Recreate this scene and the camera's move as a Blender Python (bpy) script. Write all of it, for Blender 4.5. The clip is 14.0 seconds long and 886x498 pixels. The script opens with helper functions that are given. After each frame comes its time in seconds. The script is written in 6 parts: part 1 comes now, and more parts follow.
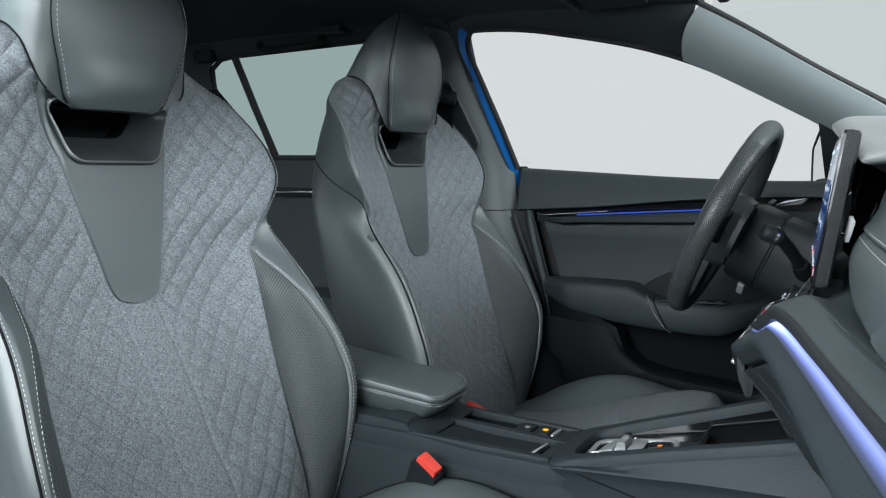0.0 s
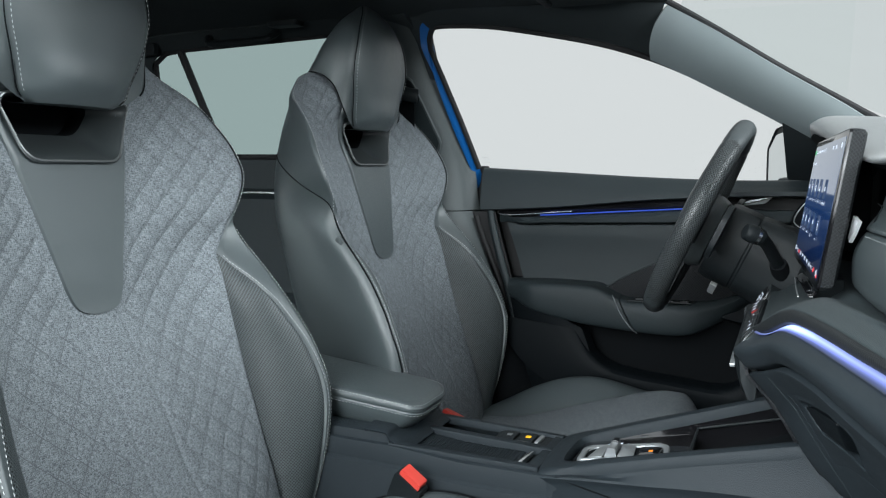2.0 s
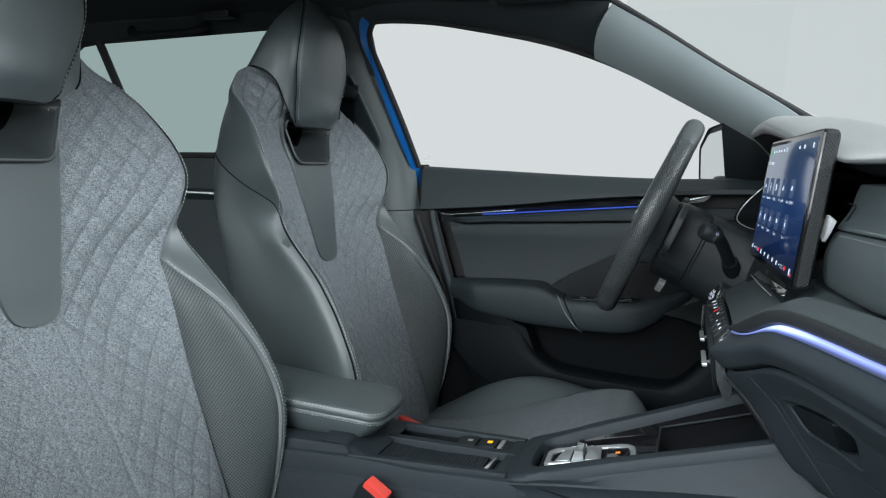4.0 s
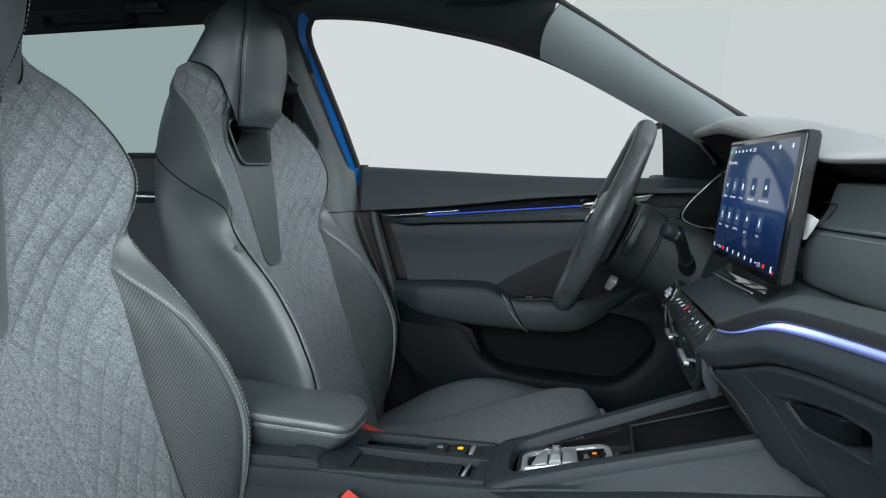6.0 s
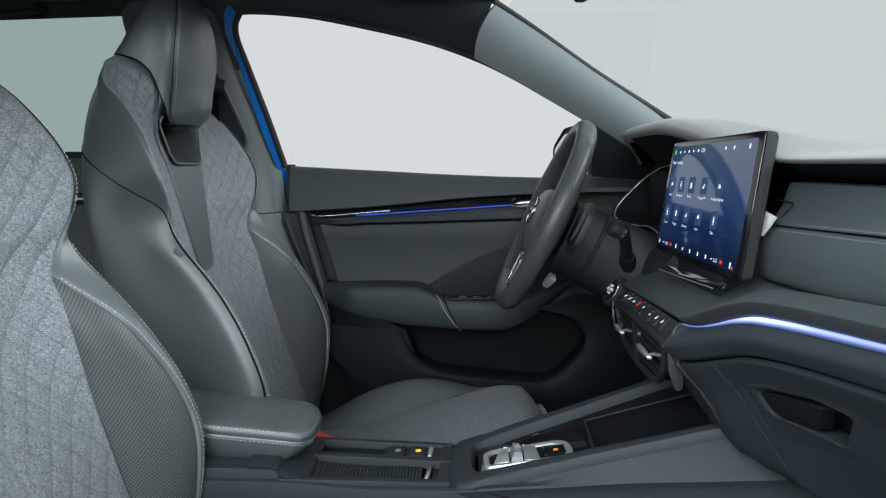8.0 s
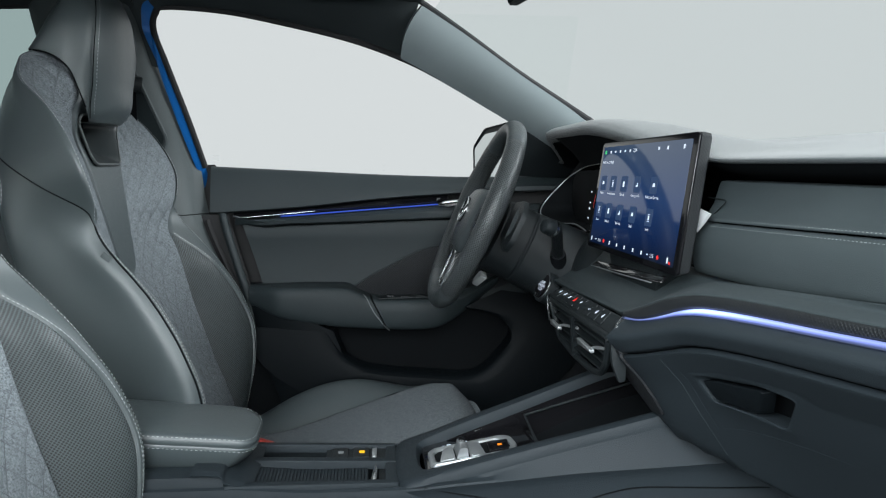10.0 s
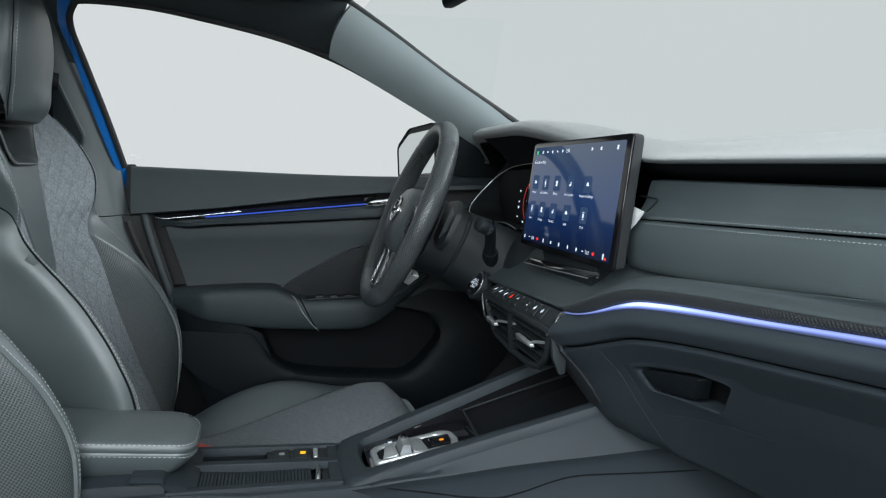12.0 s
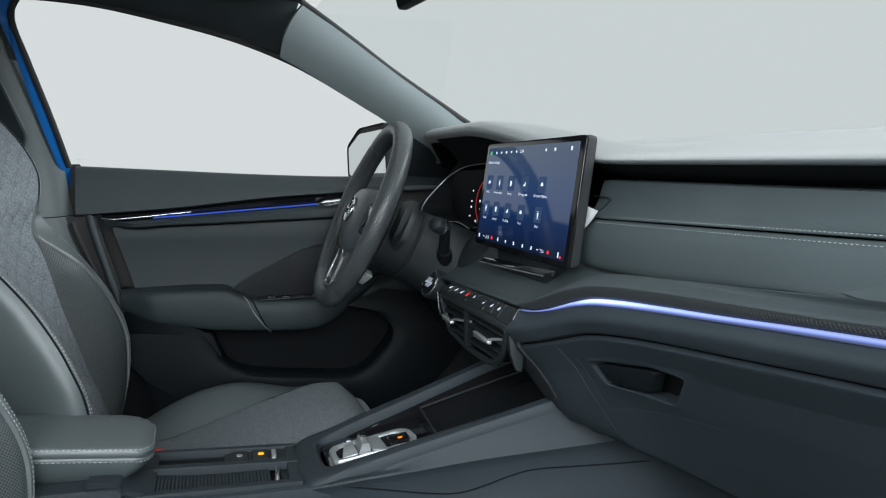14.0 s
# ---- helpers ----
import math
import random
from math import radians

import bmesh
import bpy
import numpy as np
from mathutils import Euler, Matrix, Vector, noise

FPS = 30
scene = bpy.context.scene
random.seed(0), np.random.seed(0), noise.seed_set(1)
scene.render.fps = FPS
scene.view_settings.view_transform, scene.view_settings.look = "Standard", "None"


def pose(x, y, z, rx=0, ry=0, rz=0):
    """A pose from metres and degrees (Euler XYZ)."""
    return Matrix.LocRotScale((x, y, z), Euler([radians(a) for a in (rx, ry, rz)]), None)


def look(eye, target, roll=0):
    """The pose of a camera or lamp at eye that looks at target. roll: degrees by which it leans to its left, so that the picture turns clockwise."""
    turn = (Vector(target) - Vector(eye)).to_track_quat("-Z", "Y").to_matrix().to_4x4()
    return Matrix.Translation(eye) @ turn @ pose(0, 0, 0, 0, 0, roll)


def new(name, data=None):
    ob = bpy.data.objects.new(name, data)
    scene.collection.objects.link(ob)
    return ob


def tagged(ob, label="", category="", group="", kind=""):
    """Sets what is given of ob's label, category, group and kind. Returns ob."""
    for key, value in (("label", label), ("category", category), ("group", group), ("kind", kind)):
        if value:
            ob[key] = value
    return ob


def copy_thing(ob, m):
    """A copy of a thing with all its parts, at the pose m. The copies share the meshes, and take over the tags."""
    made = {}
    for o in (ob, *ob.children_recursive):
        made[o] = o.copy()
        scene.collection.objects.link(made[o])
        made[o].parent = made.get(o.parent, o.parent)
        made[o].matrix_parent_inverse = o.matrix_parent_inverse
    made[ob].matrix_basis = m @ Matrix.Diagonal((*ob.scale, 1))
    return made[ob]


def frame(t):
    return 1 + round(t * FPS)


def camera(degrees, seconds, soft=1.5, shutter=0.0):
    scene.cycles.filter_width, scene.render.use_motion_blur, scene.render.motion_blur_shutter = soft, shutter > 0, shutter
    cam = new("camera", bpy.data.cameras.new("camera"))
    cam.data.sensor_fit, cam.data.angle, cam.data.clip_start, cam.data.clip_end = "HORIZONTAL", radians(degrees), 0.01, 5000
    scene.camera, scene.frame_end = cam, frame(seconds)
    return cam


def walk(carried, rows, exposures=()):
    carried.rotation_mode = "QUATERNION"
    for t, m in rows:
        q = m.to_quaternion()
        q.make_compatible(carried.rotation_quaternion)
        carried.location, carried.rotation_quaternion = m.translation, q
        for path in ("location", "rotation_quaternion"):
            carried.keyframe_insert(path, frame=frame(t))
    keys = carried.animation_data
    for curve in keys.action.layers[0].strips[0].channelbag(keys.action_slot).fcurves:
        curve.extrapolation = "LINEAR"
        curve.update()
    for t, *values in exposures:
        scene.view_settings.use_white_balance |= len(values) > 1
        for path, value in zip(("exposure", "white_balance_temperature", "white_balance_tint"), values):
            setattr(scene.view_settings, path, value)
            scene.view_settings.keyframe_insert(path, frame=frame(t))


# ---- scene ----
cam = camera(57.9, 14.0, soft=1.2)
PATH = [
    (0, (0.59, -1.113, 0.964), (-0.35, 0.641, 0.758), 0.5),
    (0.5, (0.57, -1.111, 0.962), (-0.343, 0.657, 0.758), 0.4),
    (1, (0.547, -1.108, 0.962), (-0.329, 0.678, 0.758), 0.4),
    (1.5, (0.527, -1.105, 0.963), (-0.307, 0.701, 0.758), 0.5),
    (2, (0.502, -1.102, 0.963), (-0.282, 0.727, 0.758), 0.5),
    (2.5, (0.481, -1.099, 0.963), (-0.255, 0.75, 0.758), 0.5),
    (3, (0.461, -1.096, 0.963), (-0.221, 0.773, 0.758), 0.5),
    (5.5, (0.35, -1.084, 0.967), (-0.051, 0.864, 0.756), 0.4),
    (6, (0.319, -1.083, 0.966), (-0.014, 0.878, 0.757), 0.3),
    (6.5, (0.289, -1.083, 0.967), (0.022, 0.888, 0.757), 0.3),
    (7, (0.263, -1.082, 0.967), (0.068, 0.898, 0.757), 0.3),
    (7.5, (0.241, -1.082, 0.966), (0.113, 0.903, 0.757), 0.3),
    (8, (0.224, -1.082, 0.966), (0.163, 0.906, 0.757), 0.3),
    (10.5, (0.153, -1.087, 0.967), (0.4, 0.887, 0.757), 0.2),
    (11, (0.14, -1.089, 0.966), (0.448, 0.876, 0.757), 0.3),
    (11.5, (0.129, -1.091, 0.966), (0.49, 0.865, 0.757), 0.3),
    (12, (0.121, -1.093, 0.967), (0.531, 0.853, 0.757), 0.2),
    (12.5, (0.112, -1.095, 0.968), (0.563, 0.842, 0.757), 0.2),
    (13, (0.103, -1.098, 0.968), (0.596, 0.829, 0.757), 0.2),
    (13.5, (0.1, -1.1, 0.968), (0.625, 0.819, 0.758), 0.2),
    (14, (0.099, -1.101, 0.969), (0.646, 0.811, 0.757), 0.2),
]
walk(cam, [(t, look(eye, aim, roll)) for t, eye, aim, roll in PATH])

# ---- light: a white photo studio ----
world = bpy.data.worlds.new("studio_light")
scene.world = world
world.use_nodes = True
wn = world.node_tree
bg = wn.nodes["Background"]
bg.inputs[0].default_value = (0.82, 0.857, 0.872, 1)
bg.inputs[1].default_value = 0.84


def softbox(eye, aim, w, h, watts, name):
    lamp = bpy.data.lights.new(name, "AREA")
    lamp.shape, lamp.size, lamp.size_y, lamp.energy = "RECTANGLE", w, h, watts
    lamp.color = (0.93, 1.0, 1.04)
    ob = new(name, lamp)
    ob.matrix_world = look(eye, aim)
    return tagged(ob, "large white studio softbox lighting the car", "studio light")


softbox((-0.8, -2.0, 2.0), (0.1, 0.0, 0.85), 3.4, 1.5, 198, "studio_softbox")
softbox((0.15, -2.5, 1.15), (-0.25, 0.3, 1.12), 1.0, 0.6, 28, "studio_softbox")
softbox((3.3, -0.6, 2.4), (-0.1, 0.1, 0.85), 3.2, 1.5, 235, "studio_softbox")

# ---- materials ----


def material(name, color, rough=0.5, metal=0.0, grain=0.0, grain_scale=400.0, var=0.15, var_scale=9.0, coat=0.0, sheen=0.0, spec=0.5, uv=False):
    m = bpy.data.materials.new(name)
    m.use_nodes = True
    n, l = m.node_tree.nodes, m.node_tree.links
    b = n["Principled BSDF"]
    b.inputs["Roughness"].default_value, b.inputs["Metallic"].default_value = rough, metal
    b.inputs["Coat Weight"].default_value = coat
    b.inputs["Coat Roughness"].default_value = 0.05
    b.inputs["Sheen Weight"].default_value = sheen
    b.inputs["Specular IOR Level"].default_value = spec
    tc = n.new("ShaderNodeTexCoord")
    src = tc.outputs["UV" if uv else "Object"]
    big = n.new("ShaderNodeTexNoise")
    big.inputs["Scale"].default_value, big.inputs["Detail"].default_value = var_scale, 5
    l.new(src, big.inputs["Vector"])
    ramp = n.new("ShaderNodeMapRange")
    ramp.inputs[1].default_value, ramp.inputs[2].default_value = 0.25, 0.75
    ramp.inputs[3].default_value, ramp.inputs[4].default_value = 1 - var, 1 + var
    l.new(big.outputs["Fac"], ramp.inputs[0])
    mul = n.new("ShaderNodeVectorMath")
    mul.operation = "SCALE"
    mul.inputs[0].default_value = color
    l.new(ramp.outputs[0], mul.inputs["Scale"])
    l.new(mul.outputs[0], b.inputs["Base Color"])
    rr = n.new("ShaderNodeMapRange")
    rr.inputs[3].default_value, rr.inputs[4].default_value = rough * 0.9, min(1, rough * 1.12)
    l.new(big.outputs["Fac"], rr.inputs[0])
    l.new(rr.outputs[0], b.inputs["Roughness"])
    if grain:
        v = n.new("ShaderNodeTexVoronoi")
        v.inputs["Scale"].default_value = grain_scale
        l.new(src, v.inputs["Vector"])
        bump = n.new("ShaderNodeBump")
        bump.inputs["Strength"].default_value, bump.inputs["Distance"].default_value = grain, 0.001
        l.new(v.outputs["Distance"], bump.inputs["Height"])
        l.new(bump.outputs[0], b.inputs["Normal"])
    return m


def glow(name, color, power):
    m = bpy.data.materials.new(name)
    m.use_nodes = True
    b = m.node_tree.nodes["Principled BSDF"]
    b.inputs["Base Color"].default_value = (*[c * 0.2 for c in color], 1)
    b.inputs["Emission Color"].default_value = (*color, 1)
    b.inputs["Emission Strength"].default_value = power
    return m


def woven(name, dark, light):
    """Melange cloth: short light and dark yarns over a fine weave."""
    m = bpy.data.materials.new(name)
    m.use_nodes = True
    n, l = m.node_tree.nodes, m.node_tree.links
    b = n["Principled BSDF"]
    b.inputs["Roughness"].default_value = 0.95
    b.inputs["Specular IOR Level"].default_value = 0.12
    tc = n.new("ShaderNodeTexCoord")
    mp = n.new("ShaderNodeMapping")
    mp.inputs["Scale"].default_value = (1000, 180, 1)
    l.new(tc.outputs["UV"], mp.inputs["Vector"])
    yarn = n.new("ShaderNodeTexNoise")
    yarn.inputs["Scale"].default_value, yarn.inputs["Detail"].default_value = 1.0, 3
    l.new(mp.outputs[0], yarn.inputs["Vector"])
    mp2 = n.new("ShaderNodeMapping")
    mp2.inputs["Scale"].default_value = (180, 950, 1)
    l.new(tc.outputs["UV"], mp2.inputs["Vector"])
    weft = n.new("ShaderNodeTexNoise")
    weft.inputs["Scale"].default_value, weft.inputs["Detail"].default_value = 1.0, 3
    l.new(mp2.outputs[0], weft.inputs["Vector"])
    add = n.new("ShaderNodeMath")
    add.operation = "ADD"
    l.new(yarn.outputs["Fac"], add.inputs[0])
    l.new(weft.outputs["Fac"], add.inputs[1])
    cr = n.new("ShaderNodeMapRange")
    cr.inputs[1].default_value, cr.inputs[2].default_value = 0.80, 1.20
    l.new(add.outputs[0], cr.inputs[0])
    soft = n.new("ShaderNodeTexNoise")
    soft.inputs["Scale"].default_value, soft.inputs["Detail"].default_value = 70, 6
    l.new(tc.outputs["UV"], soft.inputs["Vector"])
    mix = n.new("ShaderNodeMix")
    mix.data_type = "RGBA"
    mix.inputs["A"].default_value, mix.inputs["B"].default_value = (*dark, 1), (*light, 1)
    l.new(cr.outputs[0], mix.inputs["Factor"])
    tone = n.new("ShaderNodeMapRange")
    tone.inputs[1].default_value, tone.inputs[2].default_value = 0.3, 0.7
    tone.inputs[3].default_value, tone.inputs[4].default_value = 0.91, 1.09
    l.new(soft.outputs["Fac"], tone.inputs[0])
    sc = n.new("ShaderNodeVectorMath")
    sc.operation = "SCALE"
    l.new(mix.outputs["Result"], sc.inputs[0])
    l.new(tone.outputs[0], sc.inputs["Scale"])
    l.new(sc.outputs[0], b.inputs["Base Color"])
    bump = n.new("ShaderNodeBump")
    bump.inputs["Strength"].default_value, bump.inputs["Distance"].default_value = 0.5, 0.0008
    l.new(add.outputs[0], bump.inputs["Height"])
    l.new(bump.outputs[0], b.inputs["Normal"])
    return m


def dotted(name, base, dot, pitch, radius, rough, spec=0.5, depth=0.6, proud=False):
    """A surface with a staggered grid of small holes or pips, laid out in metres on the unwrapped sheet."""
    m = bpy.data.materials.new(name)
    m.use_nodes = True
    n, l = m.node_tree.nodes, m.node_tree.links
    b = n["Principled BSDF"]
    b.inputs["Roughness"].default_value = rough
    b.inputs["Specular IOR Level"].default_value = spec
    tc = n.new("ShaderNodeTexCoord")
    mp = n.new("ShaderNodeMapping")
    mp.inputs["Rotation"].default_value = (0, 0, radians(45))
    mp.inputs["Scale"].default_value = (1 / pitch, 1 / pitch, 0)
    l.new(tc.outputs["UV"], mp.inputs["Vector"])
    v = n.new("ShaderNodeTexVoronoi")
    v.voronoi_dimensions = "2D"
    v.inputs["Scale"].default_value, v.inputs["Randomness"].default_value = 1.0, 0.0
    l.new(mp.outputs[0], v.inputs["Vector"])
    r = n.new("ShaderNodeMapRange")
    r.interpolation_type = "SMOOTHSTEP"
    r.inputs[1].default_value, r.inputs[2].default_value = radius * 0.75, radius * 1.25
    l.new(v.outputs["Distance"], r.inputs[0])
    mix = n.new("ShaderNodeMix")
    mix.data_type = "RGBA"
    mix.inputs["A"].default_value, mix.inputs["B"].default_value = (*dot, 1), (*base, 1)
    l.new(r.outputs[0], mix.inputs["Factor"])
    l.new(mix.outputs["Result"], b.inputs["Base Color"])
    bump = n.new("ShaderNodeBump")
    bump.invert = proud
    bump.inputs["Strength"].default_value, bump.inputs["Distance"].default_value = depth, 0.0008
    l.new(r.outputs[0], bump.inputs["Height"])
    l.new(bump.outputs[0], b.inputs["Normal"])
    return m


def pane(name, tint, gloss=0.08):
    m = bpy.data.materials.new(name)
    m.use_nodes = True
    n, l = m.node_tree.nodes, m.node_tree.links
    n.remove(n["Principled BSDF"])
    t, g, mx, f = n.new("ShaderNodeBsdfTransparent"), n.new("ShaderNodeBsdfGlossy"), n.new("ShaderNodeMixShader"), n.new("ShaderNodeFresnel")
    t.inputs[0].default_value = (*tint, 1)
    g.inputs["Roughness"].default_value = 0.0
    f.inputs["IOR"].default_value = 1.3
    k = n.new("ShaderNodeMath")
    k.operation = "MULTIPLY"
    k.inputs[1].default_value = gloss
    l.new(f.outputs[0], k.inputs[0])
    l.new(k.outputs[0], mx.inputs[0])
    l.new(t.outputs[0], mx.inputs[1])
    l.new(g.outputs[0], mx.inputs[2])
    l.new(mx.outputs[0], n["Material Output"].inputs[0])
    return m


LEATHER = material("grey_leather", (0.049, 0.0612, 0.0645), 0.40, spec=0.75, grain=0.22, grain_scale=1300, var=0.08)
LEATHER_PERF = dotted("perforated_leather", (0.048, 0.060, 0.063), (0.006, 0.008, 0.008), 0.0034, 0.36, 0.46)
CLOTH = woven("grey_melange_cloth", (0.064, 0.074, 0.081), (0.205, 0.227, 0.241))
THREAD = material("pale_thread", (0.36, 0.385, 0.385), 0.8, var=0.2, var_scale=300)
PLASTIC = material("black_plastic", (0.0085, 0.0115, 0.0130), 0.5, grain=0.25, grain_scale=1500, var=0.1, spec=0.3)
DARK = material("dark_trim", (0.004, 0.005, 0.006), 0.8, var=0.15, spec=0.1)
SOFT = material("soft_dark_grey_skin", (0.021, 0.0290, 0.0320), 0.5, grain=0.3, grain_scale=1400, var=0.08, spec=0.35)
SOFT_LOW = material("grained_charcoal_plastic", (0.0168, 0.0226, 0.0268), 0.5, grain=0.35, grain_scale=1100, var=0.08, spec=0.2)
DASH = material("dash_leatherette", (0.040, 0.0515, 0.055), 0.44, grain=0.3, grain_scale=1400, var=0.08)
# DASH skin darkened: shade under the screen is put in the colour
SHELF_SHADED = material("shaded_dash_leatherette", (0.029, 0.038, 0.041), 0.46, grain=0.3, grain_scale=1400, var=0.08, spec=0.4)
DASH_TOP = material("grained_dash_top", (0.046, 0.057, 0.060), 0.30, spec=0.9, grain=0.25, grain_scale=1400, var=0.08, sheen=0.15)
# SOFT_LOW's grain, darkened to carry the shade low on the door
POCKET = material("shade_darkened_plastic", (0.0042, 0.0060, 0.0074), 0.5, grain=0.35, grain_scale=1100, var=0.08, spec=0.12)
PILLAR_B = material("mid_grey_pillar_trim", (0.052, 0.063, 0.065), 0.6, grain=0.2, grain_scale=1500, var=0.06)
PILLAR = material("grey_pillar_trim", (0.225, 0.262, 0.268), 0.6, grain=0.2, grain_scale=1500, var=0.06)
HEADLINER = material("black_headliner_cloth", (0.030, 0.037, 0.039), 0.95, grain=0.3, grain_scale=1800, var=0.15, spec=0.25)
GLOSS = material("gloss_black", (0.006, 0.006, 0.007), 0.08, var=0.05, coat=0.5)
CHROME = material("satin_chrome", (0.72, 0.74, 0.75), 0.22, 1.0, var=0.05)
SATIN = material("satin_silver_plastic", (0.55, 0.57, 0.58), 0.38, 0.0, var=0.04)
SILVER = material("silver_paint", (0.36, 0.38, 0.39), 0.36, 0.7, var=0.05)
BLUE = material("metallic_blue_paint", (0.006, 0.115, 0.38), 0.3, metal=0.3, var=0.04, coat=0.6)
RUBBER = material("black_rubber_seal", (0.010, 0.010, 0.011), 0.75, var=0.1)
RED = material("red_buckle_button", (0.60, 0.055, 0.04), 0.4, var=0.1)
CARBON = dotted("textured_black_trim", (0.018, 0.021, 0.023), (0.007, 0.008, 0.009), 0.003, 0.42, 0.5, spec=0.25, depth=0.6)
MESH = dotted("speaker_cloth_mesh", (0.014, 0.017, 0.020), (0.003, 0.003, 0.004), 0.0042, 0.4, 0.6, spec=0.3, depth=0.8)
WHEEL_PERF = dotted("perforated_wheel_leather", (0.046, 0.054, 0.057), (0.008, 0.009, 0.009), 0.0034, 0.36, 0.36, depth=0.9)
WHEEL_LEATHER = material("smooth_wheel_leather", (0.042, 0.050, 0.053), 0.38, grain=0.15, grain_scale=1500, var=0.06)
LED_BLUE = glow("blue_ambient_light", (0.035, 0.095, 0.62), 0.7)
WHITE_GLOW = glow("white_display_mark", (0.75, 0.85, 1.0), 0.95)
RED_GLOW = glow("red_display_mark", (1.0, 0.03, 0.02), 0.9)
AMBER = glow("amber_button_light", (1.0, 0.55, 0.01), 1.0)
GLASS = pane("clear_glass", (0.97, 0.985, 0.98))
GLASS_GREEN = pane("green_tinted_glass", (0.42, 0.53, 0.515), 0.015)
GLASS_FRONT = pane("laminated_glass", (0.85, 0.89, 0.885))

# ---- building blocks ----
BASE = {}


def thing(name, at, label, category, group="", kind=""):
    ob = new(name)
    ob.empty_display_size = 0.05
    ob.location = at
    BASE[ob] = Vector(at)
    return tagged(ob, label, category, group, kind)


def part(name, bm, mat, parent=None, label="", category="", group="", kind="", angle=40):
    """Links a bmesh, made in world places, as one mesh object under a thing or a part."""
    at = BASE[parent] if parent else Vector((0, 0, 0))
    bmesh.ops.translate(bm, verts=bm.verts, vec=-at)
    me = bpy.data.meshes.new(name)
    for f in bm.faces:
        f.smooth = True
    bm.to_mesh(me)
    bm.free()
    me.set_sharp_from_angle(angle=radians(angle))
    for m in mat if isinstance(mat, list) else [mat]:
        me.materials.append(m)
    ob = new(name, me)
    if parent:
        ob.parent = parent
    BASE[ob] = at
    return tagged(ob, label, category, group, kind)


def table(*pairs):
    """A smooth function through the given (at, value) pairs."""
    xs, ys = np.array(pairs, float).T
    d = np.gradient(ys, xs)

    def f(x):
        x = min(max(x, xs[0]), xs[-1])
        i = min(max(int(np.searchsorted(xs, x)) - 1, 0), len(xs) - 2)
        h = xs[i + 1] - xs[i]
        s = (x - xs[i]) / h
        return float((1 + 2 * s) * (1 - s) ** 2 * ys[i] + s * (1 - s) ** 2 * h * d[i] + s * s * (3 - 2 * s) * ys[i + 1] + s * s * (s - 1) * h * d[i + 1])

    return f


def spline(points, n=8, closed=False):
    """A Catmull-Rom curve through points, n steps to a span."""
    p = [Vector(q) for q in points]
    out, m = [], len(p)
    for i in range(m if closed else m - 1):
        a, b, c, d = (p[(i + k) % m] if closed else p[min(max(i + k, 0), m - 1)] for k in (-1, 0, 1, 2))
        for k in range(n):
            s = k / n
            out.append(0.5 * (2 * b + (c - a) * s + (2 * a - 5 * b + 4 * c - d) * s * s + (3 * b - a - 3 * c + d) * s**3))
    if not closed:
        out.append(p[-1])
    return out


def surf(rows, close=False, bm=None, keep=None):
    """A quad sheet through rows of points, unwrapped in metres. close joins each row's end to its start; keep(i, j) picks faces."""
    bm = bm or bmesh.new()
    uv = bm.loops.layers.uv.verify()
    R, C = len(rows), len(rows[0])
    P = np.array([[tuple(p) for p in r] for r in rows], float)
    along = np.concatenate([np.zeros((R, 1)), np.cumsum(np.linalg.norm(np.diff(P, axis=1), axis=2), axis=1)], 1)
    along = along - along[:, C // 2 : C // 2 + 1]
    down = np.concatenate([np.zeros((1, C)), np.cumsum(np.linalg.norm(np.diff(P, axis=0), axis=2), axis=0)], 0)
    mean = down.mean(1)
    vs = [[bm.verts.new(p) for p in r] for r in P]
    for i in range(R - 1):
        for j in range(C if close else C - 1):
            k = (j + 1) % C
            if keep and not keep(i, j):
                continue
            f = bm.faces.new((vs[i][j], vs[i][k], vs[i + 1][k], vs[i + 1][j]))
            step = along[i, j] + (0.01 if k < j else 0)
            for loop, q in zip(f.loops, ((along[i, j], mean[i]), (along[i, k] if k > j else step, mean[i]), (along[i + 1, k] if k > j else step, mean[i + 1]), (along[i + 1, j], mean[i + 1]))):
                loop[uv].uv = q
    return bm


def thicken(bm, d):
    bmesh.ops.recalc_face_normals(bm, faces=bm.faces)
    bmesh.ops.solidify(bm, geom=bm.faces[:], thickness=d)
    return bm


def solid(rows, bm=None):
    """A closed skin through closed rings, with its two ends filled."""
    bm = surf(rows, close=True, bm=bm)
    for ring in (rows[0], rows[-1]):
        vs = []
        want = [Vector(p) for p in ring]
        bm.verts.ensure_lookup_table()
        n, total = len(ring), len(bm.verts)
        base = total - n * len(rows) if ring is rows[0] else total - n
        vs = [bm.verts[base + i] for i in range(n)]
        if (want[0] - want[n // 2]).length > 1e-5:
            bm.faces.new(vs)
    bmesh.ops.remove_doubles(bm, verts=bm.verts, dist=1e-6)
    bmesh.ops.recalc_face_normals(bm, faces=bm.faces)
    return bm


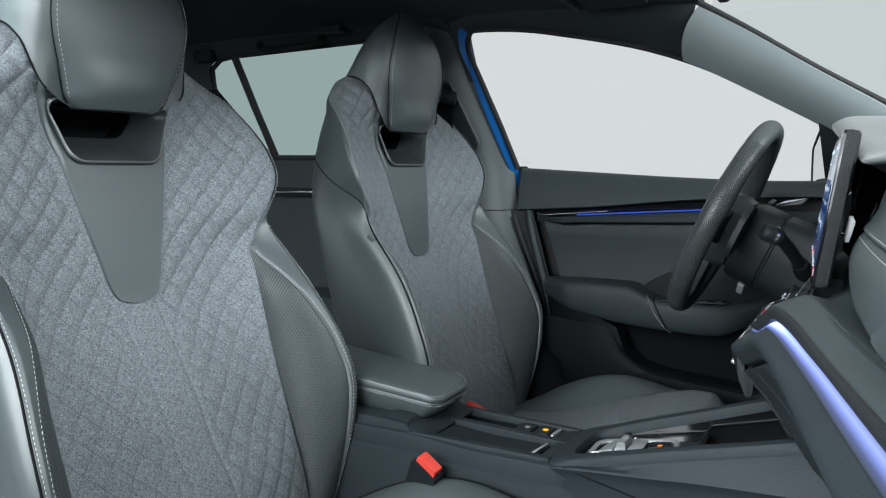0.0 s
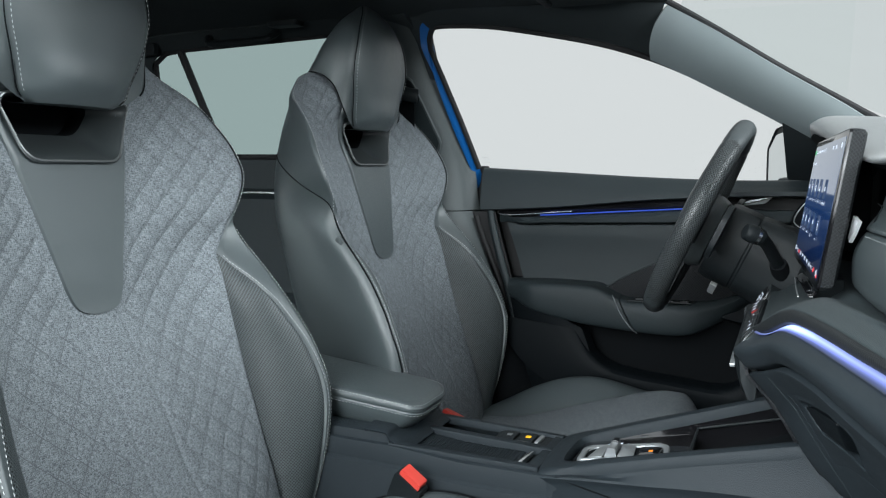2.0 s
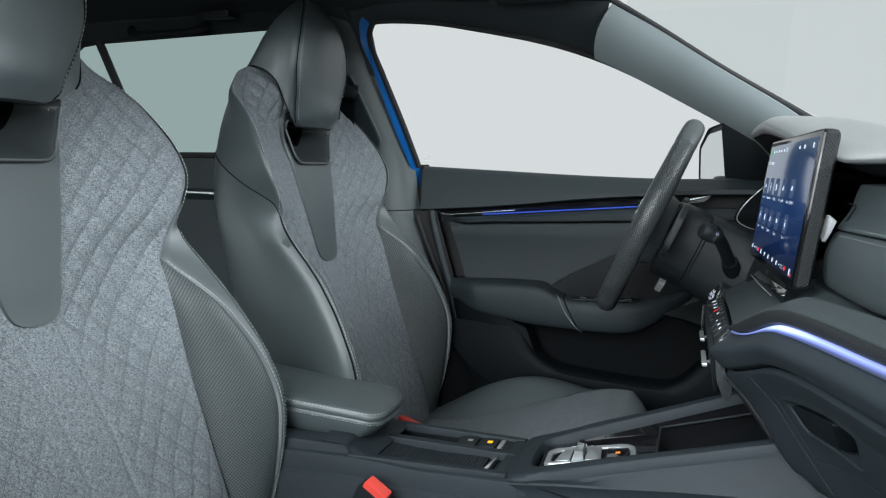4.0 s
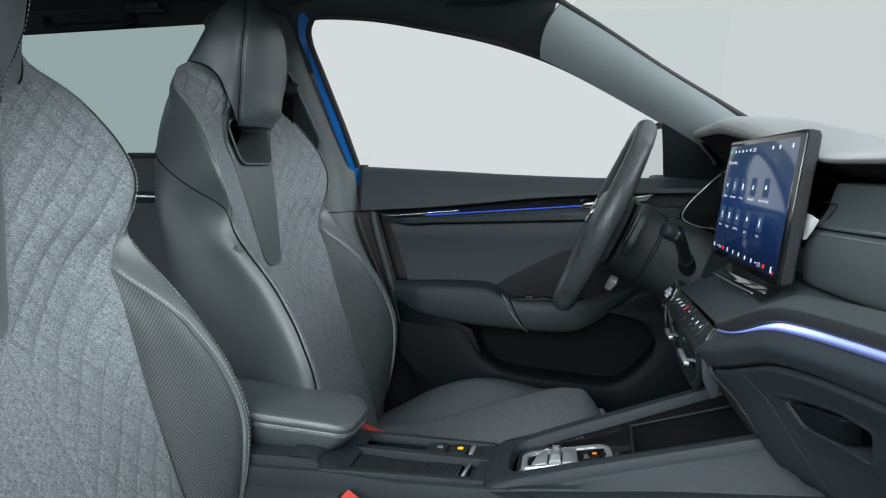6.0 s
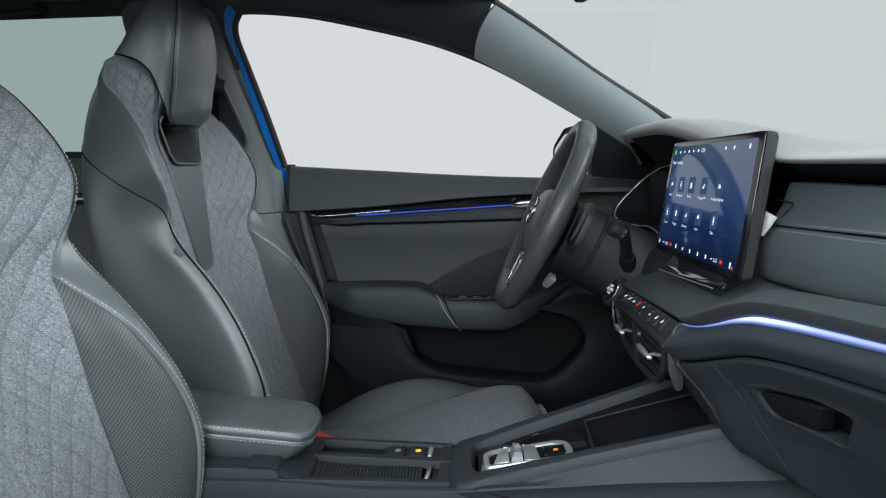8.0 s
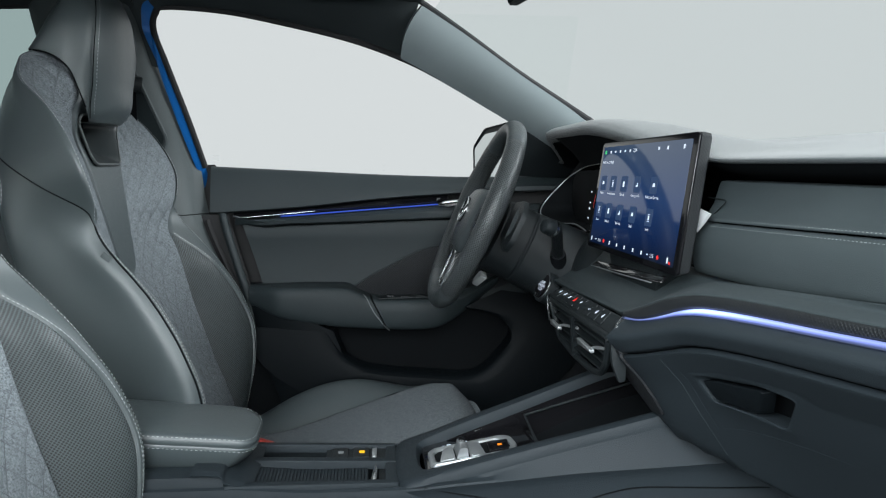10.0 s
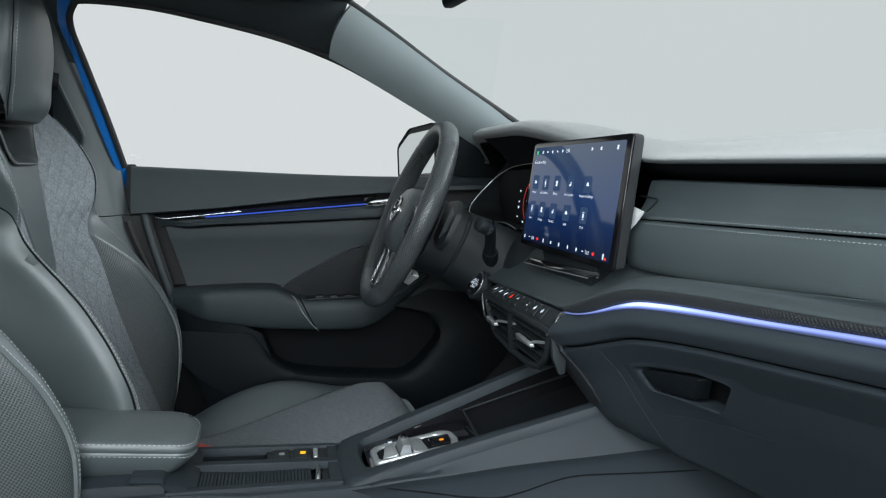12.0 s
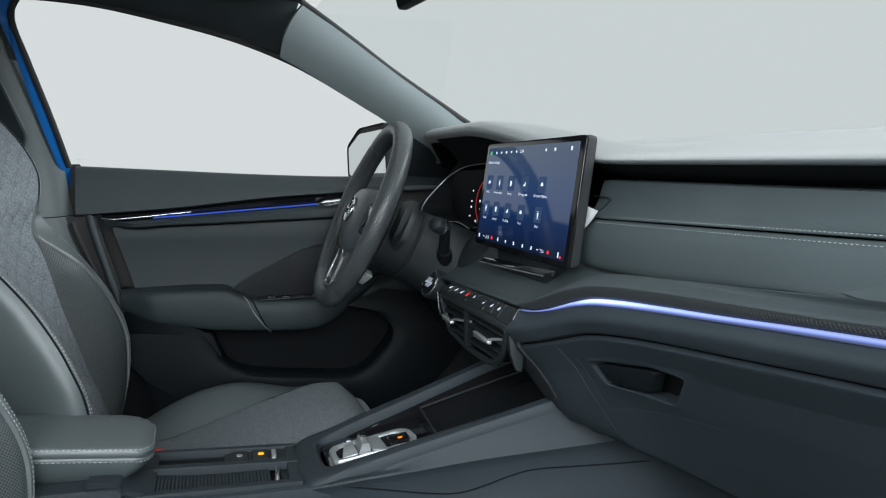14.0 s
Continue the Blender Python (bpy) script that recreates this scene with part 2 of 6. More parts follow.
def tube(points, r, n=8, closed=False, bm=None, flat=1.0, up=(0, 0, 1)):
    """A round or flattened bar along points; r is one radius or one for each point."""
    p = [Vector(q) for q in points]
    m = len(p)
    rings = []
    for i, c in enumerate(p):
        t = (p[(i + 1) % m] - p[i - 1]) if closed else (p[min(i + 1, m - 1)] - p[max(i - 1, 0)])
        t.normalize()
        a = Vector(up) - t * t.dot(Vector(up))
        a = a.normalized() if a.length > 1e-4 else t.orthogonal().normalized()
        b = t.cross(a)
        rad = r[i] if isinstance(r, (list, tuple)) else r
        rings.append([c + a * (math.cos(2 * math.pi * k / n) * rad * flat) + b * (math.sin(2 * math.pi * k / n) * rad) for k in range(n)])
    if closed:
        return surf(rings + [rings[0]], close=True, bm=bm)
    return solid(rings, bm)


def prism(outline, place, depth, bevel=0.0, steps=2, bm=None):
    """A plate: the outline of (a, b) pairs, put into the world by place(a, b, c), with c from 0 to depth."""
    own = bmesh.new()
    lo = [own.verts.new(place(a, b, 0)) for a, b in outline]
    hi = [own.verts.new(place(a, b, depth)) for a, b in outline]
    n = len(outline)
    own.faces.new(lo)
    top = own.faces.new(hi)
    for i in range(n):
        own.faces.new((lo[i], lo[(i + 1) % n], hi[(i + 1) % n], hi[i]))
    bmesh.ops.recalc_face_normals(own, faces=own.faces)
    if bevel:
        bmesh.ops.bevel(own, geom=list(top.edges), offset=bevel, segments=steps, affect="EDGES", profile=0.6)
    uv = own.loops.layers.uv.verify()
    for f in own.faces:
        d = max(range(3), key=lambda k: abs(f.normal[k]))
        for loop in f.loops:
            q = [loop.vert.co[k] for k in range(3) if k != d]
            loop[uv].uv = q
    if bm is None:
        return own
    me = bpy.data.meshes.new("scratch")
    own.to_mesh(me)
    own.free()
    bm.from_mesh(me)
    bpy.data.meshes.remove(me)
    return bm


def box(lo, hi, bevel=0.003, bm=None):
    (a, b, c), (d, e, f) = lo, hi
    return prism([(a, b), (d, b), (d, e), (a, e)], lambda x, y, z: Vector((x, y, c + z)), f - c, bevel, bm=bm)


def rounded(pts, r=0.01, n=4):
    """A 2D outline with its corners rounded."""
    out, m = [], len(pts)
    for i in range(m):
        a, b, c = (Vector((*pts[(i + k) % m], 0)) for k in (-1, 0, 1))
        u, v = (a - b), (c - b)
        k = min(r, u.length * 0.45, v.length * 0.45)
        p, q = b + u.normalized() * k, b + v.normalized() * k
        for s in range(n + 1):
            s /= n
            w = p * (1 - s) ** 2 + b * 2 * s * (1 - s) + q * s * s
            out.append((w.x, w.y))
    return out


def disc(c, axis, r, depth, n=24, bevel=0.001, bm=None):
    q = Vector(axis).normalized().to_track_quat("Z", "Y").to_matrix()
    c = Vector(c)
    return prism([(r * math.cos(2 * math.pi * k / n), r * math.sin(2 * math.pi * k / n)) for k in range(n)], lambda a, b, z: c + q @ Vector((a, b, z)), depth, bevel, bm=bm)


def stitching(points, length=0.0036, gap=0.0024, r=0.0005):
    """Short thread stitches along a seam, joined into one mesh."""
    p = [Vector(q) for q in points]
    bm = bmesh.new()
    s = [0.0]
    for a, b in zip(p, p[1:]):
        s.append(s[-1] + (b - a).length)
    arr = np.array([tuple(q) for q in p])

    def at(d):
        return Vector([float(np.interp(d, s, arr[:, k])) for k in range(3)])

    d = 0.0
    verts, faces = [], []
    while d + length < s[-1]:
        a, b = at(d), at(d + length)
        t = (b - a).normalized()
        u = t.orthogonal().normalized() * r
        w = t.cross(u).normalized() * r
        base = len(verts)
        mid = (a + b) / 2
        for c, k in ((a, 0.35), (mid, 1.0), (b, 0.35)):
            verts += [c + (u * ca + w * sa) * k for ca, sa in ((1, 0), (0.3, 0.95), (-0.8, 0.6), (-0.8, -0.6), (0.3, -0.95))]
        for ring in range(2):
            for k in range(5):
                i, j = base + ring * 5 + k, base + ring * 5 + (k + 1) % 5
                faces.append((i, j, j + 5, i + 5))
        d += length + gap
    me = bpy.data.meshes.new("scratch")
    me.from_pydata([tuple(v) for v in verts], [], faces)
    bm.from_mesh(me)
    bpy.data.meshes.remove(me)
    return bm

# ---- the shell: ground, floor, roof, pillars, glass ----


def plain(name, bm, mat, label, category="car body", kind="structure"):
    return part(name, bm, mat, None, label, category, "", kind)


def sheet(a, b, n=10, d=0.0, bulge=0.0, way=(0, -1, 0), rows=6):
    """A sheet between two edge curves, bowed towards way, and given thickness d."""
    A, B = spline(a, n), spline(b, n)
    out = []
    for i in range(rows + 1):
        s = i / rows
        out.append([p.lerp(q, s) + Vector(way) * bulge * 4 * s * (1 - s) for p, q in zip(A, B)])
    bm = surf(out)
    return thicken(bm, d) if d else bm


def smooth(a, b, x):
    t = min(max((x - a) / (b - a), 0), 1)
    return t * t * (3 - 2 * t)


plain("ground", surf([[(x, y, -0.12) for x in (-40, -5, 0, 5, 40)] for y in (-40, -5, 0, 5, 40)]), material("studio_floor_paint", (0.10, 0.102, 0.104), 0.6, var=0.05, var_scale=1), "smooth dark grey studio floor", "floor")
# added out of view to cut fill from the doorway side
plain("wall_fill_blocker", box((-1.3, -5.2, -0.12), (9, -5.0, 5.0)), material("blocker_wall_paint", (0.2, 0.205, 0.21), 0.8, var=0.06, var_scale=1), "unseen grey wall added to block fill light", "wall")
plain("floor", box((-1.75, -0.72, 0.14), (1.15, 0.72, 0.2)), material("black_carpet", (0.010, 0.011, 0.012), 0.95, grain=0.6, grain_scale=900, var=0.3), "black carpet on the car floor", "car floor")

# roof lining
rows = []
for i in range(25):
    x = -1.75 + 2.08 * i / 24
    row = []
    for j in range(21):
        t = -1 + j / 10
        y = 0.52 * t
        z = 1.288 + 0.04 * (1 - t * t) - 0.03 * smooth(-0.8, -1.7, x) - 0.008 * smooth(-0.1, 0.3, x)
        fx = x - 0.06 * smooth(0.0, 0.33, x) * abs(t) ** 2
        row.append((fx, y, z))
    rows.append(row)
plain("ceiling", surf(rows), HEADLINER, "black cloth roof lining", "headliner")
plain("roof", surf([[(x, y * 1.12, z + 0.06 - 0.05 * (abs(y) > 0.5)) for x, y, z in r] for r in rows]), BLUE, "metallic blue steel roof", "car roof")

WIN = [(-0.185, 0.735, 0.96), (-0.205, 0.679, 1.055), (-0.231, 0.617, 1.161), (-0.246, 0.579, 1.226), (-0.236, 0.559, 1.26), (-0.212, 0.553, 1.27), (-0.103, 0.557, 1.264), (0.006, 0.567, 1.246), (0.127, 0.582, 1.221), (0.224, 0.599, 1.192), (0.311, 0.62, 1.156), (0.431, 0.656, 1.094), (0.50, 0.680, 1.057), (0.58, 0.706, 1.010)]
WS = [(0.268, 0.515, 1.285), (0.36, 0.55, 1.232), (0.48, 0.59, 1.158), (0.60, 0.622, 1.09), (0.66, 0.635, 1.056), (0.80, 0.66, 0.98)]

# roof rail trim over the window, then the A-pillar trim
plain("trim_roof_rail", sheet(WIN[4:10] + [(0.236, 0.575, 1.19)], [(-0.25, 0.50, 1.285), (-0.20, 0.49, 1.292), (-0.10, 0.49, 1.292), (0.0, 0.49, 1.288), (0.12, 0.49, 1.285), (0.22, 0.495, 1.28), (0.268, 0.512, 1.28)], bulge=0.004, way=(0, -0.7, -0.7)), HEADLINER, "black cloth roof rail over the side window", "trim")
apil = sheet([(0.236, 0.58, 1.19), (0.311, 0.61, 1.156), (0.431, 0.650, 1.094), (0.50, 0.674, 1.057), (0.58, 0.70, 1.012), (0.68, 0.735, 0.955)], [(0.272, 0.518, 1.276), (0.36, 0.548, 1.228), (0.48, 0.585, 1.155), (0.60, 0.618, 1.085), (0.68, 0.64, 1.03), (0.80, 0.672, 0.95)], d=0.012, bulge=0.022, way=(-0.45, -0.75, 0.1), rows=10)
plain("trim_a_pillar", apil, PILLAR, "pale grey windscreen pillar trim", "pillar trim")
plain("trim_windscreen_edge", tube(spline(WS, 8), 0.006, 8), RUBBER, "black windscreen edge seal", "seal")
plain("trim_window_seal", tube(spline([(x - 0.006, y - 0.002, z) for x, y, z in WIN], 8), 0.0065, 8), RUBBER, "black rubber seal round the side window", "seal")
# painted door frame seen behind the window's rear edge
blue_in = [(-0.182, 0.768, 0.905), (-0.190, 0.752, 0.935), (-0.195, 0.738, 0.962), (-0.215, 0.681, 1.055), (-0.240, 0.620, 1.161), (-0.249, 0.585, 1.222), (-0.251, 0.578, 1.236)]
blue_out = [(-0.198, 0.752, 0.905), (-0.205, 0.737, 0.935), (-0.210, 0.722, 0.962), (-0.232, 0.665, 1.055), (-0.253, 0.608, 1.161), (-0.256, 0.58, 1.222), (-0.254, 0.575, 1.236)]
plain("trim_door_frame_top", sheet([(-0.238, 0.622, 1.161), (-0.249, 0.588, 1.215), (-0.250, 0.578, 1.236), (-0.243, 0.565, 1.262), (-0.215, 0.558, 1.276), (-0.15, 0.56, 1.275)], [(-0.254, 0.610, 1.165), (-0.270, 0.576, 1.22), (-0.272, 0.566, 1.243), (-0.262, 0.549, 1.278), (-0.217, 0.545, 1.288), (-0.15, 0.55, 1.286)], d=0.004), BLUE, "metallic blue painted door frame corner", "door frame")
plain("trim_door_frame_lining", sheet([(-0.250, 0.613, 1.16), (-0.258, 0.582, 1.22), (-0.260, 0.572, 1.243), (-0.252, 0.556, 1.275), (-0.217, 0.549, 1.288), (-0.15, 0.553, 1.286)], [(-0.285, 0.60, 1.17), (-0.30, 0.57, 1.222), (-0.30, 0.555, 1.25), (-0.285, 0.53, 1.29), (-0.215, 0.51, 1.31), (-0.15, 0.51, 1.31)], d=0.004), HEADLINER, "black cloth lining behind the door frame corner", "trim")
plain("trim_door_frame", sheet(blue_in, blue_out, d=0.004, bulge=0.003), BLUE, "metallic blue painted door frame edge", "door frame")

# B-pillar trim, upper and lower piece with a joint between
bf = table((0.30, 0.02), (0.46, -0.035), (0.58, -0.09), (0.68, -0.13), (0.86, -0.2), (0.98, -0.219), (1.06, -0.237), (1.16, -0.262), (1.27, -0.275))
by = table((0.30, 0.69), (0.46, 0.69), (0.86, 0.69), (0.98, 0.69), (1.06, 0.65), (1.16, 0.60), (1.27, 0.56))


def pillar(z0, z1):
    rows = []
    for i in range(13):
        z = z0 + (z1 - z0) * i / 12
        x, y = bf(z), by(z)
        rows.append([(x + 0.016, y + 0.035, z), (x + 0.002, y + 0.022, z), (x - 0.004, y, z), (x - 0.018, y - 0.026, z), (x - 0.05, y - 0.045, z), (x - 0.1, y - 0.05, z), (x - 0.17, y - 0.045, z), (x - 0.2, y - 0.02, z), (x - 0.21, y + 0.03, z)])
    return thicken(surf(rows), 0.004)


plain("body_side", box((-1.7, 0.775, 0.1), (1.1, 0.80, 0.93), 0.01), BLUE, "metallic blue outer body side", "car body")
plain("trim_b_pillar", pillar(0.859, 1.285), PILLAR_B, "dark grey upper centre pillar trim", "pillar trim")
plain("trim_b_pillar_lower", pillar(0.64, 0.857), PILLAR_B, "pale grey lower centre pillar trim", "pillar trim")
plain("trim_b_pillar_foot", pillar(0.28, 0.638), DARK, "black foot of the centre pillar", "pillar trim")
plain("body_inner", box((-0.30, 0.762, 0.15), (0.95, 0.772, 0.935), 0.002), RUBBER, "black inner door skin", "car body")
plain("trim_pillar_seal", tube(spline([(bf(z) + 0.012, by(z) + 0.012, z) for z in (0.3, 0.46, 0.58, 0.68, 0.8, 0.845)], 6), 0.006, 8), RUBBER, "black rubber door seal on the pillar", "seal")

# added flat black sheets stand in for the dark gap by the pillar
plain("trim_door_gap", sheet([(bf(z) - 0.01, 0.712, z) for z in (0.3, 0.46, 0.58, 0.68, 0.8, 0.855)], [(0.02, 0.716, 0.3), (-0.02, 0.716, 0.46), (-0.06, 0.716, 0.58), (-0.09, 0.716, 0.68), (-0.125, 0.716, 0.8), (-0.14, 0.716, 0.855)], d=0.004), RUBBER, "flat black filler in the dark gap between door and pillar", "seal")

plain("trim_door_gap_upper", sheet([(bf(z) - 0.01, 0.749, z) for z in (0.85, 0.9, 0.965)], [(-0.12, 0.749, 0.85), (-0.13, 0.749, 0.9), (-0.172, 0.749, 0.965)], d=0.004), RUBBER, "flat black filler below the window corner", "seal")

# rear side window, its divider and the door below
rear_outline = [(-1.06, 0.60, 1.17), (-1.045, 0.575, 1.225), (-1.0, 0.562, 1.248), (-0.94, 0.559, 1.254), (-0.475, 0.553, 1.268), (-0.40, 0.556, 1.262), (-0.385, 0.60, 1.15), (-0.37, 0.667, 0.984), (-0.896, 0.667, 0.984), (-0.96, 0.66, 1.0)]
plain("trim_rear_window_seal", tube(rear_outline, 0.007, 8, closed=True), RUBBER, "black seal round the rear side window", "seal")
plain("trim_rear_divider", tube([(-0.95, 0.559, 1.255), (-0.925, 0.61, 1.12), (-0.9, 0.667, 0.984)], 0.010, 8, up=(1, 0, 0)), RUBBER, "black bar between door glass and quarter glass", "window bar")
plain("trim_c_pillar", sheet([(-1.062, 0.61, 1.16), (-1.05, 0.575, 1.225), (-1.0, 0.56, 1.252), (-0.95, 0.555, 1.262), (-0.475, 0.548, 1.276), (-0.28, 0.55, 1.275)], [(-1.75, 0.55, 1.14), (-1.7, 0.53, 1.24), (-1.3, 0.52, 1.29), (-0.95, 0.51, 1.29), (-0.475, 0.50, 1.30), (-0.28, 0.50, 1.30)], d=0.01), HEADLINER, "black cloth rail and rear pillar", "trim")
plain("trim_quarter", thicken(surf([[(-1.75, 0.62, 0.95), (-1.4, 0.65, 0.95), (-0.9, 0.668, 0.98)], [(-1.75, 0.58, 1.15), (-1.4, 0.6, 1.16), (-1.055, 0.60, 1.175)]]), 0.01), DARK, "black rear quarter trim", "trim")
for side in (1, -1):
    rd = thing("rear_door", (-0.7, 0.7 * side, 0.3), "closed rear door with dark grey padded trim", "car door", "rear doors")
    rows = [[(x, side * y, z) for y, z in ((0.70, 0.985), (0.672, 0.985), (0.668, 0.972), (0.672, 0.90), (0.69, 0.885), (0.705, 0.87), (0.705, 0.62), (0.66, 0.60), (0.66, 0.54), (0.70, 0.5), (0.70, 0.2))] for x in (-1.75, -1.3, -0.9, -0.6, -0.34 if side > 0 else -0.5)]
    part("panel", thicken(surf(rows), 0.01), SOFT, rd)
    part("handle", tube([(-0.95, side * 0.69, 0.885), (-0.8, side * 0.685, 0.89), (-0.58, side * 0.685, 0.885)], 0.004, 6), CHROME, rd, "chrome handle strip")
    g = [[(-1.05, side * 0.565, 1.265), (-0.37, side * 0.557, 1.285)], [(-1.05, side * 0.663, 0.99), (-0.37, side * 0.67, 0.985)]]
    pn = part("glass", surf(g), GLASS_GREEN, rd, "green tinted glass")
    pn.visible_shadow = False
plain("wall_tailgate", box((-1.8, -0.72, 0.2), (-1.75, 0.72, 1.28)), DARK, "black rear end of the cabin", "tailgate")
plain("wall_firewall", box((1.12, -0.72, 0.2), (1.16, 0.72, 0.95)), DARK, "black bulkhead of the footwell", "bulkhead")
plain("trim_sill", box((-0.4, -0.76, 0.1), (1.1, -0.66, 0.27), 0.02), PLASTIC, "black door sill", "sill")
plain("trim_near_rail", tube(spline([(-1.7, -0.57, 1.27), (-0.4, -0.57, 1.30), (0.0, -0.55, 1.30), (0.268, -0.525, 1.30)], 8), 0.025, 10), HEADLINER, "roof rail and pillar over the open doorway", "trim")

ws = thing("windscreen", (0.7, 0, 1.1), "clear laminated windscreen", "windscreen", kind="structure")
rows = []
for i in range(9):
    s = i / 8
    rows.append([(0.27 + 0.80 * s + 0.10 * (1 - t * t) * (1 - 0.4 * s), (0.60 + 0.17 * s) * t, 1.295 - 0.315 * s - 0.055 * abs(t) ** 6 * (1 + 0.5 * s)) for t in (-1, -0.75, -0.5, -0.25, 0, 0.25, 0.5, 0.75, 1)])
pn = part("pane", surf(rows), GLASS_FRONT, ws)
pn.visible_shadow = False
fw = thing("door_window", (0.1, 0.7, 0.95), "clear driver's side door glass with a small printed mark", "car window", kind="structure")
pn = part("pane", surf([[(-0.25, 0.567, 1.27), (0.1, 0.567, 1.27), (0.6, 0.567, 1.27)], [(-0.25, 0.76, 0.94), (0.1, 0.76, 0.94), (0.6, 0.76, 0.94)]]), GLASS, fw)
pn.visible_shadow = False
mark = bmesh.new()
for i, (w, z) in enumerate(((0.004, 0.992), (0.022, 0.984), (0.016, 0.979), (0.02, 0.974))):
    yy = 0.735 - 0.587 * (z - 0.96) - 0.006
    prism([(-0.166 - w / 2, 0), (-0.166 + w / 2, 0), (-0.166 + w / 2, 0.0010), (-0.166 - w / 2, 0.0010)], lambda a, b, c, z=z, yy=yy: Vector((a, yy - c, z + b)), 0.0004, bm=mark)
part("printed_mark", mark, material("grey_print", (0.68, 0.69, 0.69), 0.8), fw, "grey unreadable print")

# ---- seats ----
SX, SY = 0.0, 0.3535
xc = table((0.38, -0.075), (0.46, -0.09), (0.54, -0.118), (0.58, -0.145), (0.63, -0.168), (0.70, -0.207), (0.77, -0.248), (0.83, -0.262), (0.90, -0.275), (0.968, -0.290), (1.02, -0.304), (1.045, -0.300), (1.075, -0.287), (1.10, -0.290), (1.12, -0.303), (1.14, -0.332))
ve = table((0.38, 0.185), (0.5, 0.192), (0.69, 0.197), (0.80, 0.198), (0.83, 0.203), (0.855, 0.222), (0.88, 0.232), (0.91, 0.250), (0.945, 0.266), (0.98, 0.265), (1.02, 0.251), (1.06, 0.232), (1.09, 0.206), (1.115, 0.174), (1.13, 0.150), (1.142, 0.126))
xe = table((0.38, -0.095), (0.46, -0.108), (0.57, -0.143), (0.69, -0.182), (0.80, -0.213), (0.845, -0.232), (0.90, -0.224), (0.95, -0.229), (0.98, -0.241), (1.02, -0.264), (1.06, -0.298), (1.09, -0.333), (1.115, -0.347), (1.13, -0.352), (1.142, -0.343))
hw = table((0.38, 0.248), (0.5, 0.260), (0.58, 0.267), (0.62, 0.271), (0.65, 0.272), (0.68, 0.270), (0.71, 0.266), (0.74, 0.260), (0.77, 0.255), (0.80, 0.251), (0.83, 0.247), (0.86, 0.240), (0.88, 0.239), (0.906, 0.2475))
xk = table((0.38, -0.12), (0.45, -0.100), (0.50, -0.085), (0.58, -0.071), (0.62, -0.072), (0.65, -0.079), (0.68, -0.091), (0.71, -0.105), (0.74, -0.123), (0.77, -0.143), (0.80, -0.167), (0.83, -0.193), (0.86, -0.218), (0.88, -0.2275), (0.906, -0.2243))
xr = table((0.30, -0.235), (0.6, -0.292), (0.80, -0.342), (0.87, -0.360), (0.945, -0.374), (1.0, -0.383), (1.04, -0.383), (1.09, -0.373), (1.142, -0.357))
vr = table((0.30, 0.205), (0.6, 0.222), (0.80, 0.230), (0.87, 0.230), (0.945, 0.214), (1.0, 0.188), (1.04, 0.173), (1.09, 0.156), (1.12, 0.132), (1.142, 0.104))


def quilt(v, z, strip):
    """Depth of the sewn diamonds at a place on the cloth."""
    if strip:
        return -0.0014 * math.exp(-(((abs(v) - 0.031) / 0.0035) ** 2))
    k = 0.5 + 0.45 * smooth(0.66, 0.90, z) + 0.35 * smooth(0.97, 1.05, z)
    a, b = (v / 0.042 + z / 0.043) % 1, (v / 0.042 - z / 0.043) % 1
    d, e = min(a, 1 - a), min(b, 1 - b)
    puff = (1 - (1 - 2 * d) ** 3) * (1 - (1 - 2 * e) ** 3)
    return k * 0.0046 * (puff - 0.6)


def cloth_x(v, z):
    t = min(abs(v) / ve(z), 1)
    k = smooth(0.83, 0.9, z)
    t0 = 0.34 + (0.112 / ve(z) - 0.34) * smooth(1.03, 1.06, z)
    g = (1 - k) * t**5 + k * max((t - t0) / (1 - t0), 0) ** 1.25
    return xc(z) + (xe(z) - xc(z)) * g - 0.003 * smooth(0.975, 1.0, t)


def panel_half(z):
    return table((0.775, 0.012), (0.779, 0.028), (0.786, 0.037), (0.80, 0.044), (0.84, 0.055), (0.90, 0.072), (0.956, 0.086), (1.0, 0.098), (1.05, 0.109), (1.10, 0.111))(z)


def hole_half(z):
    return 0.068 + 0.03 * (z - 0.968) / 0.07


def edge(z):
    """The front edge of the side leather: bolster crest low down, wing edge higher up."""
    return (xk(z), hw(z)) if z < 0.906 else (xe(z), ve(z))


def side_point(z, w):
    """From the front edge (w 0) round the flank to the rear shell (w 1)."""
    x, v = edge(z)
    r, q = xr(z), vr(z)
    low = smooth(0.90, 0.84, z)
    roll = 0.003 + 0.004 * low - 0.011 * smooth(1.0, 1.09, z)
    p = [Vector((x - 0.004 * low, v)), Vector((x - 0.020 * low - 0.010 + 0.004 * smooth(1.0, 1.09, z), v + roll)), Vector((0.5 * (x + r), 0.5 * (v + q) + 0.007 - 0.004 * low)), Vector((r + 0.010, q + 0.004)), Vector((r - 0.010, q - 0.028))]
    k = min(int(w * 4), 3)
    s = w * 4 - k
    a, b, c, d = p[max(k - 1, 0)], p[k], p[k + 1], p[min(k + 2, 4)]
    q = 0.5 * (2 * b + (c - a) * s + (2 * a - 5 * b + 4 * c - d) * s * s + (3 * b - a - 3 * c + d) * s**3)
    return q.x, q.y


def W(x, v, z):
    return Vector((SX + x, SY + v, z))


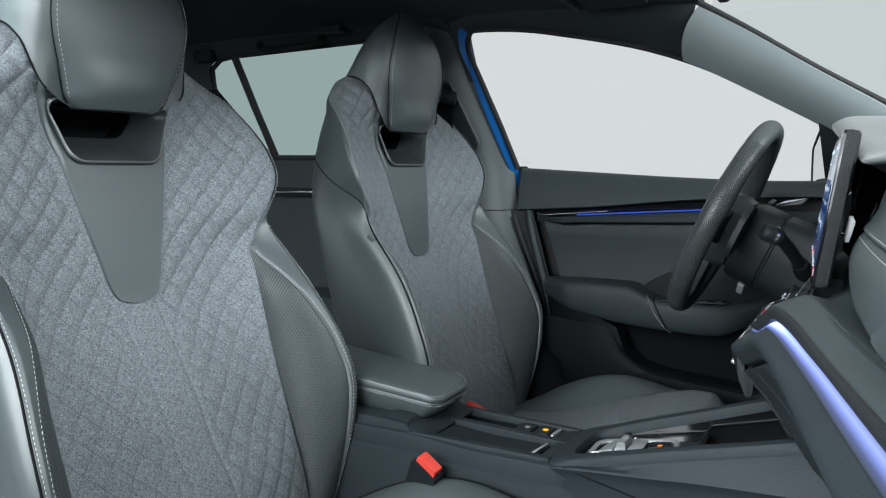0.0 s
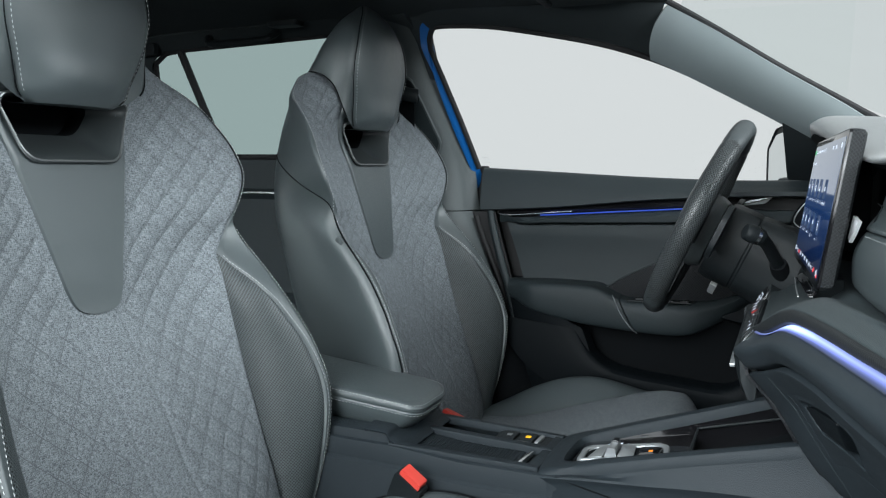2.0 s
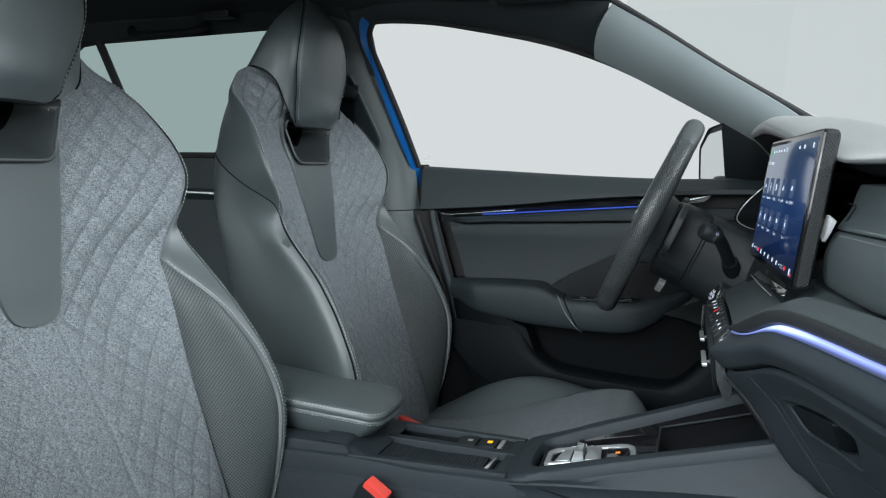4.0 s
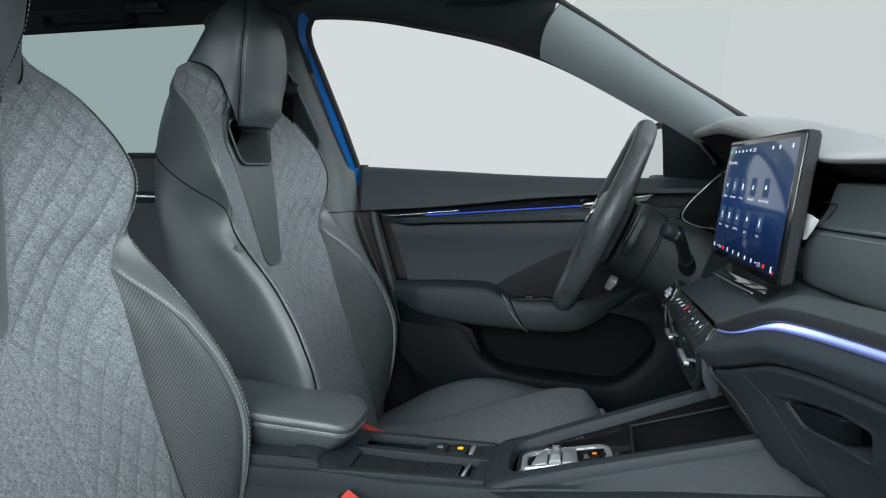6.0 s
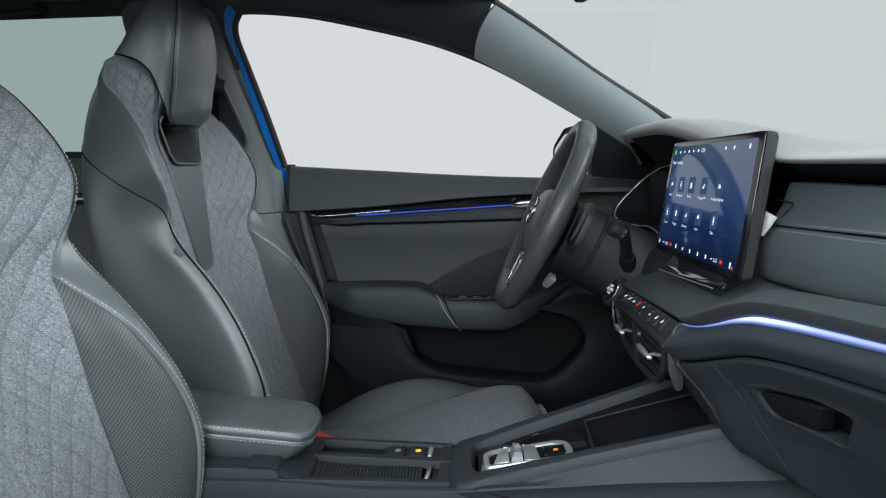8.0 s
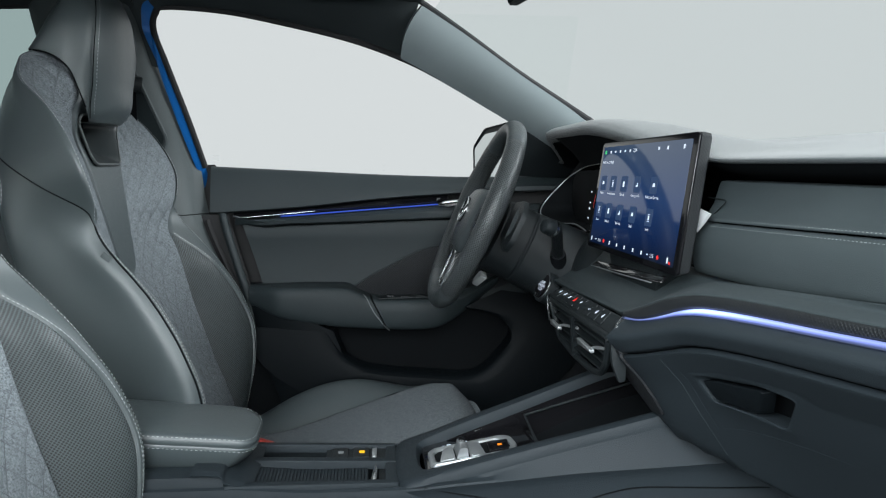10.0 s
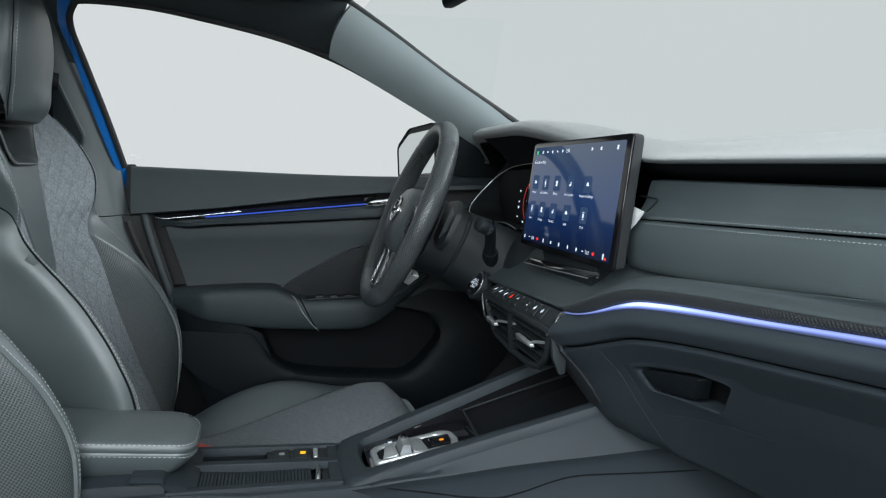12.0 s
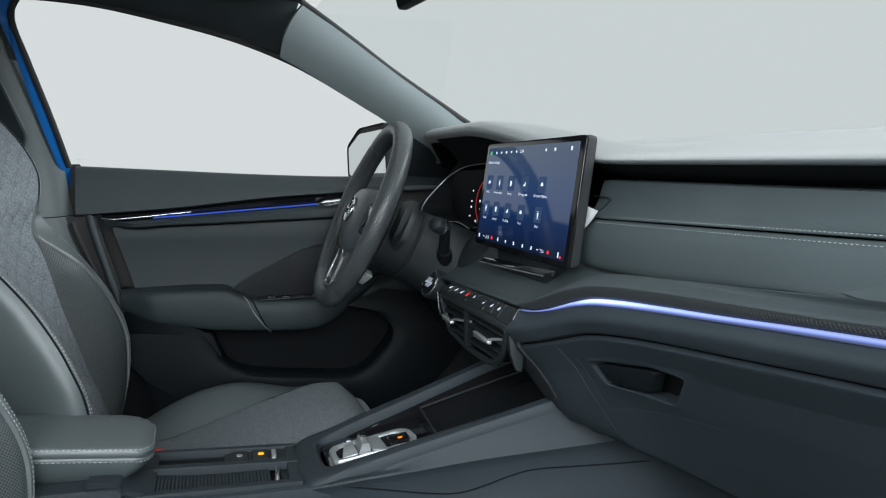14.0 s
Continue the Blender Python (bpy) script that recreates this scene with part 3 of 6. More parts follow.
def build_seat():
    seat = thing("front_seat", (0.08, SY, 0.2), "sport seat in grey quilted cloth and dark leather with pale stitching", "car seat", "front seats")
    # cloth of the backrest
    rows, N, M = [], 280, 210
    zs = [0.39 + (1.142 - 0.39) * i / N for i in range(N + 1)]
    lay = {}
    for z in zs:
        row = []
        half = [0.0]
        for j in range(M // 2):
            v0, v1 = ve(z) * 2 * j / M, ve(z) * 2 * (j + 1) / M
            half.append(half[-1] + math.hypot(v1 - v0, cloth_x(v1, z) - cloth_x(v0, z)))
        lay[z] = half
        for j in range(M + 1):
            v = ve(z) * (-1 + 2 * j / M)
            t = abs(v) / ve(z)
            flat = math.copysign(half[abs(j - M // 2)], v)
            strip = z < 0.787 and abs(v) < 0.04
            fade = 1 - smooth(0.9, 1.0, t)
            if not strip and z < 0.787:
                fade *= smooth(0.036, 0.048, abs(v))
            if z > 0.765:
                fade *= smooth(0.0, 0.012, abs(v) - panel_half(max(z, 0.776)) - 0.002)
            n_x = quilt(v if strip else flat, z, strip) * fade
            slope = (cloth_x(v + 0.002, z) - cloth_x(v - 0.002, z)) / 0.004 if t < 0.97 else 0
            n_x /= math.hypot(1, slope)
            row.append(W(cloth_x(v, z) + n_x, v - n_x * slope, z))
        rows.append(row)
    bm = surf(rows, keep=lambda i, j: not (zs[i] > 0.81 and abs(-1 + 2 * (j + 0.5) / M) * ve(zs[i]) < panel_half(zs[i]) - 0.016))
    part("backrest_cloth", bm, CLOTH, seat, "quilted grey melange cloth")
    # sunk thread along the diamonds
    seams = bmesh.new()
    for s in (1, -1):
        for way in (1, -1):
            for c in range(-30, 36):
                run = []
                for z in zs[4::3] + [9.0]:
                    flat = 0.042 * (c - way * z / 0.043)
                    v = 0.0
                    if z < 2 and 0.004 < flat < lay[z][-1] * 0.985:
                        v = float(np.interp(flat, lay[z], [ve(z) * 2 * j / M for j in range(M // 2 + 1)]))
                    clear = v > 0.048 if z < 0.765 else v > panel_half(min(max(z, 0.776), 1.142)) + 0.005
                    if v and clear:
                        slope = (cloth_x(v + 0.002, z) - cloth_x(v - 0.002, z)) / 0.004 if v < 0.97 * ve(z) else 0
                        k = quilt(flat, z, False) * (1 - smooth(0.9, 1.0, v / ve(z))) + 0.0002
                        k /= math.hypot(1, slope)
                        run.append(W(cloth_x(v, z) + k, s * (v - k * slope), z))
                        continue
                    if len(run) > 2:
                        thread = tube(run, 0.00055, 5)
                        me = bpy.data.meshes.new("thread")
                        thread.to_mesh(me)
                        thread.free()
                        seams.from_mesh(me)
                        bpy.data.meshes.remove(me)
                    run = []
    part("quilt_seam", seams, material("grey_quilting_thread", (0.075, 0.085, 0.092), 0.9, var=0.2, var_scale=200), seat, "sunk grey quilting seams", kind="stuff")
    # leather panel down from the head restraint
    zs2 = [0.775 + (1.09 - 0.775) * i / 84 for i in range(85)]
    rows = []
    for z in zs2:
        h = panel_half(z)
        rows.append([W(cloth_x(h * t, z) + 0.0035 - 0.014 * smooth(0.955, 1.0, abs(t)) + 0.004 * smooth(0.9, 1.06, z), h * t, z) for t in [-1 + 2 * j / 60 for j in range(61)]])
    bm = surf(rows, keep=lambda i, j: not (0.9665 < zs2[i] < 1.045 and abs(-1 + 2 * (j + 0.5) / 60) * panel_half(zs2[i]) < hole_half(zs2[i]) - 0.001))
    part("centre_panel", bm, LEATHER, seat, "smooth grey leather panel")
    # recessed opening under the head restraint
    rings = []
    for depth, k, zl, zh in ((0.008, 1.06, 0.963, 1.047), (0.0095, 1.03, 0.966, 1.045), (0.004, 0.97, 0.971, 1.042), (-0.018, 0.93, 0.980, 1.041), (-0.034, 0.88, 0.993, 1.040), (-0.044, 0.84, 0.999, 1.039)):
        out = rounded([(-hole_half(0.968) * k, zl), (hole_half(0.968) * k, zl), (hole_half(1.04) * k, zh), (-hole_half(1.04) * k, zh)], 0.02, 5)
        rings.append([W(xc(z) + depth + 0.002, v, z) for v, z in out])
    part("opening_frame", surf(rings, close=True), material("satin_grey_frame", (0.024, 0.029, 0.030), 0.38), seat, "dark plastic recess frame")
    # near-black cap across the opening stands in for the shade inside
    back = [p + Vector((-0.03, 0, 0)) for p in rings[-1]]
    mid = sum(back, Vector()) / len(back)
    part("opening_back", surf([rings[-1], back, [p.lerp(mid, 0.97) for p in back]], close=True), DARK, seat, "near-black cap for the shade in the opening")
    part("opening_lip", tube(rings[1], 0.0015, 6, closed=True), material("satin_grey_lip", (0.16, 0.17, 0.17), 0.3, 0.6), seat, "thin satin grey rim")
    for s in (1, -1):
        # bolster: perforated face, stitched seam, smooth rolled crest
        seam_at = table((0.40, 0.84), (0.55, 0.85), (0.65, 0.85), (0.71, 0.80), (0.74, 0.74), (0.77, 0.64), (0.80, 0.42), (0.82, 0.17), (0.832, 0.02))

        def crest(z, t):
            x0, v0, x1, v1 = xe(z), ve(z), xk(z), hw(z)
            bow = 4 * t * (1 - t) * 0.016 * smooth(0.84, 0.76, z)
            roll = 0.005 * (smooth(0.10, 0.0, t) + smooth(0.93, 1.0, t)) * smooth(0.90, 0.82, z)
            return W(x0 + (x1 - x0) * t + bow * 0.8 - roll, s * (v0 + (v1 - v0) * t - bow * 0.4), z)

        rows, outer = [], []
        for i in range(57):
            z = 0.40 + (0.904 - 0.40) * i / 56
            m = max(seam_at(z), 0.0) if z < 0.834 else 0.0
            dip = Vector((-0.0025, 0, 0))
            if m > 0:
                rows.append([crest(z, m * j / 14) + (dip if j == 14 else Vector()) for j in range(15)])
            outer.append([crest(z, m + (1 - m) * j / 10) + (dip if j == 0 else Vector((0.0012, 0, 0)) * (1 - j / 10)) for j in range(11)])
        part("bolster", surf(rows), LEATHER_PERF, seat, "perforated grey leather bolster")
        part("bolster_crest", surf(outer), LEATHER, seat, "smooth grey leather crest")
        part("bolster_stitching", stitching([crest(z, min(seam_at(z) + 0.05, 1)) + Vector((0.0016, -0.0008 * s, 0)) for z in [0.41 + 0.42 * i / 50 for i in range(51)]]), THREAD, seat, "pale contrast stitching")
        fall = table((0.0, 0.877), (0.25, 0.898), (0.5, 0.934), (0.75, 0.975), (1.0, 0.996))
        for name, lo, hi in (("flank", lambda w: 0.30, lambda w: fall(w) - 0.0012), ("wing_side", lambda w: fall(w) + 0.0012, lambda w: 1.142)):
            rows = []
            for i in range(41):
                row = []
                for j in range(29):
                    w = j / 28
                    z = lo(w) + (hi(w) - lo(w)) * i / 40
                    x, v = side_point(z, w)
                    row.append(W(x, s * v, z))
                rows.append(row)
            part(name, surf(rows), LEATHER, seat, "smooth dark grey leather side")
        # the piped seam along the crest, with a row of stitches on either side
        for t in (0.97,):
            part("seam_stitching", stitching([crest(z, t) + Vector((0.0014, s * 0.0012, 0)) for z in [0.40 + (0.868 - 0.40) * i / 59 for i in range(60)]], 0.0034, 0.0022, 0.00055), THREAD, seat, "pale contrast stitching")
        welt = []
        for i in range(60):
            z = 0.36 + (0.877 - 0.36) * i / 59
            x, v = side_point(z, 0.03 * smooth(1.0, 0.9, i / 59))
            welt.append(W(x, s * (v + 0.0008), z))
        part("piping", tube(welt, 0.0015, 6), DARK, seat, "dark piping")
        line = []
        for i in range(41):
            w = i / 40
            x, v = side_point(fall(w), w)
            line.append(W(x - 0.0004, s * (v - 0.0004), fall(w)))
        part("wing_joint", tube(line, 0.0011, 6), DARK, seat, "dark sewn joint")
        pts = []
        for z in [0.885 + 0.25 * i / 40 for i in range(41)]:
            x, v = side_point(z, 0.03)
            pts.append(W(x + 0.0012, s * (v + 0.0008), z))
        part("wing_stitching", stitching(pts), THREAD, seat, "pale contrast stitching")
        tx, tv = side_point(0.832, 0.10)
        tag = prism(rounded([(-0.007, -0.005), (0.007, -0.005), (0.007, 0.005), (-0.007, 0.005)], 0.001), lambda a, b, c: W(tx - 0.004 + a * 0.75 + b * 0.6, s * (tv + 0.0005 + c), 0.832 + b * 0.8 - a * 0.8), 0.003, 0.0005)
        part("fabric_tag", tag, PILLAR_B, seat, "small grey sewn-in tag")
    # rear shell
    rows = []
    for i in range(25):
        z = 0.30 + (1.136 - 0.30) * i / 24
        x, v = side_point(z, 1.0)
        rows.append([W(x - 0.018 * (1 - t * t), v * t, z) for t in [-1 + k / 8 for k in range(17)]])
    part("rear_shell", thicken(surf(rows, keep=lambda i, j: not (20 <= i <= 21 and 5 <= j <= 10)), 0.006), PLASTIC, seat)
    # head restraint: front cushion, then the leather shell that sweeps round its sides and back
    hc = table((1.034, 0.066), (1.045, 0.079), (1.064, 0.086), (1.09, 0.095), (1.123, 0.105), (1.155, 0.108), (1.183, 0.102), (1.211, 0.090), (1.24, 0.068), (1.262, 0.040), (1.281, 0.010))
    xh = table((1.034, -0.284), (1.047, -0.279), (1.064, -0.276), (1.09, -0.269), (1.123, -0.263), (1.155, -0.259), (1.183, -0.258), (1.211, -0.260), (1.24, -0.268), (1.262, -0.279), (1.281, -0.296))
    xf = table((1.034, -0.262), (1.048, -0.250), (1.1, -0.243), (1.17, -0.241), (1.22, -0.246), (1.25, -0.258), (1.27, -0.275), (1.281, -0.294))
    rows = []
    for i in range(41):
        z = 1.034 + 0.247 * i / 40
        rows.append([W(xf(z) - (xf(z) - xh(z)) * abs(t) ** 2.6 - 0.004 * smooth(0.96, 1, abs(t)), hc(z) * t, z) for t in [-1 + k / 16 for k in range(33)]])
    rows.insert(0, [W(-0.305, 0.075 * t, 1.034) for t in [-1 + k / 16 for k in range(33)]])
    rows.insert(0, [W(-0.335, 0.075 * t, 1.044) for t in [-1 + k / 16 for k in range(33)]])
    part("head_cushion", surf(rows), LEATHER, seat, "smooth grey leather head restraint")
    shell = (
        (table((1.034, -0.281), (1.068, -0.279), (1.108, -0.279), (1.16, -0.272), (1.2, -0.270), (1.24, -0.276), (1.281, -0.297)), table((1.034, 0.112), (1.068, 0.116), (1.108, 0.120), (1.16, 0.119), (1.2, 0.107), (1.24, 0.078), (1.281, 0.011))),
        (table((1.126, -0.306), (1.16, -0.300), (1.2, -0.292), (1.24, -0.289), (1.281, -0.299)), table((1.126, 0.131), (1.16, 0.130), (1.2, 0.119), (1.24, 0.087), (1.281, 0.012))),
        (table((1.143, -0.350), (1.16, -0.337), (1.2, -0.318), (1.24, -0.303), (1.281, -0.301)), table((1.143, 0.124), (1.16, 0.126), (1.2, 0.116), (1.24, 0.086), (1.281, 0.011))),
        (table((1.143, -0.366), (1.16, -0.354), (1.2, -0.334), (1.24, -0.315), (1.281, -0.302)), table((1.143, 0.085), (1.16, 0.088), (1.2, 0.082), (1.24, 0.060), (1.281, 0.008))),
    )
    low = table((0, 1.034), (0.1, 1.048), (0.2, 1.068), (0.3, 1.108), (0.4, 1.127), (0.5, 1.138), (0.6, 1.142), (1, 1.142))

    def head_ring(z):
        knots = [(xh(z) - 0.003, hc(z) - 0.001, 0)] + [(fx(z), fv(z), 0) for fx, fv in shell] + [(shell[3][0](z) - 0.004, 0, 0)]
        return spline(knots, 8)

    for s in (1, -1):
        rows = []
        for i in range(37):
            row = []
            for j in range(41):
                z0 = low(j / 40)
                z = z0 + (1.281 - z0) * i / 36
                q = head_ring(z)[j]
                row.append(W(q.x, s * q.y, z))
            rows.append(row)
        part("head_shell", surf(rows), LEATHER, seat, "smooth grey leather head restraint side")
        part("shell_seam", tube([p + Vector((0.0005, s * 0.0008, -0.0006)) for p in rows[0][6:26]], 0.0013, 6), DARK, seat, "dark sewn joint")
        part("head_seam", tube([W(xh(z) - 0.0005, s * (hc(z) + 0.0014), z) for z in [1.04 + 0.238 * i / 50 for i in range(51)]], 0.0009, 6), DARK, seat, "dark sewn joint")
        part("head_stitching", stitching([W(xh(z) + 0.0042, s * (hc(z) - 0.0035), z) for z in [1.046 + 0.228 * i / 60 for i in range(61)]]), THREAD, seat, "pale contrast stitching")
    # cushion
    zt = table((-0.12, 0.415), (0.0, 0.43), (0.1, 0.462), (0.213, 0.500), (0.31, 0.521), (0.345, 0.515), (0.372, 0.488), (0.385, 0.45), (0.388, 0.38))
    zb = table((-0.13, 0.40), (-0.06, 0.44), (0.008, 0.478), (0.07, 0.502), (0.134, 0.512), (0.22, 0.500), (0.295, 0.478), (0.35, 0.455), (0.375, 0.425), (0.385, 0.36))
    xs = [-0.12 + 0.507 * i / 60 for i in range(61)]
    rows = [[W(x - 0.012 * smooth(0.33, 0.388, x) * abs(t) ** 3, 0.172 * t, zt(x) - 0.022 * smooth(0.33, 0.388, x) * abs(t) ** 4 - 0.006 * smooth(0.93, 1, abs(t)) - 0.0035 * math.exp(-(((x - 0.205) / 0.006) ** 2)) * smooth(1.0, 0.9, abs(t))) for t in [-1 + k / 20 for k in range(41)]] for x in xs]
    part("cushion_cloth", surf(rows), CLOTH, seat, "grey melange cloth seat centre")
    for s in (1, -1):
        rows = []
        for x in xs:
            c, d = zt(x), zb(x)
            sec = spline([(0.170, c - 0.003, 0), (0.20, c + (d - c) * 0.55 + 0.004, 0), (0.236, d, 0), (0.262, d - 0.018, 0), (0.272, d - 0.07, 0), (0.262, 0.33, 0)], 5)
            drop = smooth(0.33, 0.388, x)
            rows.append([W(x - 0.012 * drop, s * q.x * (1 - 0.06 * drop), q.y - 0.012 * drop) for q in sec])
        part("cushion_bolster", surf(rows), LEATHER, seat, "smooth grey leather cushion side")
        part("cushion_piping", tube([W(x, s * 0.243, zb(x) - 0.001) for x in xs[2:-6]], 0.0022, 6), DARK, seat, "dark piping")
    part("base", box((-0.14, SY - 0.245, 0.22), (0.36, SY + 0.245, 0.40), 0.02), PLASTIC, seat)
    for s in (1, -1):
        part("rail", box((-0.2, SY + s * 0.2 - 0.015, 0.2), (0.4, SY + s * 0.2 + 0.015, 0.23)), DARK, seat)
    return seat


driver_seat = build_seat()
copy_thing(driver_seat, Matrix.Translation((0.08 - 0.042, -0.3515, 0.2)))

# ---- driver's door ----
door = thing("driver_door", (0.15, 0.72, 0.3), "closed driver's door with dark grey padded trim and blue light strip", "car door")
zbelt = table((-0.19, 0.962), (0.0, 0.953), (0.22, 0.943), (0.39, 0.939), (0.62, 0.944))
zpad = table((-0.165, 0.858), (0.0, 0.869), (0.246, 0.893), (0.40, 0.902), (0.62, 0.908))
zled = table((-0.14, 0.845), (-0.026, 0.853), (0.148, 0.866), (0.322, 0.879), (0.36, 0.882))
zstrip = table((-0.14, 0.846), (-0.115, 0.838), (-0.089, 0.832), (0.0, 0.834), (0.319, 0.845), (0.62, 0.855))


def xs_between(a, b, n):
    return [a + (b - a) * i / n for i in range(n + 1)]


rows = [[(x, y, z) for y, z in ((0.758, zbelt(x) - 0.004), (0.74, zbelt(x)), (0.732, zbelt(x) - 0.003), (0.726, zbelt(x) - 0.012), (0.716, (zbelt(x) + zpad(x)) / 2), (0.707, zpad(x) + 0.012), (0.706, zpad(x) + 0.003), (0.712, zpad(x)), (0.74, zpad(x)))] for x in xs_between(-0.178, 0.62, 40)]
part("upper_pad", thicken(surf(rows), 0.003), SOFT, door, "soft dark grey upper pad")
rows = [[(x, y, z) for y, z in ((0.735, zpad(x) - 0.001), (0.714, zpad(x) - 0.002), (0.708, zpad(x) - 0.006), (0.711, zled(x) + 0.003), (0.735, zled(x) + 0.002))] for x in xs_between(-0.13, 0.345, 30)]
part("trim_strip", thicken(surf(rows), 0.002), GLOSS, door, "gloss black trim strip")
part("chrome_line", tube(spline([(-0.128, 0.705, 0.853), (-0.11, 0.703, 0.8505), (-0.08, 0.703, 0.852), (0.05, 0.703, 0.864)], 8), 0.0012, 6), CHROME, door, "thin chrome line")
part("light_strip", tube(spline([(x, 0.7045, zled(x) - 0.001) for x in (-0.026, 0.06, 0.148, 0.24, 0.322)], 5), 0.0016, 8), LED_BLUE, door, "glowing blue light strip")
rows = [[(x, y, z) for y, z in ((0.735, zled(x) - 0.004), (0.709, zled(x) - 0.005), (0.705, zled(x) - 0.010), (0.701, (zled(x) + zstrip(x)) / 2), (0.703, zstrip(x) + 0.003), (0.709, zstrip(x)), (0.735, zstrip(x)))] for x in xs_between(-0.125, 0.60, 30)]
part("lower_strip", thicken(surf(rows), 0.002), SOFT, door, "satin dark grey strip")
handle = prism(rounded([(0.320, 0.877), (0.335, 0.886), (0.372, 0.890), (0.40, 0.886), (0.372, 0.879), (0.345, 0.873)], 0.003), lambda a, b, c: Vector((a, 0.702 - c - 0.1 * (a - 0.31), b)), 0.012, 0.004)
part("door_handle", handle, SILVER, door, "satin chrome inner door handle")
part("side_vent_trim", prism(rounded([(0.405, 0.886), (0.43, 0.899), (0.475, 0.906), (0.46, 0.892)], 0.004), lambda a, b, c: Vector((a, 0.69 - c, b)), 0.01, 0.002), SILVER, door, "silver trim tip")
rows = [[(x + 0.33 * min(0.86 - z, 0.25) * smooth(0.1, -0.16, x), y, z) for y, z in ((0.73, zstrip(x) - 0.002), (0.716, zstrip(x) - 0.004), (0.713, zstrip(x) - 0.012), (0.718, 0.80), (0.723, 0.74), (0.72, 0.70), (0.72, 0.66))] for x in xs_between(-0.118, 0.60, 30)]
part("middle_panel", thicken(surf(rows), 0.003), SOFT, door, "dark leatherette insert")
edge_pts = [(-0.158, 0.728, 0.875), (-0.150, 0.713, 0.845), (-0.135, 0.706, 0.79), (-0.112, 0.703, 0.715), (-0.104, 0.702, 0.69), (-0.092, 0.702, 0.64), (-0.07, 0.702, 0.55), (-0.03, 0.702, 0.44)]
part("edge_trim", tube(spline(edge_pts, 6), 0.009, 10, flat=1.0), SOFT, door, "dark grey edge moulding")
part("speaker_mesh", prism(rounded([(0.126, 0.684), (0.17, 0.715), (0.219, 0.741), (0.26, 0.762), (0.295, 0.777), (0.345, 0.787), (0.47, 0.79), (0.50, 0.70), (0.40, 0.668), (0.18, 0.668)], 0.008), lambda a, b, c: Vector((a, 0.716 - c, b)), 0.006, 0.001), MESH, door, "dark woven speaker cover")
part("mesh_edge", tube(spline([(0.122, 0.709, 0.686), (0.17, 0.709, 0.717), (0.219, 0.709, 0.743), (0.26, 0.709, 0.764), (0.295, 0.709, 0.779), (0.345, 0.709, 0.789), (0.44, 0.709, 0.794)], 5), 0.0018, 6), SOFT, door)
# arm rest: rear pad and front switch panel
atop = table((-0.095, 0.699), (-0.05, 0.700), (0.08, 0.700), (0.125, 0.697), (0.165, 0.676), (0.22, 0.672), (0.32, 0.674), (0.40, 0.690), (0.46, 0.72))
abot = table((-0.095, 0.652), (-0.04, 0.634), (0.05, 0.616), (0.16, 0.602), (0.21, 0.600), (0.28, 0.603), (0.36, 0.628), (0.46, 0.690))


def arm_ring(x, k=1.0):
    t, b = atop(x), abot(x)
    reach = 0.648 + 0.05 * smooth(0.28, 0.46, x) + 0.035 * smooth(-0.02, -0.1, x)
    m = (t + b) / 2
    pts = [(0.73, t - 0.004), (0.70, t), (reach + 0.016, t - 0.0005), (reach + 0.003, t - 0.008), (reach, m + 0.008), (reach + 0.006, b + 0.012), (reach + 0.022, b + 0.001), (0.73, b)]
    return [Vector((x, q.x, q.y)) for q in spline([(a, c, 0) for a, c in pts], 4, closed=True)]


def shear(ring, at):
    return [Vector((v.x + (0.69 - v.z) * 0.5 * at, v.y, v.z)) for v in ring]


part("armrest", solid([arm_ring(x) if x < 0.1 else shear(arm_ring(x), 1.0 * smooth(0.08, 0.16, x)) for x in xs_between(-0.095, 0.163, 22)]), SOFT, door, "padded dark grey armrest")
part("armrest_front", solid([shear(arm_ring(x), 1.0 * smooth(0.5, 0.18, x)) for x in xs_between(0.166, 0.46, 22)]), SOFT, door, "dark grey pull handle with switch panel")
part("armrest_joint", tube(spline([(0.155, 0.662, 0.682), (0.163, 0.65, 0.674), (0.178, 0.645, 0.645), (0.2, 0.648, 0.615), (0.212, 0.66, 0.602)], 6), 0.0012, 6), SILVER, door, "thin grey joint line")
sw = part("switch_panel", prism(rounded([(0.185, 0.656), (0.33, 0.664), (0.335, 0.695), (0.185, 0.69)], 0.006), lambda a, b, c: Vector((a, b, atop(a) + c)), 0.0025, 0.001), PLASTIC, door)
for i in range(4):
    x = 0.205 + 0.032 * i
    part("window_switch", prism(rounded([(x, 0.664), (x + 0.018, 0.664), (x + 0.018, 0.684), (x, 0.684)], 0.003), lambda a, b, c: Vector((a, b, atop(a) + 0.0025 + c)), 0.005, 0.002), PLASTIC, sw)
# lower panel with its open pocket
# pocket back is near-black, standing in for the shade inside
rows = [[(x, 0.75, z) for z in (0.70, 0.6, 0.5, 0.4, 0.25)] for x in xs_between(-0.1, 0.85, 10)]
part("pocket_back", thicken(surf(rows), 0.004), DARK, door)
rows = []
for i in range(13):
    s = i / 12
    rows.append([(x, y, z) for x, y, z in ((-0.095 + 0.075 * s, 0.70, 0.655 - 0.4 * s), (-0.06 + 0.075 * s, 0.682, 0.655 - 0.4 * s), (-0.0 + 0.09 * s, 0.668, 0.645 - 0.39 * s), (0.06 + 0.12 * s, 0.66, 0.615 - 0.36 * s), (0.085 + 0.13 * s, 0.668, 0.60 - 0.345 * s), (0.09 + 0.14 * s, 0.70, 0.60 - 0.345 * s))])
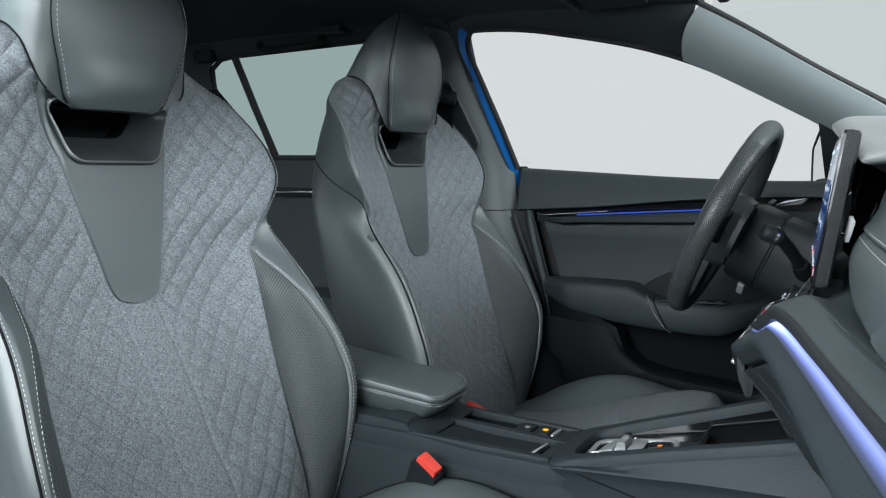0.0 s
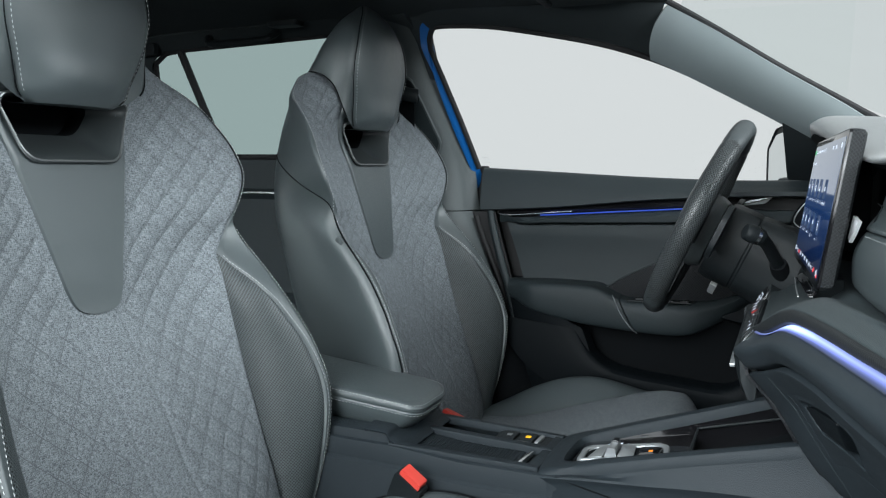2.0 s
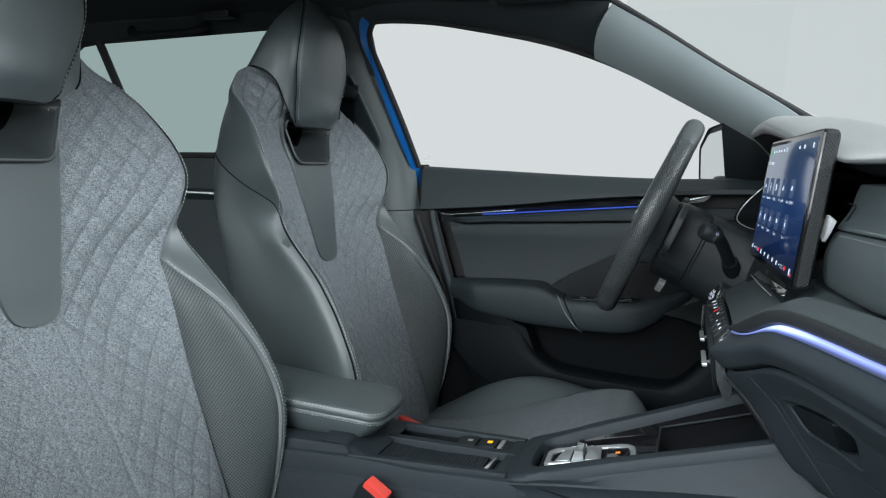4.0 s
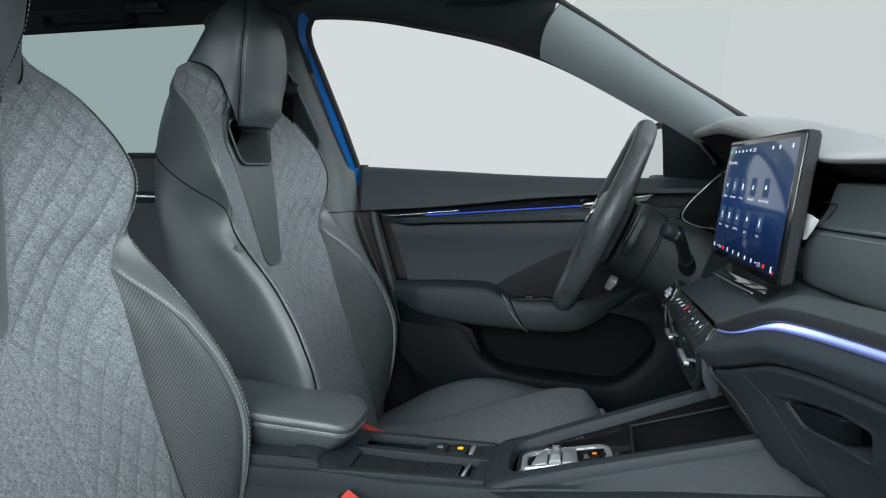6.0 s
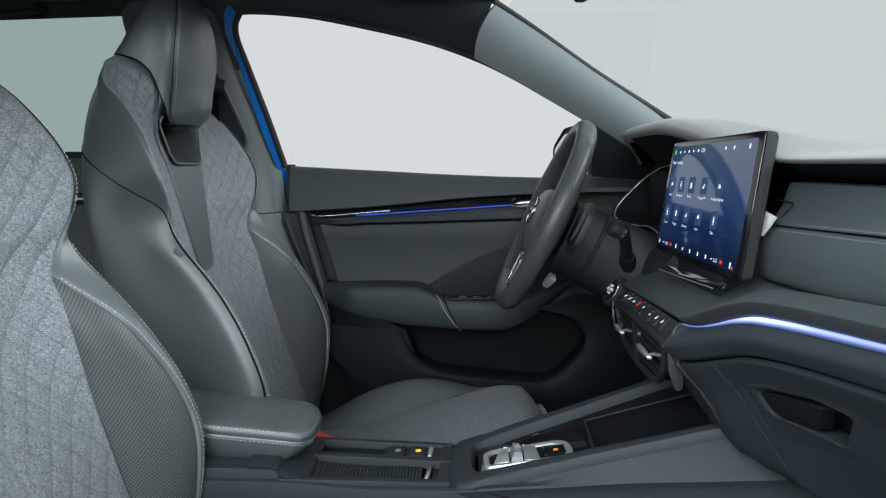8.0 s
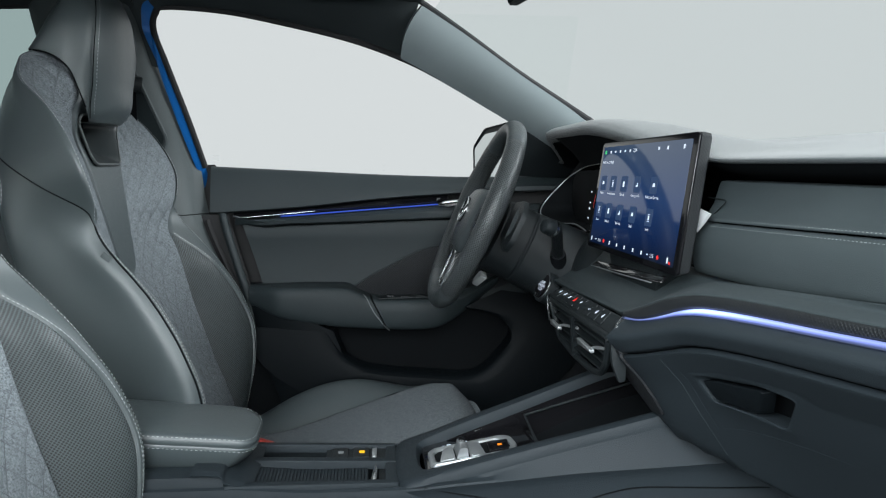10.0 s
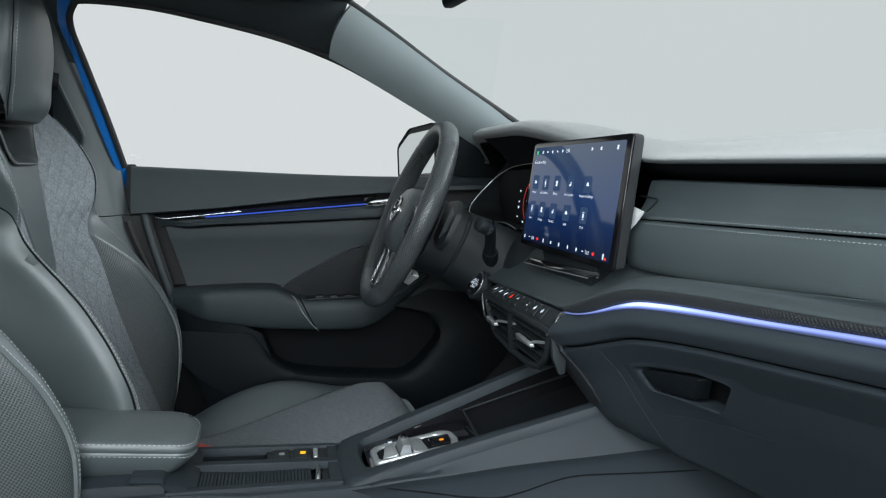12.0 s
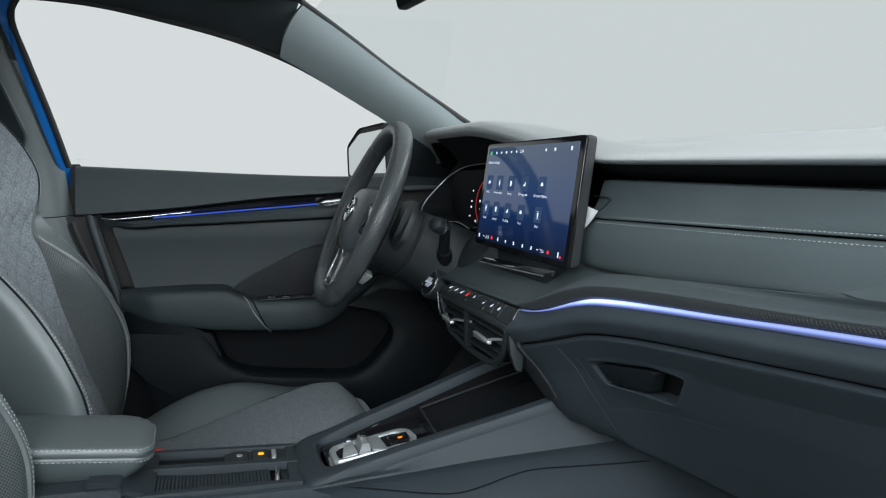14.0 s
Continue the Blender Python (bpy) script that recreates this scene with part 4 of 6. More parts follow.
part("lower_panel", thicken(surf(rows), 0.004), POCKET, door, "charcoal plastic lower panel, darkened for shade")
lip = spline([(0.07, 0.662, 0.603), (0.084, 0.66, 0.575), (0.108, 0.658, 0.543), (0.15, 0.657, 0.516), (0.21, 0.657, 0.504), (0.30, 0.657, 0.496), (0.385, 0.658, 0.490), (0.425, 0.66, 0.503), (0.46, 0.665, 0.535), (0.488, 0.67, 0.572), (0.485, 0.675, 0.603), (0.45, 0.68, 0.632), (0.38, 0.69, 0.647)], 6)
mid = Vector((0.285, 0.66, 0.575))
rows = [[p + Vector((0, 0.05, 0.004)) for p in lip], [p + Vector((0, 0.004, 0.002)) for p in lip], lip]
for k, dy in ((0.05, -0.005), (0.16, -0.006), (0.45, -0.002), (0.9, 0.006)):
    rows.append([Vector((p.x + (p.x - mid.x) * k, p.y + dy, p.z + (p.z - mid.z) * k * (1.0 if p.z < mid.z else 0.55))) for p in lip])
part("pocket_wall", thicken(surf(rows), 0.003), POCKET, door, "charcoal plastic pocket wall with a smooth lip, darkened for shade")
plain("trim_kick_panel", sheet([(0.52, 0.70, 0.66), (0.5, 0.69, 0.56), (0.5, 0.68, 0.4), (0.45, 0.68, 0.25)], [(0.95, 0.69, 0.75), (0.95, 0.69, 0.56), (0.95, 0.68, 0.4), (0.95, 0.68, 0.25)], d=0.01), MESH, "dark ribbed side lining of the footwell", "trim")

# mirror sail and outside mirror
plain("trim_mirror_sail", prism(rounded([(0.500, 0.942), (0.484, 1.066), (0.51, 1.052), (0.60, 1.0), (0.70, 0.93)], 0.006), lambda a, b, c: Vector((a, 0.735 - 0.587 * (b - 0.96) - 0.012 - c, b)), 0.008, 0.002), PLASTIC, "black plastic mirror triangle", "trim")
mir = thing("door_mirror", (0.52, 0.93, 0.98), "outside door mirror in a dark plastic housing", "wing mirror")
sec = rounded([(0.835, 0.930), (1.070, 0.930), (1.076, 1.014), (1.0, 1.060), (0.85, 1.070)], 0.014, 5)
rings = [[Vector((x + 0.25 * (1.09 - a), 0.95 + (a - 0.95) * k, 1.0 + (b - 1.0) * k)) for a, b in sec] for x, k in ((0.452, 0.97), (0.446, 1.0), (0.47, 1.02), (0.53, 0.95), (0.57, 0.7), (0.585, 0.35))]
part("housing", solid(rings), PLASTIC, mir, "black plastic housing")
part("mirror_glass", prism([(0.955 + (a - 0.95) * 0.95, 0.995 + (b - 1.0) * 0.84) for a, b in sec], lambda a, b, c: Vector((0.4505 + 0.25 * (1.09 - a) - c, a, b)), 0.002), material("mirror", (0.72, 0.75, 0.75), 0.02, 1.0, var=0.01), mir, "mirror glass")
part("arm", box((0.48, 0.74, 0.905), (0.55, 0.9, 0.945), 0.012), PLASTIC, mir)

# ---- dashboard ----
dash = thing("dashboard", (0.7, 0, 0.6), "wide dark grey soft-touch dashboard with ambient light line", "dashboard")
ys = xs_between(-0.82, 0.74, 78)
dsw = table((-0.82, 0.058), (-0.74, 0.045), (-0.6, 0.025), (-0.4, 0.010), (-0.2, 0.0), (0.74, 0.0))


def drop(y):
    """How the sewn seam climbs from the screen towards the passenger's door."""
    return 0.0265 * max(-y - 0.15, 0)


def hood(y):
    return smooth(-0.20, 0.28, y) * (1 - smooth(0.585, 0.69, y))


rows, under = [], []
for y in ys:
    h = hood(y)
    bow = dsw(y) if y < 0 else 0.02 * (y / 0.74) ** 2
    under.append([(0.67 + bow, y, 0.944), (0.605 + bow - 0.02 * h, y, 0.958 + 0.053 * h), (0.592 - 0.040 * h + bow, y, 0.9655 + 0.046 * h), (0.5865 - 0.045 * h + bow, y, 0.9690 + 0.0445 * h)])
    prof = [(0.588 - 0.045 * h, 0.9685 + 0.0445 * h), (0.581 - 0.050 * h, 0.9700 + 0.050 * h), (0.579 - 0.053 * h, 0.9730 + 0.0565 * h), (0.584 - 0.052 * h, 0.9755 + 0.0615 * h), (0.60 - 0.04 * h, 0.9785 + 0.0665 * h), (0.65, 0.983 + 0.056 * h), (0.70, 0.989 + 0.034 * h), (0.76, 0.996 + 0.008 * h), (0.84, 1.004), (0.92, 1.013), (1.03, 1.022), (1.12, 1.0)]
    rows.append([Vector((q.x + bow, y, q.y)) for q in spline([(a, b, 0) for a, b in prof], 3)])
part("top_pad", surf(rows), DASH_TOP, dash, "grained dark grey top pad")
# underside and recess near-black: shade below the lip is in their colour
part("pad_underside", surf(under), DARK, dash, "top pad underside with shade in its colour")
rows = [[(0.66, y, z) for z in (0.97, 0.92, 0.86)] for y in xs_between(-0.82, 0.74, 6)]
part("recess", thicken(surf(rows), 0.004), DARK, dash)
gz = table((-0.74, 0.868), (-0.6, 0.862), (-0.45, 0.848), (-0.32, 0.838), (-0.18, 0.834), (0.1, 0.834), (0.74, 0.84))
for name, prof in (("upper_pad", [(0.655, 0.948), (0.612, 0.948), (0.604, 0.943), (0.597, 0.92), (0.585, 0.9005), (0.59, 0.8985)]), ("knee_pad", [(0.59, 0.897), (0.5835, 0.8945), (0.576, 0.88), (0.573, 0.862), (0.577, None), (0.60, None)])):
    rows = []
    for y in xs_between(-0.82, -0.125, 44):
        sag = drop(y)
        rows.append([Vector((q.x + dsw(y), y, q.y)) for q in spline([(a, b + (sag if 0.87 < b < 0.91 else 0) if b else gz(y) + 0.002 * (a < 0.59), 0) for a, b in prof], 4)])
    part(name, thicken(surf(rows), 0.004), DASH, dash, "soft dark grey leatherette pad")
for dz in (0.0042, -0.0042):
    part("seam_stitching", stitching([(0.582 + dsw(y) + (0.0045 if dz > 0 else -0.0005) - 0.0005, y, 0.8975 + dz + drop(y)) for y in xs_between(-0.82, -0.15, 60)], 0.0032, 0.0024, 0.00042), THREAD, dash, "pale contrast stitching")
xl = table((-0.82, 0.615), (-0.71, 0.594), (-0.51, 0.557), (-0.40, 0.536), (-0.30, 0.514), (-0.25, 0.502), (-0.21, 0.491), (-0.17, 0.479), (-0.15, 0.473))
zl = table((-0.82, 0.848), (-0.74, 0.844), (-0.557, 0.834), (-0.455, 0.8275), (-0.382, 0.8237), (-0.317, 0.8195), (-0.277, 0.8150), (-0.245, 0.8065), (-0.22, 0.7975), (-0.195, 0.7893), (-0.172, 0.7840), (-0.15, 0.7825))
zc = table((-0.82, 0.834), (-0.575, 0.8213), (-0.477, 0.8158), (-0.405, 0.8105), (-0.33, 0.8038), (-0.303, 0.8005), (-0.264, 0.792), (-0.224, 0.7797), (-0.18, 0.7675), (-0.15, 0.7610))
zs_top = table((-0.82, 0.860), (-0.553, 0.8445), (-0.451, 0.8408), (-0.377, 0.8378), (-0.31, 0.834), (-0.267, 0.829), (-0.223, 0.8175), (-0.183, 0.802), (-0.152, 0.7905))
yy = xs_between(-0.82, -0.150, 60)

# one soft skin from the passenger's shelf to the dish under the screen
x_low = table((-0.82, 0.618), (-0.51, 0.560), (-0.40, 0.539), (-0.30, 0.517), (-0.25, 0.505), (-0.21, 0.494), (-0.17, 0.482), (-0.145, 0.478), (-0.10, 0.479), (0.0, 0.481), (0.166, 0.483), (0.30, 0.487))
z_low = table((-0.82, 0.860), (-0.553, 0.8445), (-0.451, 0.8408), (-0.377, 0.8378), (-0.31, 0.834), (-0.267, 0.829), (-0.223, 0.8175), (-0.183, 0.802), (-0.152, 0.7905), (-0.13, 0.7855), (-0.08, 0.7825), (0.0, 0.779), (0.166, 0.7715), (0.30, 0.766))
rows = []
for y in xs_between(-0.82, 0.30, 92):
    a, b, g, w = x_low(y), z_low(y), gz(y), dsw(y)
    dish = smooth(-0.27, -0.10, y)
    mid = (b + g) / 2 + 0.010 - 0.016 * dish
    prof = [(0.61 + w, g - 0.004), (0.583 + w, g - 0.003), (0.574 + w - 0.006 * dish, g - 0.002 - 0.004 * dish), ((a + 0.574 + w) / 2 + 0.006 * dish, mid), (a + 0.016, b + 0.009 - 0.004 * dish), (a + 0.004, b + 0.003 - 0.001 * dish), (a + 0.001, b - 0.001), (a + 0.006, b - 0.006)]
    rows.append([Vector((q.x, y, q.y)) for q in spline([(p, r, 0) for p, r in prof], 4)])
part("shelf_pad", surf(rows), SHELF_SHADED, dash, "soft shelf pad, dash grey darkened for shade")
rows = []
for y in yy:
    h = zs_top(y) - zl(y)
    rows.append([(xl(y) + dx, y, zl(y) + dz_) for dx, dz_ in ((0.012, h - 0.0005), (0.0035, h - 0.0008), (0.001, h - 0.003), (0.0, 0.5 * h), (0.0005, 0.003), (0.003, 0.001), (0.012, 0.001))])
part("decor_strip", thicken(surf(rows), 0.0012), CARBON, dash, "black textured decor strip")
part("light_channel", surf([[(xl(y) + 0.012, y, zl(y) + 0.003), (xl(y) + 0.011, y, zl(y) - 0.002), (xl(y) + 0.014, y, zl(y) - 0.03)] for y in yy]), DARK, dash)

# LED spill painted as emission on the band's upper slope, brightest at its lamp
LED_SPILL = bpy.data.materials.new("blue_led_spill")
LED_SPILL.use_nodes = True
n, l = LED_SPILL.node_tree.nodes, LED_SPILL.node_tree.links
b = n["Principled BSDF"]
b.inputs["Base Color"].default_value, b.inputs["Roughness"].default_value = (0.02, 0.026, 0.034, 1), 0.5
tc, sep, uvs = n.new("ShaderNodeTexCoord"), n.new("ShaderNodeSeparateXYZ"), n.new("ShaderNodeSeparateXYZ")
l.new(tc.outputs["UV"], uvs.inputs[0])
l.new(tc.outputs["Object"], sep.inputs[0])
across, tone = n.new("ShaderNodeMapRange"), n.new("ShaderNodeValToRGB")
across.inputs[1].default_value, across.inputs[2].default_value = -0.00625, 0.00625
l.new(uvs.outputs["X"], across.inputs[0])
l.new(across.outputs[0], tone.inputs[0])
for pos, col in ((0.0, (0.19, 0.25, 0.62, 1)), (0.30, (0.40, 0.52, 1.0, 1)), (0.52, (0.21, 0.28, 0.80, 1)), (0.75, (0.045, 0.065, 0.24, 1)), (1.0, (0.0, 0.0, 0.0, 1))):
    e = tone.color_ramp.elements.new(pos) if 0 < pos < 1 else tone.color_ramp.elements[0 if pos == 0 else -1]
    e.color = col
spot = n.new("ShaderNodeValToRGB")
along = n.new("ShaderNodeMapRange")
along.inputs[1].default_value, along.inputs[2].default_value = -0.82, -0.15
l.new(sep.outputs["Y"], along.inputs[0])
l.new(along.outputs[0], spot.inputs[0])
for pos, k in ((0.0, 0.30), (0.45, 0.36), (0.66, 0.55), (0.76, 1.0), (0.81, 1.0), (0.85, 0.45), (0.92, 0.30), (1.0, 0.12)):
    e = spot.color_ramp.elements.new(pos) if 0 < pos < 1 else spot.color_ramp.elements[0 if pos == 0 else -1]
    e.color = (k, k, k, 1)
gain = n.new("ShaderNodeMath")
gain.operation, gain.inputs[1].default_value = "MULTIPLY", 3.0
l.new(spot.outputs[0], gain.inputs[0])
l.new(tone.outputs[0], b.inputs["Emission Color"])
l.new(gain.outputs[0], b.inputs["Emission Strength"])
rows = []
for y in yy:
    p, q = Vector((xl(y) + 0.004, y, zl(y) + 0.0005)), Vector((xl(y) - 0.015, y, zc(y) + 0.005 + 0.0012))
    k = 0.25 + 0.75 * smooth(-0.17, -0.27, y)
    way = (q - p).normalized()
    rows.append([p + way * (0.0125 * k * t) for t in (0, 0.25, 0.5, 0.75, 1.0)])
part("light_line", surf(rows), LED_SPILL, dash, "pale blue light line with painted spill")

xg = table((-0.82, 0.605), (-0.71, 0.584), (-0.51, 0.547), (-0.40, 0.526), (-0.30, 0.504), (-0.25, 0.492), (-0.21, 0.481), (-0.17, 0.470), (-0.148, 0.466))
zg = table((-0.82, 0.8135), (-0.57, 0.800), (-0.5, 0.7955), (-0.433, 0.7915), (-0.393, 0.789), (-0.35, 0.7855), (-0.30, 0.7795), (-0.273, 0.7745), (-0.234, 0.7625), (-0.175, 0.7445), (-0.148, 0.7385))
rows = []
for y in xs_between(-0.82, -0.152, 56):
    a, b, c, d, e = xl(y), zl(y), xg(y), zg(y), zc(y)
    prof = [(a + 0.02, b - 0.002), (a + 0.006, b - 0.0015), (a - 0.006, 0.55 * b + 0.45 * e + 0.0008), (a - 0.0155, e + 0.0035), (a - 0.0188, e - 0.001), (a - 0.0185, e - 0.006), ((a - 0.018 + c) / 2 - 0.001, (e + d) / 2 - 0.001), (c - 0.001, d + 0.004), (c + 0.004, d + 0.0005), (c + 0.02, d)]
    rows.append([Vector((q.x, y, q.y)) for q in spline([(p, r, 0) for p, r in prof], 3)])
cap = surf([rows[-1], [Vector((xl(-0.152) + 0.02, -0.152, p.z)) for p in rows[-1]]])
part("lower_band", thicken(surf(rows), 0.002), SOFT_LOW, dash, "charcoal grained band")
part("band_end", cap, SOFT_LOW, dash)
rows = [[(xg(y) + 0.012, y, zg(y) + 0.004), (xg(y) + 0.02, y, zg(y) - 0.006), (xg(y) + 0.06, y, zg(y) - 0.02)] for y in xs_between(-0.82, -0.152, 22)]
part("shadow_gap", thicken(surf(rows), 0.002), DARK, dash)

# glove box with its finger recess
glove = thing("glove_box", (0.6, -0.45, 0.55), "closed charcoal grained glove box under the dashboard", "glove box")


def glove_face(y, s):
    """s: 0 at the upper edge, 1 at the foot."""
    x0, z0 = xg(y) + 0.004, zg(y) - 0.0025
    f = [(x0 + 0.006, z0), (x0, z0 - 0.004), (x0 + 0.030, z0 - 0.036), (x0 + 0.055, z0 - 0.075), (x0 + 0.10, z0 - 0.14), (x0 + 0.16, z0 - 0.22), (x0 + 0.235, z0 - 0.30), (x0 + 0.30, z0 - 0.36)]
    k = min(int(s * 7), 6)
    t = s * 7 - k
    p = f[k][0] + (f[k + 1][0] - f[k][0]) * t, f[k][1] + (f[k + 1][1] - f[k][1]) * t
    foot = 0.641 + 0.17 * (y + 0.087)
    under = max(foot - p[1], 0)
    return Vector((p[0] + 0.6 * under, y, max(p[1], foot - 0.12 * under)))


def glove_left(s):
    return -0.226 - 0.33 * max(s - 0.55, 0)


R, C = 110, 130
cup = rounded([(-0.253, 0.736), (-0.278, 0.742), (-0.353, 0.7525), (-0.397, 0.749), (-0.356, 0.707), (-0.314, 0.709), (-0.258, 0.708)], 0.007)
grid = [[glove_face(glove_left(i / R) + (-0.82 - glove_left(i / R)) * j / C, i / R) for j in range(C + 1)] for i in range(R + 1)]
I0, I1, J0, J1 = 26, 51, 3, 43
part("lid", thicken(surf(grid, keep=lambda i, j: not (I0 <= i < I1 and J0 <= j < J1)), 0.0006), SOFT_LOW, glove, "charcoal grained lid")


def on_glove(a, b, c):
    x0, z0 = xg(a) + 0.004, zg(a) - 0.0025
    t = z0 - b
    return Vector((x0 + float(np.interp(t, (0.004, 0.036, 0.075, 0.14, 0.22), (0.0, 0.030, 0.055, 0.10, 0.16))) + c, a, b))


def cup_reach(angle):
    """How far the recess reaches from its middle at an angle."""
    dy, dz_ = math.cos(angle), math.sin(angle)
    best = 0.02
    for (a, b), (c, d) in zip(cup, cup[1:] + cup[:1]):
        a, b, c, d = a + 0.325, b - 0.729, c + 0.325, d - 0.729
        den = dy * (d - b) - dz_ * (c - a)
        if abs(den) > 1e-9:
            r, u = (a * (d - b) - b * (c - a)) / den, (a * dz_ - b * dy) / den
            if r > 0 and -1e-6 <= u <= 1 + 1e-6:
                best = r
    return best


def lid_reach(angle):
    """How far the square opening in the lid reaches from the same middle."""
    r = 0.02
    while True:
        y, z = -0.325 + r * math.cos(angle), 0.729 + r * math.sin(angle)
        t = zg(y) - 0.0025 - z
        i = R * float(np.interp(t, (0, 0.004, 0.036, 0.075, 0.14), (0, 1 / 7, 2 / 7, 3 / 7, 4 / 7)))
        j = C * (y + 0.226) / (-0.82 + 0.226)
        if not (I0 < i < I1 and J0 < j < J1):
            return r + 0.006
        r += 0.0008


rings = []
turns = [2 * math.pi * k / 144 for k in range(144)]
reach = [(cup_reach(g), lid_reach(g)) for g in turns]
for c, d, far in ((-0.0003, 0, 1), (-0.0004, 0.006, 0), (-0.0012, 0.0035, 0), (-0.0014, 0.001, 0), (0.0, -0.0015, 0), (0.006, -0.002, 0), (0.030, -0.003, 0)):
    rings.append([on_glove(-0.325 + (q if far else p + d) * math.cos(g), 0.729 + (q if far else p + d) * math.sin(g), c) for g, (p, q) in zip(turns, reach)])
part("recess", surf(rings, close=True), SOFT_LOW, glove, "rounded finger recess")
part("recess_floor", prism([(-0.325 + (p + 0.325) * 0.97, 0.728 + (q - 0.728) * 0.95) for p, q in cup], lambda a, b, c: on_glove(a, b, 0.030 - c), 0.003), DARK, glove)
part("latch", prism(rounded([(-0.262, 0.734), (-0.282, 0.7385), (-0.347, 0.7465), (-0.351, 0.744), (-0.325, 0.7145), (-0.266, 0.7125)], 0.005), lambda a, b, c: on_glove(a, b, 0.014 - c), 0.0155, 0.0025), POCKET, glove, "black latch paddle")

# side cheek under the centre, with its mesh insert
cheek = [[glove_face(-0.118 + (glove_left(i / 30) + 0.118) * j / 14, i / 30) for j in range(15)] for i in range(31)]
part("side_cheek", thicken(surf(cheek), 0.0006), SOFT_LOW, dash, "charcoal plastic cheek")
part("cheek_seam", tube([glove_face(-0.226, i / 30) + Vector((-0.0003, 0, 0)) for i in range(1, 17)], 0.0008, 6), SOFT, dash, "fine panel joint")
part("mesh_insert", prism(rounded([(-0.119, 0.728), (-0.152, 0.744), (-0.160, 0.741), (-0.164, 0.735), (-0.161, 0.710), (-0.163, 0.684), (-0.160, 0.662), (-0.119, 0.655)], 0.004), lambda a, b, c: on_glove(a, b, -c - 0.001), 0.004, 0.001), MESH, dash, "black honeycomb mesh insert")

part("chin_plate", prism(rounded([(0.15, 0.809), (-0.125, 0.8205), (-0.12, 0.8275), (0.14, 0.817)], 0.002), lambda a, b, c: Vector((0.520 + (b - 0.806) * 0.9 - c, a, b)), 0.004, 0.001), GLOSS, dash, "gloss black plate under the screen")
part("chin_line", tube([(0.5175, 0.145, 0.809), (0.5175, 0.0, 0.8147), (0.5185, -0.12, 0.8203)], 0.0008, 6), SILVER, dash, "thin silver line")
# driver's side: lower facia, cluster recess
rows = []
for y in xs_between(0.17, 0.74, 22):
    prof = [(0.66, 0.862), (0.60, 0.852), (0.566, 0.8425), (0.538, 0.826), (0.522, 0.795), (0.52, 0.76), (0.54, 0.70), (0.57, 0.64), (0.62, 0.58), (0.75, 0.55)]
    rows.append([Vector((q.x + 0.06 * smooth(0.24, 0.17, y), y, q.y)) for q in spline([(a, b, 0) for a, b in prof], 3)])
part("driver_facia", thicken(surf(rows), 0.004), PLASTIC, dash, "dark grey driver's side facia")
part("driver_mesh", prism(rounded([(0.24, 0.66), (0.44, 0.66), (0.66, 0.69), (0.66, 0.745), (0.24, 0.745)], 0.006), lambda a, b, c: Vector((0.516 + max(0.75 - b, 0) * 0.45 - c, a, b)), 0.004), MESH, dash, "dark textured knee panel")
rows = [[(1.0, y, z) for z in (0.80, 0.6, 0.5, 0.4)] for y in xs_between(-0.74, 0.74, 4)]
part("underside", thicken(surf(rows), 0.004), DARK, dash)

part("end_cap", prism(rounded([(0.66, 0.95), (0.66, 0.99), (1.1, 1.02), (1.1, 0.5), (0.92, 0.46), (0.63, 0.79), (0.625, 0.84), (0.64, 0.87)], 0.01), lambda a, b, c: Vector((a, -0.822 - c, b)), 0.01, 0.002), PLASTIC, dash, "black end cap")

# instrument cluster
clus = thing("instrument_cluster", (0.6, 0.37, 0.9), "dark digital instrument cluster behind the steering wheel", "instrument cluster")
scr_out = rounded([(0.10, 0.852), (0.47, 0.858), (0.50, 0.90), (0.49, 0.94), (0.46, 0.955), (0.10, 0.962)], 0.02)
part("housing", prism(scr_out, lambda a, b, c: Vector((0.605 - c, a, b)), 0.03, 0.002), DARK, clus, "dark display")
ring = spline([(0.575, 0.10, 0.970), (0.583, 0.30, 0.970), (0.588, 0.43, 0.9645), (0.587, 0.485, 0.957), (0.572, 0.512, 0.942), (0.557, 0.52, 0.926), (0.532, 0.521, 0.900), (0.519, 0.523, 0.880), (0.516, 0.51, 0.866), (0.528, 0.48, 0.857), (0.545, 0.445, 0.8535), (0.557, 0.40, 0.855), (0.559, 0.35, 0.8505), (0.560, 0.325, 0.847), (0.5615, 0.28, 0.853), (0.562, 0.10, 0.86)], 4, closed=True)
part("rim", tube(ring, 0.0011, 6, closed=True), SILVER, clus, "thin silver rim")
inner = [Vector((0.604, 0.36 + (p.y - 0.36) * 0.94, 0.913 + (p.z - 0.913) * 0.92)) for p in ring]
part("inner_shroud", surf([[p + Vector((0.001, 0, 0)) for p in ring], [p.lerp(q, 0.5) for p, q in zip(ring, inner)], inner], close=True), DARK, clus, "black inner shroud")
rows = []
for s in (0, 0.25, 0.5, 0.75, 1.0):
    row = []
    for p in ring:
        y = p.y + 0.045 * s * smooth(0.38, 0.52, p.y)
        up = smooth(0.895, 0.925, p.z)
        goal = Vector((0.588 - 0.053 * hood(p.y), y, 0.960 + 0.058 * hood(p.y))) if p.z > 0.895 else Vector()
        low_ = Vector((p.x - 0.004 + 0.012 * s, y, p.z - 0.012 * s))
        q = p.lerp(goal, s) if up > 0 else low_
        row.append(low_.lerp(q, up) + Vector((0.012 * s * (1 - s) * up - 0.001 + 0.10 * s * smooth(0.45, 0.52, p.y), 0, 0)))
    rows.append(row)
